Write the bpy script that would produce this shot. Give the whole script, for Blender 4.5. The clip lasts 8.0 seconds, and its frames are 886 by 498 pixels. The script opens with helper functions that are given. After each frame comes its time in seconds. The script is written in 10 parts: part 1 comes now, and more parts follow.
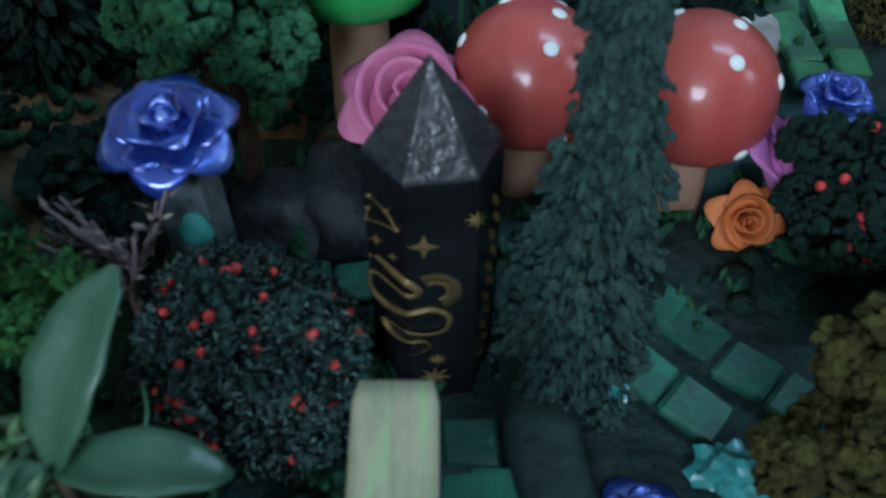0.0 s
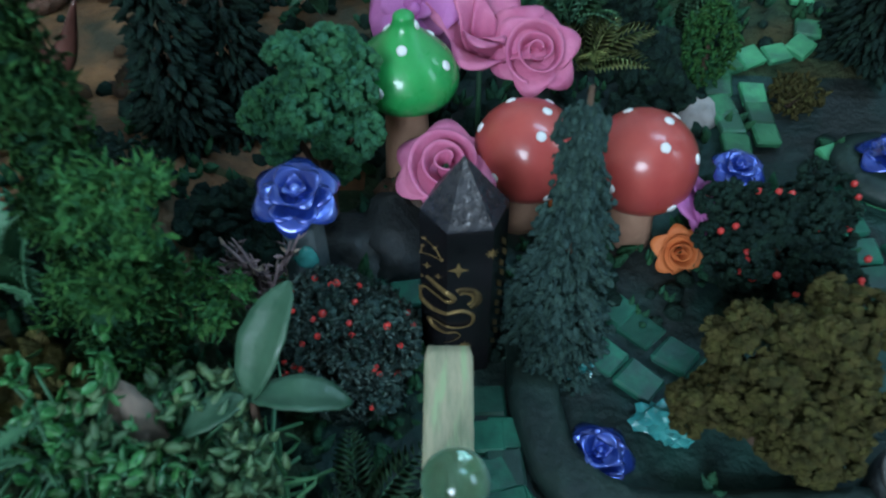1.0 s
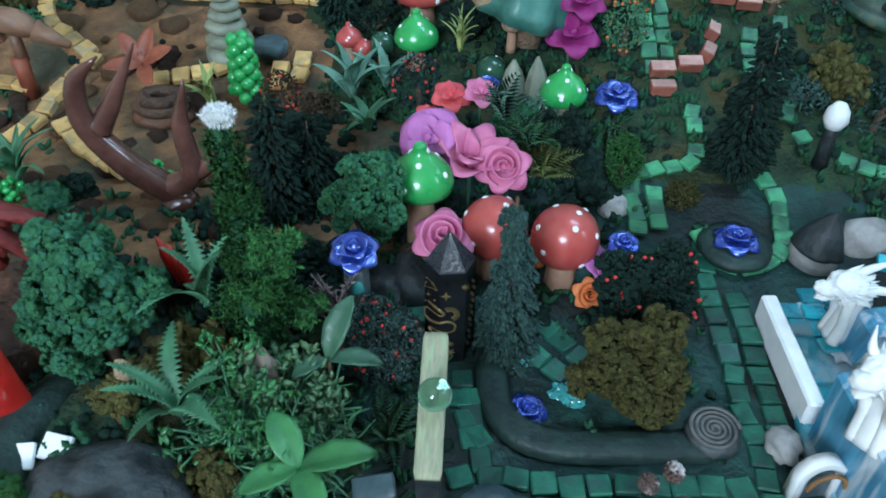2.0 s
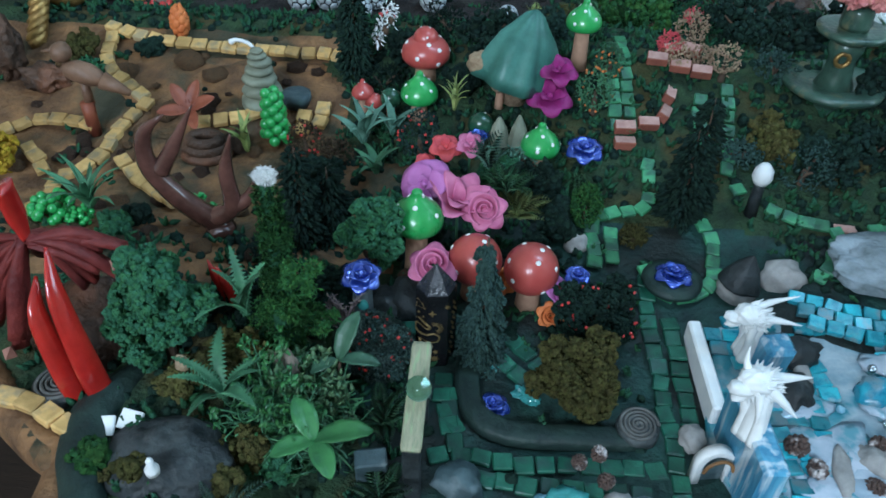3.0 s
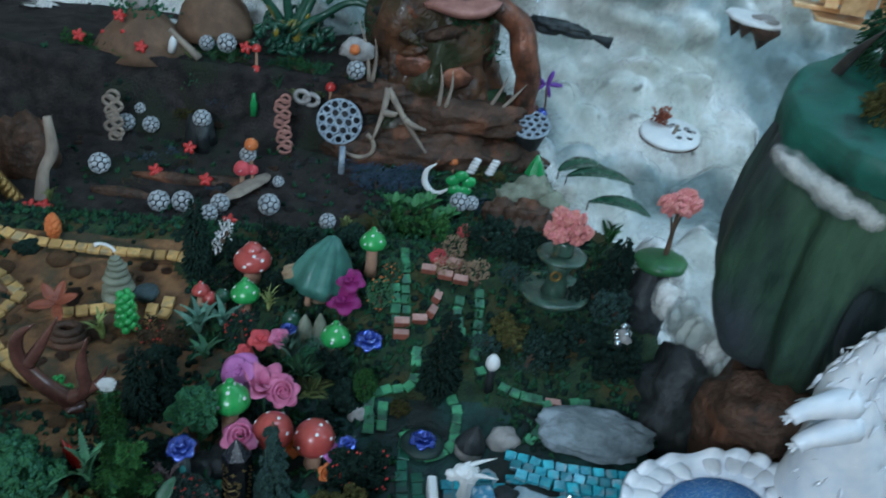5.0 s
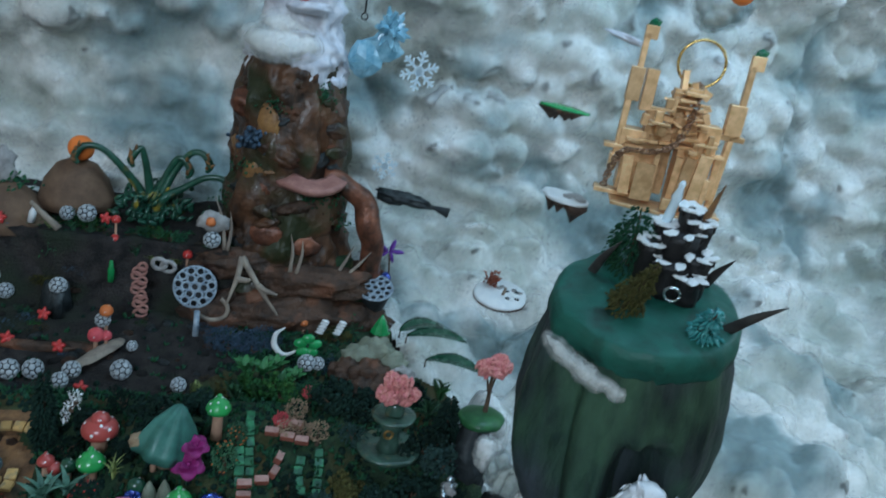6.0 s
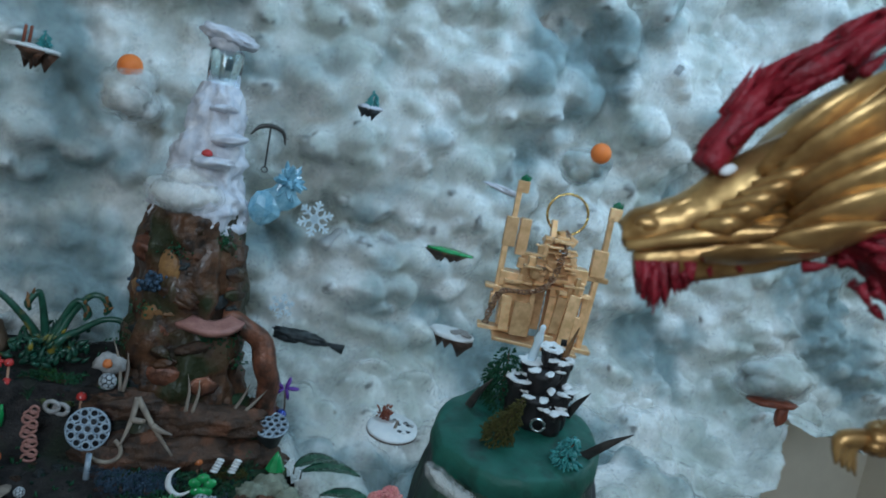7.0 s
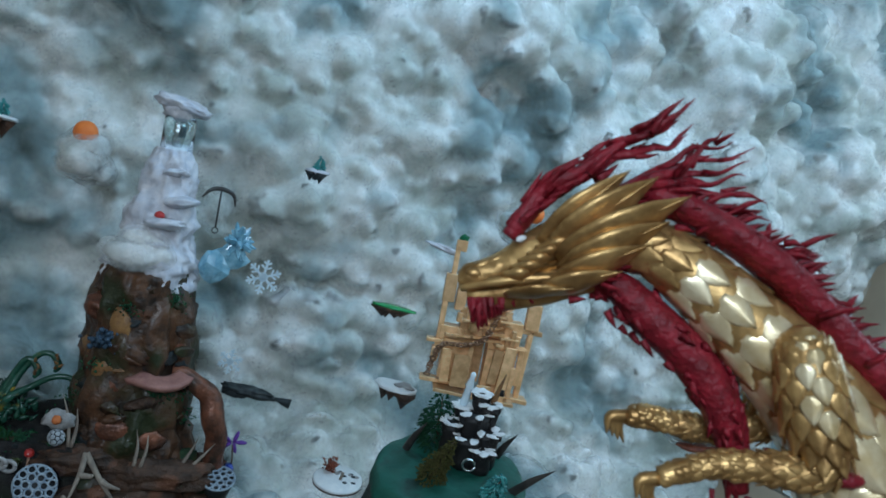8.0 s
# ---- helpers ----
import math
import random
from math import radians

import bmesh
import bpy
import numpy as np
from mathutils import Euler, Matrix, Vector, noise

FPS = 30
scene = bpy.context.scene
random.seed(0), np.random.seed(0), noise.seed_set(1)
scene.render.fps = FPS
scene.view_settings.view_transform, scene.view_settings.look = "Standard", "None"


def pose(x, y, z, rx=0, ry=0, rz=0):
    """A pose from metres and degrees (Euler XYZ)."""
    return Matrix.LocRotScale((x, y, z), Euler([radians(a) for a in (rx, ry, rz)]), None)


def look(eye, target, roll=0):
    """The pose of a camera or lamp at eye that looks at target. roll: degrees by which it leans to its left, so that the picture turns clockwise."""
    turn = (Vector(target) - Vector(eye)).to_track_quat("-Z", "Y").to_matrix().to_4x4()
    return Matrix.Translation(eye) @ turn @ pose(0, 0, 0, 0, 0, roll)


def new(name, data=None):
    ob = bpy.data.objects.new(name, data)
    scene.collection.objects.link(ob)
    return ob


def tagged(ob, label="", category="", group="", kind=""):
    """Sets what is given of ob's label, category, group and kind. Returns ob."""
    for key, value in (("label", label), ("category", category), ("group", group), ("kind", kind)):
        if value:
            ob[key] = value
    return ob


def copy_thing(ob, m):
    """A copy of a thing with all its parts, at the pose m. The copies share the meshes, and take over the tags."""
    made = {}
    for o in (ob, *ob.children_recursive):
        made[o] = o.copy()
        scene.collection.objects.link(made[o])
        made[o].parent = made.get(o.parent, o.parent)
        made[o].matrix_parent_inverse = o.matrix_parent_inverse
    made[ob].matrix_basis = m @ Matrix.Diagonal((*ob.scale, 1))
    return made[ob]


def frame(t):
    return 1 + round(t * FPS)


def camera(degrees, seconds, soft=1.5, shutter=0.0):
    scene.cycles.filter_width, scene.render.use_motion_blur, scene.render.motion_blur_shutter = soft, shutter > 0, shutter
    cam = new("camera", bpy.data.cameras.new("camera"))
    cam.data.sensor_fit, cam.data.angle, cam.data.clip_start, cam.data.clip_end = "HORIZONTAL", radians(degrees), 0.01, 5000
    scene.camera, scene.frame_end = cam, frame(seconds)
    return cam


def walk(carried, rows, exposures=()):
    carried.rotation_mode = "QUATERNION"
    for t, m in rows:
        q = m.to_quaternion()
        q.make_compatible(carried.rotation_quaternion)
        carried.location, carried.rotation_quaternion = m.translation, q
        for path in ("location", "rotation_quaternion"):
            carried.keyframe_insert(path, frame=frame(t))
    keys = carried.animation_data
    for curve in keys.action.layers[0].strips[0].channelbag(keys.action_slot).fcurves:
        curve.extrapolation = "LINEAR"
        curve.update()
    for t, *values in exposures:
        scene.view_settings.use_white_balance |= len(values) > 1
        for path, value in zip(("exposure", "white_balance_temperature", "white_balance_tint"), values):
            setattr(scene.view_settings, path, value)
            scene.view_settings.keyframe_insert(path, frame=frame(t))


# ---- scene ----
cam = camera(58.4, 8.0, soft=1.6, shutter=0.25)
cam.data.dof.use_dof = True
cam.data.dof.focus_distance = 1.0
cam.data.dof.aperture_fstop = 36
PATH = [
    (0, (0.0000, 0.0000, 0.1650), (0.0000, 1.3894, -1.2736), 0.00),
    (0.5, (-0.0075, -0.0204, 0.1896), (-0.0121, 1.3497, -1.2674), -0.15),
    (1, (-0.0071, -0.0632, 0.2317), (-0.0199, 1.3619, -1.1715), -0.07),
    (1.5, (0.0009, -0.1401, 0.2935), (-0.0503, 1.3623, -1.0257), -0.40),
    (3, (0.0245, -0.2879, 0.4308), (-0.0629, 1.2680, -0.8228), 1.64),
    (3.5, (0.0411, -0.3221, 0.4684), (-0.0213, 1.2626, -0.7502), 2.98),
    (4, (0.0601, -0.3619, 0.5063), (0.0221, 1.2542, -0.6713), 3.67),
    (5.5, (0.1264, -0.4858, 0.6846), (0.4624, 1.3082, -0.1331), 9.32),
    (6, (0.1374, -0.5379, 0.7300), (0.5987, 1.3009, 0.0927), 10.15),
    (6.5, (0.1342, -0.5852, 0.7690), (0.7018, 1.2774, 0.2962), 10.52),
    (7, (0.1187, -0.6365, 0.7761), (0.7870, 1.2272, 0.4934), 10.85),
    (7.5, (0.1095, -0.6857, 0.7891), (0.8362, 1.1695, 0.6156), 10.89),
    (8, (0.1052, -0.7281, 0.7867), (0.8657, 1.1180, 0.6704), 10.77),
]
walk(cam, [(t, look(eye, target, roll)) for t, eye, target, roll in PATH],
     [(0.0, -0.45), (0.5, -0.4), (1.0, -0.15), (1.5, 0.32), (3.0, -0.08), (3.5, -0.2), (4.0, -0.24), (5.5, -0.75), (6.0, -0.85), (6.5, -0.95), (7.0, -1.07), (7.5, -1.12), (8.0, -1.17)])

# ---- light: a dim room, daylight from a large window on one side and a smaller one behind the camera ----
world = bpy.data.worlds.new("world")
scene.world = world
world.use_nodes = True
wn = world.node_tree.nodes
sky = wn.new("ShaderNodeTexSky")
sky.sky_type, sky.sun_disc = "NISHITA", False
sky.sun_elevation, sky.sun_rotation = radians(25), radians(100)
wn["Background"].inputs["Strength"].default_value = 0.08
world.node_tree.links.new(sky.outputs["Color"], wn["Background"].inputs["Color"])


def panel_light(name, m, sx, sy, watts, colour):
    data = bpy.data.lights.new(name, "AREA")
    data.shape, data.size, data.size_y, data.energy, data.color = "RECTANGLE", sx, sy, watts, colour
    ob = new(name, data)
    ob.matrix_world = m
    return ob


panel_light("daylight_side", look((2.72, 0.1, 1.55), (0.5, 0.5, 0.4)), 1.8, 1.0, 50, (0.5, 0.76, 1.0))
panel_light("daylight_behind", look((-0.8, -2.5, 1.65), (0.1, 0.4, 0.2)), 1.3, 0.9, 110, (0.62, 0.8, 1.0))
# Added panel under the closed ceiling to brighten the upper clouds; no window there.
panel_light("upper_cloud_fill", look((0.95, 0.3, 2.2), (1.0, 1.35, 1.25)), 1.1, 0.7, 46, (0.38, 0.68, 1.0))

# ---- materials ----
def material(name, a, b=None, scale=60.0, rough=0.7, metal=0.0, bump=0.3, fine=400.0, coat=0.0, spec=0.4, sss=0.0,
             vary=0.0, third=None, third_scale=12.0, third_at=0.58, dist=0.002, trans=0.0, ior=1.45, stretch=(1, 1, 1)):
    """Two colours mixed by a middling noise, a third in large patches, fine relief, and a slight change from piece to
    piece.
    """
    m = bpy.data.materials.new(name)
    m.use_nodes = True
    nt = m.node_tree
    N, L = nt.nodes, nt.links
    p = N["Principled BSDF"]
    b = b or tuple(c * 0.6 for c in a)
    tc = N.new("ShaderNodeTexCoord")
    mp = N.new("ShaderNodeMapping")
    mp.inputs["Scale"].default_value = stretch
    L.new(tc.outputs["Object"], mp.inputs["Vector"])
    info = N.new("ShaderNodeObjectInfo")
    off = N.new("ShaderNodeVectorMath")
    off.operation = "ADD"
    mul = N.new("ShaderNodeMath")
    mul.operation = "MULTIPLY"
    mul.inputs[1].default_value = 7.0
    L.new(info.outputs["Random"], mul.inputs[0])
    L.new(mp.outputs["Vector"], off.inputs[0])
    L.new(mul.outputs[0], off.inputs[1])
    n1 = N.new("ShaderNodeTexNoise")
    n1.inputs["Scale"].default_value, n1.inputs["Detail"].default_value, n1.inputs["Roughness"].default_value = scale, 5.0, 0.6
    L.new(off.outputs[0], n1.inputs["Vector"])
    ramp = N.new("ShaderNodeValToRGB")
    ramp.color_ramp.elements[0].position, ramp.color_ramp.elements[1].position = 0.36, 0.66
    ramp.color_ramp.elements[0].color, ramp.color_ramp.elements[1].color = (*b, 1), (*a, 1)
    L.new(n1.outputs["Fac"], ramp.inputs["Fac"])
    colour = ramp.outputs["Color"]
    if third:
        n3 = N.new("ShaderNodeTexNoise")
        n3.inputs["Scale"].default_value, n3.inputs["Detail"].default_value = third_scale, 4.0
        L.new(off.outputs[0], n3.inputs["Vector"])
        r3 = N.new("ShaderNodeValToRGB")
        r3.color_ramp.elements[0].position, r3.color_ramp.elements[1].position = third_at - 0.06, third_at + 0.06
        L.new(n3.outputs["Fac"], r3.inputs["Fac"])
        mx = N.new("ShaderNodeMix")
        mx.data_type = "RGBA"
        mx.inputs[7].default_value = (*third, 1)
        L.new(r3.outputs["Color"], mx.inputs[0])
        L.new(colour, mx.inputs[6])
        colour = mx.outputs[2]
    if vary:
        hs = N.new("ShaderNodeHueSaturation")
        mr = N.new("ShaderNodeMapRange")
        mr.inputs[3].default_value, mr.inputs[4].default_value = 1 - vary, 1 + vary
        L.new(info.outputs["Random"], mr.inputs[0])
        L.new(mr.outputs[0], hs.inputs["Value"])
        geo = N.new("ShaderNodeNewGeometry")
        mr2 = N.new("ShaderNodeMapRange")
        mr2.inputs[3].default_value, mr2.inputs[4].default_value = 0.5 - vary * 0.06, 0.5 + vary * 0.06
        L.new(geo.outputs["Random Per Island"], mr2.inputs[0])
        L.new(mr2.outputs[0], hs.inputs["Hue"])
        L.new(colour, hs.inputs["Color"])
        colour = hs.outputs["Color"]
    L.new(colour, p.inputs["Base Color"])
    rr = N.new("ShaderNodeMapRange")
    rr.inputs[3].default_value, rr.inputs[4].default_value = max(rough - 0.1, 0.02), min(rough + 0.12, 1.0)
    L.new(n1.outputs["Fac"], rr.inputs[0])
    L.new(rr.outputs[0], p.inputs["Roughness"])
    p.inputs["Metallic"].default_value = metal
    p.inputs["Specular IOR Level"].default_value = spec
    p.inputs["Coat Weight"].default_value, p.inputs["Coat Roughness"].default_value = coat, 0.12
    p.inputs["Transmission Weight"].default_value, p.inputs["IOR"].default_value = trans, ior
    if sss:
        p.inputs["Subsurface Weight"].default_value = sss
        p.inputs["Subsurface Radius"].default_value = (0.004, 0.004, 0.004)
        p.inputs["Subsurface Scale"].default_value = 1.0
    if bump:
        n2 = N.new("ShaderNodeTexNoise")
        n2.inputs["Scale"].default_value, n2.inputs["Detail"].default_value = fine, 4.0
        L.new(off.outputs[0], n2.inputs["Vector"])
        bp = N.new("ShaderNodeBump")
        bp.inputs["Strength"].default_value, bp.inputs["Distance"].default_value = bump, dist
        L.new(n2.outputs["Fac"], bp.inputs["Height"])
        L.new(bp.outputs["Normal"], p.inputs["Normal"])
    return m


MOSS = material("moss_ground", (0.03, 0.066, 0.028), (0.013, 0.03, 0.016), 45, 0.95, bump=0.9, fine=260, third=(0.06, 0.05, 0.018), third_scale=14, dist=0.004)
SOIL = material("dark_soil", (0.04, 0.034, 0.031), (0.011, 0.0095, 0.0095), 36, 0.95, bump=1.0, fine=220, dist=0.005, third=(0.018, 0.025, 0.015), third_scale=9, third_at=0.57)
TEALGROUND = material("teal_paint_ground", (0.014, 0.055, 0.045), (0.006, 0.02, 0.019), 45, 0.65, bump=0.8, fine=180, third=(0.012, 0.018, 0.016), third_scale=16, third_at=0.54, dist=0.003)
CLAY = material("tan_clay", (0.26, 0.13, 0.056), (0.09, 0.046, 0.024), 36, 0.72, bump=0.8, fine=140, third=(0.045, 0.042, 0.024), third_scale=16, third_at=0.56, dist=0.004)
GREENCLAY = material("dark_green_clay", (0.02, 0.044, 0.036), (0.009, 0.02, 0.018), 50, 0.55, bump=0.5, fine=220)
TABLE = material("dark_table_wood", (0.035, 0.022, 0.015), (0.015, 0.01, 0.008), 14, 0.55, bump=0.2, fine=120, stretch=(1, 12, 1))
# Random grey-teal blotches paint thin spots and the teal of shaded hollows.
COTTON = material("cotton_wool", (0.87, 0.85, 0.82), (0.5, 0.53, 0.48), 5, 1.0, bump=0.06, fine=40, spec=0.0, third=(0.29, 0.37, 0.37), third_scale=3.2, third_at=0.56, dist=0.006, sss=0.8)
COTTON.node_tree.nodes["Principled BSDF"].inputs["Subsurface Radius"].default_value = (0.03, 0.03, 0.03)


def wispy(base, name, scale, thin, thick):
    """The same cotton as a loose outer veil, with gaps where its fibres part."""
    m = base.copy()
    m.name = name
    N, L = m.node_tree.nodes, m.node_tree.links
    tc, nz, mr = N.new("ShaderNodeTexCoord"), N.new("ShaderNodeTexNoise"), N.new("ShaderNodeMapRange")
    nz.inputs["Scale"].default_value, nz.inputs["Detail"].default_value, nz.inputs["Roughness"].default_value = scale, 6.0, 0.65
    L.new(tc.outputs["Object"], nz.inputs["Vector"])
    mr.inputs[1].default_value, mr.inputs[2].default_value = 0.38, 0.66
    mr.inputs[3].default_value, mr.inputs[4].default_value = thin, thick
    L.new(nz.outputs["Fac"], mr.inputs[0])
    L.new(mr.outputs[0], N["Principled BSDF"].inputs["Alpha"])
    N["Principled BSDF"].inputs["Subsurface Weight"].default_value = 0.0
    return m


VEIL = wispy(COTTON, "cotton_veil", 24, 0.0, 0.5)
WALLTEAL = material("painted_backing", (0.1, 0.15, 0.14), (0.05, 0.08, 0.07), 9, 0.9, bump=0.4, fine=90, third=(0.13, 0.12, 0.06), third_scale=3)
WALL = material("beige_plaster", (0.72, 0.63, 0.5), (0.66, 0.57, 0.45), 8, 0.9, bump=0.15, fine=180)
CEIL = material("white_plaster", (0.7, 0.7, 0.68), (0.62, 0.62, 0.6), 8, 0.9, bump=0.15, fine=160)
FLOOR = material("room_floor", (0.2, 0.14, 0.1), (0.12, 0.08, 0.06), 10, 0.6, bump=0.2, fine=90, stretch=(1, 10, 1))
OBSIDIAN = material("obsidian", (0.006, 0.006, 0.007), (0.012, 0.012, 0.014), 60, 0.22, bump=0.12, fine=300, spec=0.5)
OBSTIP = material("obsidian_point", (0.03, 0.034, 0.042), (0.014, 0.017, 0.022), 90, 0.26, bump=0.35, fine=420, spec=0.9)
ENGRAVE = material("gold_engraving", (0.36, 0.25, 0.1), (0.2, 0.14, 0.06), 300, 0.5, metal=0.6, bump=0.2, fine=900)
WOODSTICK = material("craft_stick_wood", (0.36, 0.33, 0.22), (0.22, 0.24, 0.15), 90, 0.65, bump=0.3, fine=300, stretch=(6, 1, 6), third=(0.28, 0.36, 0.2), third_scale=60)
# Paler blue patches put the petals' whitish highlights into the resin colour.
BLUEROSE = material("pearl_blue_resin", (0.035, 0.09, 0.46), (0.02, 0.05, 0.3), 120, 0.22, metal=0.55, bump=0.03, fine=500, coat=1.0, spec=0.8, third=(0.2, 0.3, 0.72), third_scale=60, third_at=0.64)
PINK = material("pink_foam", (0.64, 0.19, 0.32), (0.52, 0.12, 0.24), 70, 0.62, bump=0.2, fine=500, sss=0.15)
LILAC = material("lilac_foam", (0.52, 0.17, 0.42), (0.42, 0.12, 0.34), 70, 0.62, bump=0.2, fine=500, sss=0.15)
CORALPINK = material("coral_petals", (0.7, 0.1, 0.1), (0.5, 0.06, 0.08), 70, 0.62, bump=0.2, fine=500)
MAGENTA = material("magenta_petals", (0.3, 0.02, 0.16), (0.2, 0.015, 0.1), 70, 0.55, bump=0.25, fine=400)
ORANGE = material("orange_foam", (0.68, 0.2, 0.06), (0.56, 0.14, 0.04), 70, 0.6, bump=0.2, fine=500)
REDCAP = material("red_mushroom_lacquer", (0.48, 0.085, 0.07), (0.4, 0.06, 0.055), 50, 0.3, bump=0.06, fine=300, coat=0.5)
GREENCAP = material("green_mushroom_lacquer", (0.03, 0.36, 0.09), (0.02, 0.28, 0.07), 50, 0.28, bump=0.05, fine=300, coat=0.6)
DARKGREENCAP = material("dark_green_lacquer", (0.02, 0.09, 0.05), (0.015, 0.06, 0.035), 50, 0.25, bump=0.05, fine=300, coat=0.6)
STEM = material("mushroom_stem", (0.5, 0.3, 0.2), (0.38, 0.21, 0.14), 60, 0.7, bump=0.3, fine=300)
WHITE = material("white_paint", (0.8, 0.8, 0.78), (0.7, 0.72, 0.72), 80, 0.5, bump=0.2, fine=300)
SNOW = material("snow_paint", (0.74, 0.72, 0.74), (0.5, 0.52, 0.58), 40, 0.6, bump=0.5, fine=160, third=(0.42, 0.4, 0.42), third_scale=22, third_at=0.6)
FOAMGREEN = material("foam_foliage_green", (0.035, 0.13, 0.065), (0.018, 0.07, 0.035), 200, 0.9, bump=0.9, fine=700, vary=0.35, spec=0.15)
FOAMDARK = material("foam_foliage_dark", (0.013, 0.034, 0.024), (0.006, 0.015, 0.012), 200, 0.9, bump=0.9, fine=700, vary=0.35, spec=0.15)
FOAMGREY = material("foam_foliage_blue_green", (0.0517, 0.1035, 0.0897), (0.023, 0.0517, 0.046), 200, 0.9, bump=0.9, fine=700, vary=0.35, spec=0.15)
FOAMOLIVE = material("foam_foliage_olive", (0.095, 0.088, 0.03), (0.04, 0.04, 0.015), 200, 0.95, bump=0.9, fine=700, vary=0.3, spec=0.1)
FOAMBRIGHT = material("moss_bright", (0.036, 0.135, 0.034), (0.016, 0.065, 0.02), 200, 0.9, bump=0.9, fine=700, vary=0.4, spec=0.15)
FOAMBROWN = material("dry_moss", (0.1, 0.075, 0.045), (0.05, 0.036, 0.024), 200, 0.9, bump=0.9, fine=700, vary=0.4, spec=0.1)
FOAMPINK = material("foam_blossom_pink", (0.8, 0.34, 0.3), (0.68, 0.22, 0.21), 200, 0.9, bump=0.7, fine=700, vary=0.15, spec=0.1)
FOAMBEIGE = material("dry_flower_beige", (0.42, 0.3, 0.2), (0.28, 0.18, 0.12), 200, 0.9, bump=0.8, fine=600, vary=0.2, spec=0.1)
YELLOWMOSS = material("yellow_moss", (0.42, 0.28, 0.03), (0.28, 0.17, 0.02), 200, 0.9, bump=0.8, fine=600, vary=0.3, spec=0.1)
LEAF = material("plastic_leaf_green", (0.045, 0.19, 0.055), (0.025, 0.12, 0.04), 60, 0.42, bump=0.15, fine=200, vary=0.25, coat=0.15)
LEAFPALE = material("plastic_leaf_pale", (0.042, 0.105, 0.062), (0.022, 0.066, 0.038), 70, 0.45, bump=0.2, fine=220, vary=0.2, coat=0.15)
FERN = material("fern_green", (0.06, 0.185, 0.088), (0.034, 0.115, 0.058), 80, 0.5, bump=0.2, fine=300, vary=0.35)
FERNDUST = material("dusty_leaf", (0.16, 0.25, 0.215), (0.07, 0.125, 0.11), 200, 0.8, bump=0.4, fine=500, vary=0.4, spec=0.2)
BUD = material("pale_fleshy_bud", (0.1, 0.19, 0.085), (0.045, 0.11, 0.055), 90, 0.45, bump=0.2, fine=300, vary=0.3)
FERNPALE = material("fern_grey_green", (0.13, 0.27, 0.2), (0.07, 0.17, 0.12), 80, 0.55, bump=0.2, fine=300, vary=0.3)
FERNYELLOW = material("fern_yellow_green", (0.3, 0.36, 0.12), (0.16, 0.22, 0.07), 80, 0.55, bump=0.2, fine=300, vary=0.3)
MAUVETWIG = material("mauve_dry_twig", (0.2, 0.15, 0.155), (0.1, 0.075, 0.08), 120, 0.85, bump=0.4, fine=400)
TWIG = material("twig_brown", (0.11, 0.07, 0.045), (0.06, 0.04, 0.028), 90, 0.85, bump=0.5, fine=350)
DRIFT = material("driftwood", (0.34, 0.28, 0.22), (0.2, 0.16, 0.13), 60, 0.85, bump=0.5, fine=260, stretch=(1, 1, 0.3))
BERRY = material("red_berry", (0.6, 0.05, 0.04), (0.45, 0.03, 0.03), 300, 0.4, bump=0.1, fine=600, coat=0.3)
GREENTILE = material("green_mosaic_tile", (0.016, 0.12, 0.07), (0.009, 0.065, 0.042), 90, 0.42, bump=0.3, fine=240, vary=0.45, third=(0.02, 0.06, 0.048), third_scale=70)
LIMETILE = material("lime_mosaic_tile", (0.055, 0.26, 0.11), (0.03, 0.16, 0.075), 90, 0.45, bump=0.3, fine=240, vary=0.45, third=(0.03, 0.1, 0.06), third_scale=60, third_at=0.55)
BLUETILE = material("turquoise_mosaic_tile", (0.02, 0.38, 0.43), (0.012, 0.2, 0.26), 90, 0.28, bump=0.25, fine=240, vary=0.5, coat=0.3, third=(0.16, 0.27, 0.29), third_scale=55, third_at=0.6)
YELLOWTILE = material("yellow_path_block", (0.6, 0.36, 0.14), (0.42, 0.25, 0.09), 90, 0.65, bump=0.35, fine=260, vary=0.3, third=(0.3, 0.22, 0.12), third_scale=60)
BRICK = material("red_brick", (0.32, 0.1, 0.065), (0.24, 0.07, 0.05), 120, 0.85, bump=0.5, fine=350, vary=0.2)
BRICKTOP = material("pale_brick_face", (0.55, 0.33, 0.28), (0.42, 0.22, 0.19), 120, 0.85, bump=0.5, fine=350, vary=0.2)
WATER = material("pool_resin", (0.5, 0.56, 0.6), (0.2, 0.32, 0.38), 30, 0.1, bump=0.35, fine=70, coat=0.8, third=(0.04, 0.24, 0.3), third_scale=30, third_at=0.56, dist=0.004)
MILK = material("milky_resin", (0.5, 0.55, 0.62), (0.28, 0.37, 0.44), 40, 0.12, bump=0.25, fine=120, coat=0.8, third=(0.1, 0.3, 0.36), third_scale=60, third_at=0.6)
ROCK = material("blue_grey_rock", (0.22, 0.27, 0.29), (0.1, 0.13, 0.14), 45, 0.75, bump=0.7, fine=170, dist=0.004, stretch=(0.8, 1, 1.2), third=(0.3, 0.36, 0.4), third_scale=30, third_at=0.6)
DARKROCK = material("dark_slate", (0.034, 0.042, 0.044), (0.014, 0.018, 0.019), 60, 0.55, bump=0.7, fine=160, dist=0.003, third=(0.06, 0.07, 0.07), third_scale=30, third_at=0.63)
BROWNROCK = material("brown_bark_rock", (0.1, 0.052, 0.032), (0.034, 0.021, 0.0145), 34, 0.6, bump=0.9, fine=120, dist=0.006, third=(0.16, 0.066, 0.036), third_scale=20, third_at=0.62)
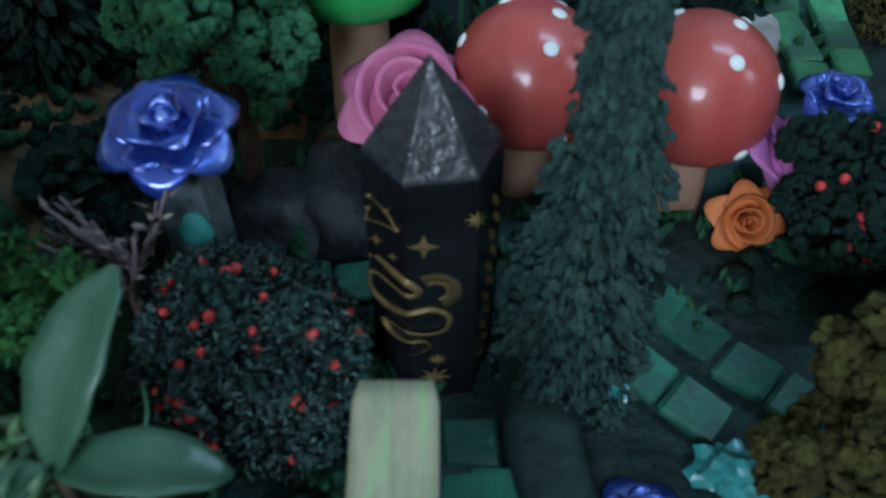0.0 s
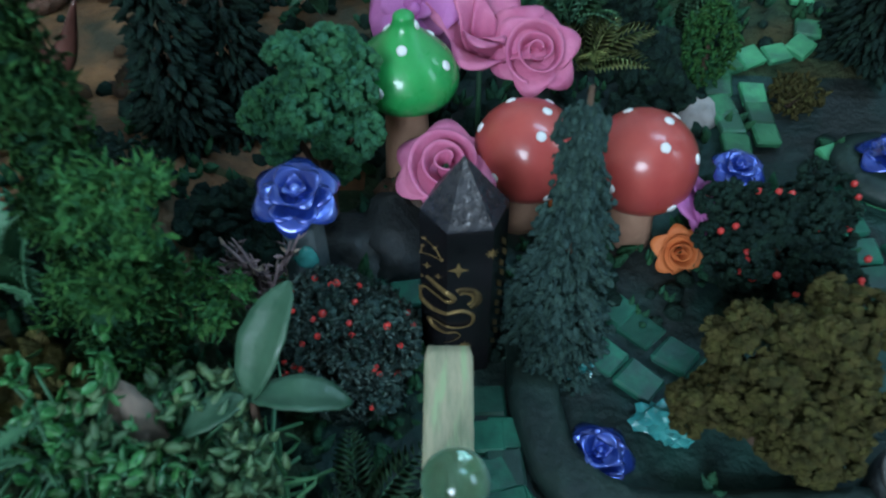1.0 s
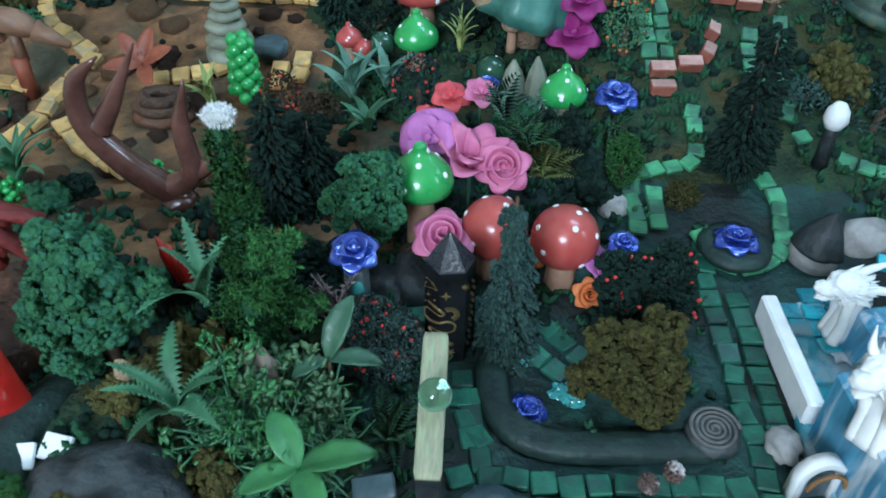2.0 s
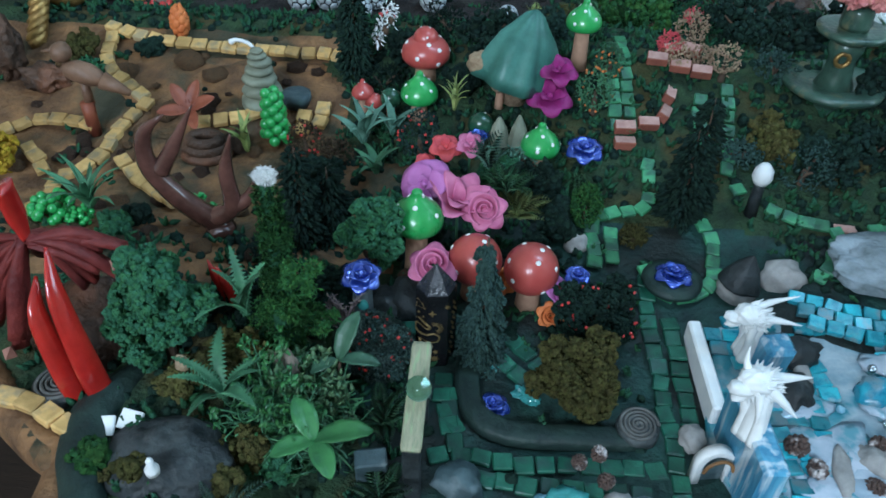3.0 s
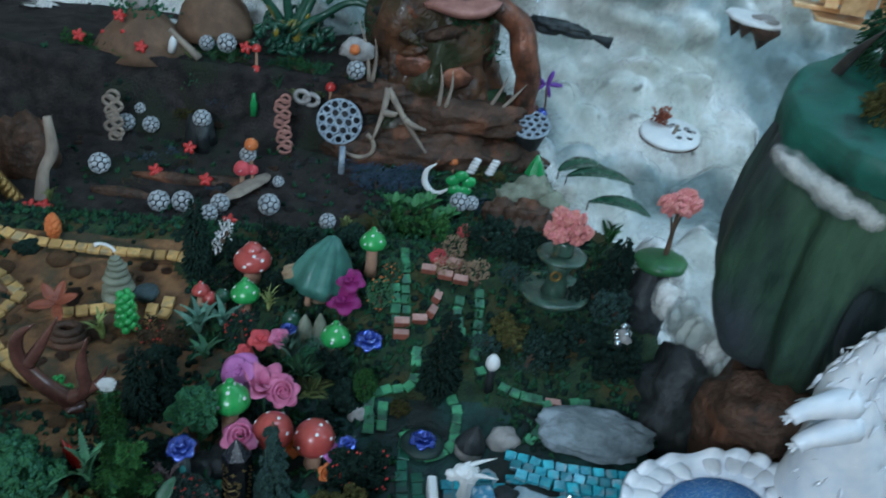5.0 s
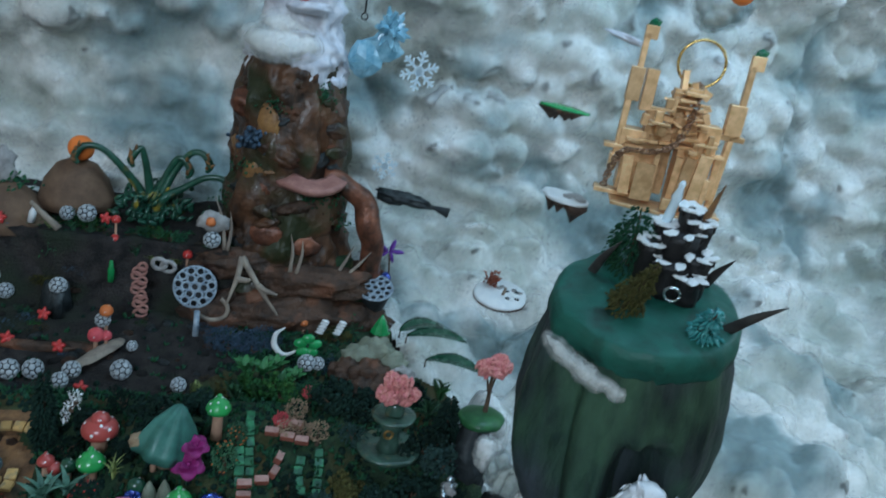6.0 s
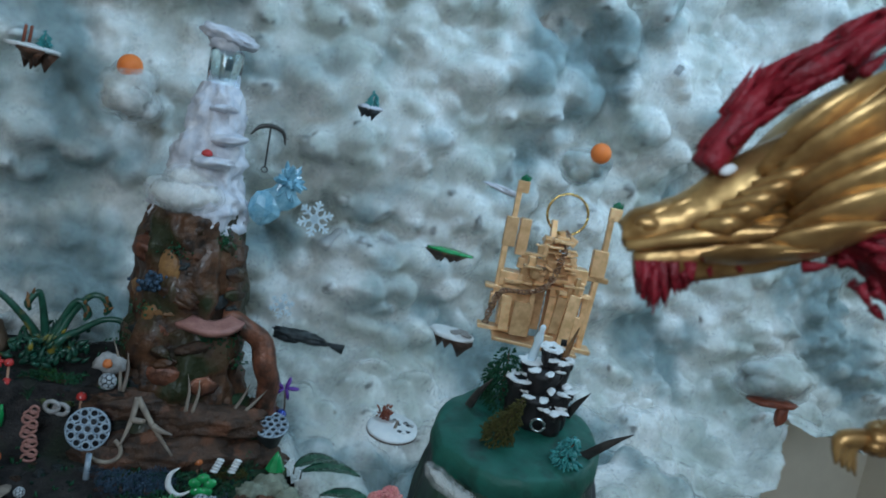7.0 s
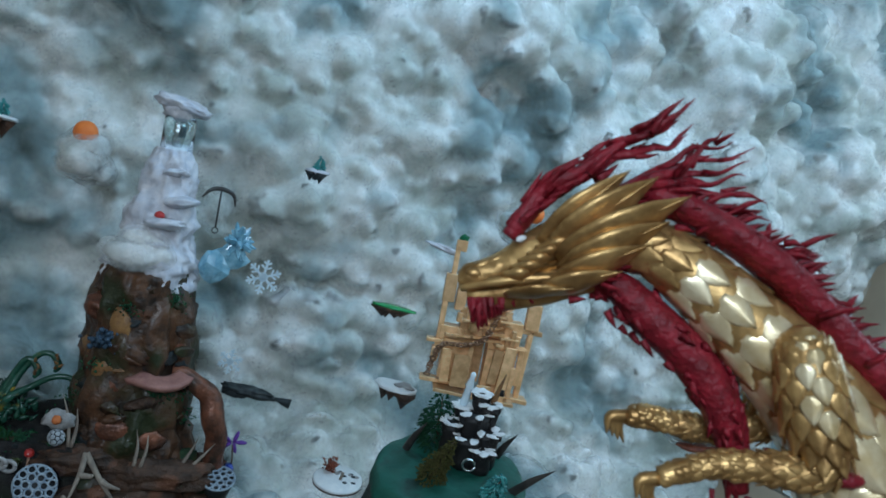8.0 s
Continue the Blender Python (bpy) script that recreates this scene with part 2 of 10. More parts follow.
GREYROCK = material("pale_stone", (0.4, 0.38, 0.36), (0.24, 0.23, 0.22), 60, 0.8, bump=0.5, fine=220)
COILSTONE = material("spiral_fossil_stone", (0.15, 0.15, 0.14), (0.07, 0.07, 0.066), 80, 0.7, bump=0.3, fine=240)
BARK = material("mountain_bark", (0.15, 0.064, 0.03), (0.024, 0.016, 0.012), 22, 0.42, bump=1.0, fine=60, third=(0.028, 0.034, 0.014), third_scale=11, third_at=0.56, dist=0.006, coat=0.15)
COPPER = material("copper_root", (0.3, 0.11, 0.062), (0.07, 0.032, 0.022), 26, 0.32, bump=0.6, fine=120, metal=0.2, dist=0.004, third=(0.034, 0.026, 0.02), third_scale=14, third_at=0.6)
FLESH = material("pink_shelf_fungus", (0.42, 0.2, 0.16), (0.28, 0.12, 0.1), 50, 0.5, bump=0.4, fine=200)
OCHRE = material("ochre_bark_patch", (0.34, 0.17, 0.06), (0.12, 0.055, 0.025), 40, 0.45, bump=0.6, fine=160)
BLUEGLASS = material("blue_glass", (0.1, 0.36, 0.52), (0.04, 0.2, 0.34), 60, 0.14, bump=0.2, fine=160, coat=0.6, third=(0.5, 0.6, 0.66), third_scale=40, stretch=(3, 3, 0.4))
ICE = material("pale_blue_crystal", (0.3, 0.55, 0.66), (0.14, 0.34, 0.45), 60, 0.18, bump=0.25, fine=160, coat=0.6, spec=0.6)
TEALCRYSTAL = material("teal_crystal", (0.06, 0.34, 0.32), (0.03, 0.2, 0.2), 70, 0.2, bump=0.4, fine=200, coat=0.5)
FLAKE = material("clear_snowflake", (0.775, 0.9, 0.95), (0.625, 0.775, 0.85), 100, 0.15, bump=0.1, fine=300, coat=0.5)
GLASS = material("clear_glass", (0.9, 0.96, 0.95), (0.86, 0.94, 0.93), 20, 0.04, bump=0, trans=1.0, spec=0.5)
MARBLE = material("green_glass_marble", (0.5, 0.8, 0.72), (0.4, 0.72, 0.62), 30, 0.03, bump=0, trans=1.0, ior=1.5, spec=0.6)
for _m in (GLASS, MARBLE):
    _p = _m.node_tree.nodes["Principled BSDF"]
    _m.node_tree.links.remove(_p.inputs["Roughness"].links[0])
    _p.inputs["Roughness"].default_value = 0.0
CLOCKORANGE = material("orange_ball_plastic", (0.95, 0.24, 0.05), (0.85, 0.2, 0.04), 40, 0.55, bump=0.03, fine=300)
MESATOP = material("mesa_green_paint", (0.016, 0.13, 0.095), (0.01, 0.07, 0.05), 22, 0.5, bump=0.5, fine=120, third=(0.012, 0.04, 0.03), third_scale=26, third_at=0.6)
MESASIDE = material("mesa_side_paint", (0.05, 0.11, 0.065), (0.014, 0.026, 0.024), 20, 0.5, bump=0.9, fine=60, third=(0.05, 0.062, 0.07), third_scale=7, third_at=0.52, stretch=(1, 1, 0.4), dist=0.006)
GOLDBOX = material("gold_painted_card", (0.93, 0.57, 0.3), (0.66, 0.37, 0.17), 60, 0.36, metal=0.3, bump=0.15, fine=300, vary=0.25)
CHAIN = material("bronze_chain", (0.5, 0.31, 0.2), (0.26, 0.14, 0.085), 200, 0.35, metal=0.7, bump=0.1, fine=500)
RINGGOLD = material("bright_gold_ring", (0.75, 0.5, 0.18), (0.6, 0.38, 0.12), 100, 0.25, metal=0.9, bump=0.02, fine=500)
GEMGREEN = material("green_gem", (0.01, 0.16, 0.07), (0.006, 0.1, 0.045), 80, 0.12, bump=0.05, fine=200, coat=0.6)
DRAGONGOLD = material("antique_gold", (0.72, 0.45, 0.18), (0.32, 0.17, 0.06), 90, 0.36, metal=0.7, bump=0.35, fine=260, dist=0.0008)
# Pearly paler gold that also paints highlights on neck and leg scales.
DRAGONLIT = material("pearl_highlight_gold", (0.86, 0.72, 0.48), (0.64, 0.46, 0.22), 90, 0.3, metal=0.45, bump=0.2, fine=260, dist=0.0006, coat=0.5)
DRAGONRED = material("dark_red_mane", (0.3, 0.014, 0.026), (0.15, 0.008, 0.014), 160, 0.45, bump=0.9, fine=420, dist=0.0015)
REDGLOSS = material("red_glazed_petals", (0.5, 0.022, 0.016), (0.32, 0.012, 0.01), 50, 0.16, bump=0.15, fine=150, coat=0.8, sss=0.15)
REDCLOTH = material("dark_red_fabric", (0.2, 0.03, 0.025), (0.1, 0.015, 0.015), 60, 0.55, bump=0.6, fine=260)
ANTLER = material("glazed_brown_antler", (0.15, 0.065, 0.05), (0.05, 0.02, 0.016), 30, 0.16, bump=0.1, fine=150, coat=0.7)
CERAMIC = material("brown_ceramic", (0.24, 0.13, 0.08), (0.15, 0.08, 0.05), 50, 0.5, bump=0.25, fine=200)
REDWOOD = material("red_brown_post", (0.26, 0.07, 0.035), (0.16, 0.04, 0.022), 50, 0.5, bump=0.25, fine=200)
GOLDROPE = material("twisted_gold_cord", (0.42, 0.26, 0.09), (0.24, 0.14, 0.05), 90, 0.38, metal=0.7, bump=0.4, fine=300)
TEALCLOTH = material("teal_draped_cap", (0.06, 0.2, 0.16), (0.03, 0.12, 0.095), 40, 0.5, bump=0.3, fine=200, coat=0.15)
CAIRN = material("grey_green_stone", (0.25, 0.27, 0.2), (0.15, 0.165, 0.12), 60, 0.6, bump=0.4, fine=220)
FOUNTAIN = material("verdigris_fountain", (0.06, 0.125, 0.09), (0.028, 0.06, 0.045), 50, 0.3, bump=0.4, fine=220, third=(0.14, 0.14, 0.08), third_scale=60, third_at=0.62, coat=0.5)
BALLDARK = material("black_seams", (0.02, 0.022, 0.025), (0.01, 0.01, 0.012), 90, 0.6, bump=0.2, fine=300)
BALLWHITE = material("white_ball_panels", (0.5, 0.53, 0.54), (0.28, 0.31, 0.33), 120, 0.45, bump=0.25, fine=400, vary=0.12)
PODBLUE = material("silver_blue_pod", (0.4, 0.47, 0.52), (0.2, 0.26, 0.32), 90, 0.45, bump=0.3, fine=300, metal=0.2)
PURPLE = material("purple_petals", (0.16, 0.05, 0.34), (0.1, 0.03, 0.22), 70, 0.5, bump=0.2, fine=300)
HYDRA = material("green_glazed_tentacle", (0.02, 0.1, 0.06), (0.012, 0.055, 0.035), 60, 0.35, bump=0.4, fine=200, coat=0.3, third=(0.3, 0.22, 0.03), third_scale=24, third_at=0.63)
MOUND = material("brown_clay_mound", (0.2, 0.12, 0.075), (0.11, 0.065, 0.042), 26, 0.8, bump=0.5, fine=120)
SPIKE = material("dark_horn", (0.05, 0.045, 0.04), (0.02, 0.018, 0.017), 60, 0.35, bump=0.2, fine=200, coat=0.3)
CASTLEDARK = material("black_castle_stone", (0.022, 0.02, 0.02), (0.01, 0.01, 0.01), 90, 0.5, bump=0.4, fine=300)
BLUEPAINT = material("blue_brush_paint", (0.05, 0.09, 0.14), (0.02, 0.04, 0.06), 40, 0.6, bump=0.6, fine=200)
GLITTER = material("blue_glitter", (0.1, 0.4, 0.75), (0.02, 0.16, 0.5), 900, 0.15, metal=0.5, bump=0.9, fine=1400, third=(0.7, 0.85, 0.95), third_scale=700, third_at=0.6)
SHELL = material("white_clam_shell", (0.78, 0.8, 0.82), (0.62, 0.68, 0.74), 40, 0.4, bump=0.3, fine=160, coat=0.3)
SLATEBLUE = material("blue_slate_block", (0.06, 0.1, 0.11), (0.03, 0.05, 0.055), 60, 0.5, bump=0.5, fine=180, third=(0.12, 0.16, 0.17), third_scale=50)
PINECONE = material("frosted_pine_cone", (0.12, 0.075, 0.06), (0.05, 0.03, 0.025), 200, 0.8, bump=0.4, fine=500, third=(0.55, 0.5, 0.48), third_scale=120, third_at=0.6)
CHROME = material("silver_foil", (0.6, 0.66, 0.68), (0.4, 0.46, 0.48), 120, 0.15, metal=0.9, bump=0.5, fine=300)
EMERALD = material("emerald_glass", (0.02, 0.35, 0.1), (0.01, 0.22, 0.06), 60, 0.1, bump=0.05, fine=200, coat=0.6)


# ---- shapes: each gives (vertices, faces) ----
def rng(seed):
    return np.random.default_rng(seed)


def join(parts):
    vs, fs, n = [], [], 0
    for v, f in parts:
        v = np.asarray(v, float).reshape(-1, 3)
        vs.append(v)
        fs += [tuple(i + n for i in face) for face in f]
        n += len(v)
    return np.concatenate(vs), fs


def moved(g, m):
    v = np.asarray(g[0], float)
    a = np.array(m)
    return v @ a[:3, :3].T + a[:3, 3], g[1]


def at(g, x=0, y=0, z=0, rx=0, ry=0, rz=0, s=1.0):
    v = np.asarray(g[0], float) * s
    return moved((v, g[1]), pose(x, y, z, rx, ry, rz))


def bm_geo(bm):
    bm.verts.ensure_lookup_table()
    g = np.array([v.co[:] for v in bm.verts]), [tuple(v.index for v in f.verts) for f in bm.faces]
    bm.free()
    return g


def box(sx, sy, sz, bevel=0.0):
    """A bevelled box that stands on z = 0."""
    bm = bmesh.new()
    bmesh.ops.create_cube(bm, size=1.0)
    bmesh.ops.scale(bm, vec=(sx, sy, sz), verts=bm.verts)
    if bevel:
        bmesh.ops.bevel(bm, geom=bm.edges[:], offset=bevel, segments=1, affect="EDGES")
    bmesh.ops.translate(bm, vec=(0, 0, sz / 2), verts=bm.verts)
    return bm_geo(bm)


ICOS = {}


def ico(sub=2):
    if sub not in ICOS:
        bm = bmesh.new()
        bmesh.ops.create_icosphere(bm, subdivisions=sub, radius=1.0)
        ICOS[sub] = bm_geo(bm)
    return ICOS[sub][0].copy(), ICOS[sub][1]


def lump(r, sub=3, amp=0.25, freq=1.6, seed=0, squash=(1, 1, 1), flat=None):
    """A stone-like or dough-like lump."""
    v, f = ico(sub)
    o = Vector((seed * 3.7, seed * 1.3, seed * 2.1))
    d = np.array([1 + amp * (noise.noise(Vector(p) * freq + o) + 0.5 * noise.noise(Vector(p) * freq * 2.7 + o)) for p in v])
    v = v * d[:, None] * r * np.array(squash)
    if flat is not None:
        v[:, 2] = np.maximum(v[:, 2], flat)
    return v, f


def lathe(profile, seg=24, wob=0.0, seed=0, ribs=0, rib=0.0):
    """A turned shape from (radius, height) pairs, bottom to top, closed at both ends."""
    vs, fs = [], []
    for k, (r, z) in enumerate(profile):
        for i in range(seg):
            a = 2 * math.pi * i / seg
            q = r * (1 + wob * noise.noise(Vector((math.cos(a) * 1.7, math.sin(a) * 1.7, z * 12 + seed * 5.1))) + rib * math.cos(ribs * a))
            vs.append((q * math.cos(a), q * math.sin(a), z))
    n = len(profile)
    for k in range(n - 1):
        for i in range(seg):
            j = (i + 1) % seg
            fs.append((k * seg + i, k * seg + j, (k + 1) * seg + j, (k + 1) * seg + i))
    fs.append(tuple(reversed(range(seg))))
    fs.append(tuple((n - 1) * seg + i for i in range(seg)))
    return np.array(vs), fs


def spline(pts, n):
    """n points on a smooth line through pts (any number of columns)."""
    p = np.asarray(pts, float)
    p = np.vstack([2 * p[0] - p[1], p, 2 * p[-1] - p[-2]])
    out = []
    for s in np.linspace(0, len(p) - 3 - 1e-6, n):
        i, t = int(s), s - int(s)
        a, b, c, d = p[i:i + 4]
        out.append(0.5 * (2 * b + (c - a) * t + (2 * a - 5 * b + 4 * c - d) * t * t + (3 * b - a - 3 * c + d) * t ** 3))
    return np.array(out)


def tube(pts, radii, seg=8, flat=1.0, twist=0.0):
    """A round limb along points; flat squeezes it across."""
    p = np.asarray(pts, float)
    r = np.interp(np.linspace(0, 1, len(p)), np.linspace(0, 1, len(np.atleast_1d(radii))), np.atleast_1d(radii))
    t = np.gradient(p, axis=0)
    t /= np.linalg.norm(t, axis=1)[:, None] + 1e-12
    u = np.cross(t[0], (0.3, 0.2, 0.93))
    u /= np.linalg.norm(u) + 1e-12
    vs, fs = [], []
    for k in range(len(p)):
        u = u - t[k] * (u @ t[k])
        u /= np.linalg.norm(u) + 1e-12
        w = np.cross(t[k], u)
        for i in range(seg):
            a = 2 * math.pi * i / seg + twist * k
            vs.append(p[k] + r[k] * (math.cos(a) * u + flat * math.sin(a) * w))
    for k in range(len(p) - 1):
        for i in range(seg):
            j = (i + 1) % seg
            fs.append((k * seg + i, k * seg + j, (k + 1) * seg + j, (k + 1) * seg + i))
    fs.append(tuple(reversed(range(seg))))
    fs.append(tuple((len(p) - 1) * seg + i for i in range(seg)))
    return np.array(vs), fs


def sheet(fn, nu, nv, thick):
    """A thick curved patch: fn(u, v) with u, v from 0 to 1."""
    top = np.array([fn(u, v) for v in np.linspace(0, 1, nv) for u in np.linspace(0, 1, nu)], float)
    grid = top.reshape(nv, nu, 3)
    nrm = np.cross(np.gradient(grid, axis=1), np.gradient(grid, axis=0))
    nrm /= np.linalg.norm(nrm, axis=2)[..., None] + 1e-12
    low = (grid - nrm * thick).reshape(-1, 3)
    k = nu * nv
    fs = []
    for b in range(nv - 1):
        for a in range(nu - 1):
            i = b * nu + a
            fs.append((i, i + 1, i + nu + 1, i + nu))
            fs.append((k + i, k + i + nu, k + i + nu + 1, k + i + 1))
    rim = list(range(nu)) + [b * nu + nu - 1 for b in range(1, nv)] + [(nv - 1) * nu + a for a in range(nu - 2, -1, -1)] + [b * nu for b in range(nv - 2, 0, -1)]
    for a, b in zip(rim, rim[1:] + rim[:1]):
        fs.append((a, k + a, k + b, b))
    return np.concatenate([top, low]), fs


def scatter(g, pts, size, seed=0, spin=True, stretch=None, out=None, jag=0.0):
    """Copies of a small shape at pts. size: one or one each; out: directions that its z follows."""
    v, f = np.asarray(g[0], float), g[1]
    r = rng(seed)
    pts = np.asarray(pts, float)
    n = len(pts)
    size = np.broadcast_to(size, (n,))
    if out is not None:
        z = np.asarray(out, float)
        z = z / (np.linalg.norm(z, axis=1)[:, None] + 1e-9)
        x = np.cross(z, r.normal(size=(n, 3)))
        x /= np.linalg.norm(x, axis=1)[:, None] + 1e-9
        m = np.stack([x, np.cross(z, x), z], axis=2)
    elif spin:
        q = r.normal(size=(n, 4))
        q /= np.linalg.norm(q, axis=1)[:, None]
        a, b, c, d = q.T
        m = np.stack([np.stack([1 - 2 * (c * c + d * d), 2 * (b * c - a * d), 2 * (b * d + a * c)], 1),
                      np.stack([2 * (b * c + a * d), 1 - 2 * (b * b + d * d), 2 * (c * d - a * b)], 1),
                      np.stack([2 * (b * d - a * c), 2 * (c * d + a * b), 1 - 2 * (b * b + c * c)], 1)], 1)
    else:
        m = np.broadcast_to(np.eye(3), (n, 3, 3))
    if stretch is not None:
        v = v * np.array(stretch)
    if jag:
        v = v[None] * r.uniform(1 - jag, 1 + jag, (n, 1, 3)) + r.normal(0, jag * 0.18, (n, len(v), 3))
        vs = np.einsum("nij,nkj->nki", m, v) * size[:, None, None] + pts[:, None]
        k = v.shape[1]
        return vs.reshape(-1, 3), [tuple(i + c * k for i in face) for c in range(n) for face in f]
    vs = np.einsum("nij,kj->nki", m, v) * size[:, None, None] + pts[:, None]
    k = len(v)
    fs = [tuple(i + c * k for i in face) for c in range(n) for face in f]
    return vs.reshape(-1, 3), fs


def puff(s, seed, squash=(1, 1, 1), sub=4, k=26):
    """A billowing cotton puff: the outer skin of many round lumps."""
    d, f = ico(sub)
    r = rng(seed)
    c = r.normal(size=(k, 3))
    c = c / np.linalg.norm(c, axis=1)[:, None] * r.uniform(0.3, 0.78, k)[:, None]
    q = r.uniform(0.26, 0.5, k)
    dot = d @ c.T
    disc = dot ** 2 - (c ** 2).sum(1) + q ** 2
    far = np.where(disc > 0, dot + np.sqrt(np.maximum(disc, 0)), 0).max(1)
    far = np.maximum(far, 0.5)
    return d * far[:, None] * s * np.array(squash), f


def fibres(skin, count, seed, lo=0.008, hi=0.024, width=0.0006, stand=0.35):
    """Fine loose hairs over a skin, which soften its outline."""
    r = rng(seed)
    faces = np.array([f[:3] for f in skin[1]])
    v = np.asarray(skin[0], float)
    out = np.cross(v[faces[:, 1]] - v[faces[:, 0]], v[faces[:, 2]] - v[faces[:, 0]])
    area = np.linalg.norm(out, axis=1)
    pick = r.choice(len(faces), count, p=area / area.sum())
    base = v[faces[pick]].mean(1)
    out = out[pick] / (area[pick][:, None] + 1e-12)
    way = out * r.uniform(0.1, 2 * stand, (count, 1)) + r.normal(0, 0.6, (count, 3))
    way /= np.linalg.norm(way, axis=1)[:, None]
    side = np.cross(way, r.normal(0, 1, (count, 3)))
    side /= np.linalg.norm(side, axis=1)[:, None]
    tip = base + way * r.uniform(lo, hi, (count, 1))
    hair = np.stack([base + side * width, base - side * width, tip], 1).reshape(-1, 3)
    return hair, [(3 * i, 3 * i + 1, 3 * i + 2) for i in range(count)]


def cotton(name, g, veil=0.012):
    """A mesh of a cotton skin and two loose veils over it."""
    v, f = np.asarray(g[0], float), g[1]
    n = np.zeros_like(v)
    for face in f:
        q = np.cross(v[face[1]] - v[face[0]], v[face[2]] - v[face[0]])
        for i in face:
            n[i] += q
    n /= np.linalg.norm(n, axis=1)[:, None] + 1e-12
    skins = [(v + n * d, f) for d in (0.0, veil * 0.5, veil)]
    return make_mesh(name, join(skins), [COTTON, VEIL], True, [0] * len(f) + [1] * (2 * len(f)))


def field(a, b, cell, seed):
    """Smooth noise over two arrays, about -0.7 to 0.7."""
    r = rng(seed)
    ang = r.uniform(0, 6.283, (256, 256))
    gx, gy = np.cos(ang), np.sin(ang)
    x, y = a / cell + 64.0, b / cell + 64.0
    i, j = np.floor(x).astype(int), np.floor(y).astype(int)
    u, w = x - i, y - j
    fu, fw = u ** 3 * (u * (6 * u - 15) + 10), w ** 3 * (w * (6 * w - 15) + 10)
    def corner(di, dj):
        p, q = (i + di) % 256, (j + dj) % 256
        return gx[p, q] * (u - di) + gy[p, q] * (w - dj)
    low = corner(0, 0) * (1 - fu) + corner(1, 0) * fu
    high = corner(0, 1) * (1 - fu) + corner(1, 1) * fu
    return low * (1 - fw) + high * fw


LUMP1 = lump(1, 1, 0.35, 2.0, 5)
NEEDLE = lathe([(0.12, 0), (0.32, 0.35), (0.22, 0.8), (0.02, 1.25)], 5)


def make_mesh(name, g, mats, smooth=True, index=None):
    me = bpy.data.meshes.new(name)
    me.from_pydata(np.asarray(g[0], float).tolist(), [], [list(f) for f in g[1]])
    for m in (mats if isinstance(mats, (list, tuple)) else [mats]):
        me.materials.append(m)
    me.polygons.foreach_set("use_smooth", [smooth] * len(me.polygons))
    if index is not None:
        me.polygons.foreach_set("material_index", index)
    me.update()
    return me


def part(name, g, mat, parent, label="", smooth=True):
    ob = new(name, g if isinstance(g, bpy.types.Mesh) else make_mesh(name, g, mat, smooth))
    ob.parent = parent
    return tagged(ob, label)


def thing(name, m, label, category, group="", kind=""):
    ob = new(name)
    ob.empty_display_size = 0.01
    ob.matrix_world = m
    return tagged(ob, label, category, group, kind)


def solid(name, g, mat, m, label, category, group="", kind="", smooth=True):
    """A thing of one mesh."""
    ob = new(name, g if isinstance(g, bpy.types.Mesh) else make_mesh(name, g, mat, smooth))
    ob.matrix_world = m
    return tagged(ob, label, category, group, kind)


def step(a, b, x):
    t = np.clip((x - a) / (b - a), 0, 1)
    return t * t * (3 - 2 * t)


def ground_at(x, y):
    """The height of the miniature ground."""
    b = np.interp(y, (-1, 0.1, 0.25, 0.36, 0.45, 0.52, 0.6, 0.75, 0.86, 0.9, 2), (0, 0, 0.015, 0.045, 0.09, 0.09, 0.05, 0.06, 0.07, 0.19, 0.2))
    b = b - step(0.02, -0.08, x) * np.interp(y, (0.3, 0.45, 0.55), (0, 0.03, 0), left=0, right=0)
    return b + 0.035 * step(-0.07, -0.15, x) * step(0.3, 0.15, y)


def on(x, y, dz=0.0, rz=0.0, rx=0.0, ry=0.0):
    return pose(x, y, float(ground_at(x, y)) + dz, rx, ry, rz)


# ---- the room ----
def slab(name, x0, y0, z0, x1, y1, z1, mat, label, category="wall"):
    return solid(name, box(x1 - x0, y1 - y0, z1 - z0), mat, pose((x0 + x1) / 2, (y0 + y1) / 2, z0), label, category, kind="structure", smooth=False)


slab("floor", -2.6, -2.9, -0.8, 3.0, 1.75, -0.74, FLOOR, "dark wooden floor of the room", "floor")
slab("ceiling", -2.6, -2.9, 2.3, 3.0, 1.75, 2.36, CEIL, "white plaster ceiling of the room", "ceiling")
slab("wall_back", -2.6, 1.66, -0.74, 3.0, 1.75, 2.3, WALL, "beige plaster wall behind the cotton clouds")
slab("wall_left", -2.6, -2.9, -0.74, -2.5, 1.66, 2.3, WALL, "beige plaster side wall of the room")
slab("wall_front", -2.5, -2.9, -0.74, 2.9, -2.8, 2.3, WALL, "beige plaster wall of the room")
slab("wall_right", 2.9, -2.9, -0.74, 3.0, 1.66, 2.3, WALL, "beige plaster wall of the room with daylight on it")
slab("table_top", -0.85, -0.16, -0.09, 1.2, 1.36, -0.05, TABLE, "dark stained wooden table top under the miniature garden", "table")
slab("table_base", -0.75, -0.06, -0.74, 1.1, 1.3, -0.09, TABLE, "dark wooden base under the table top", "table")


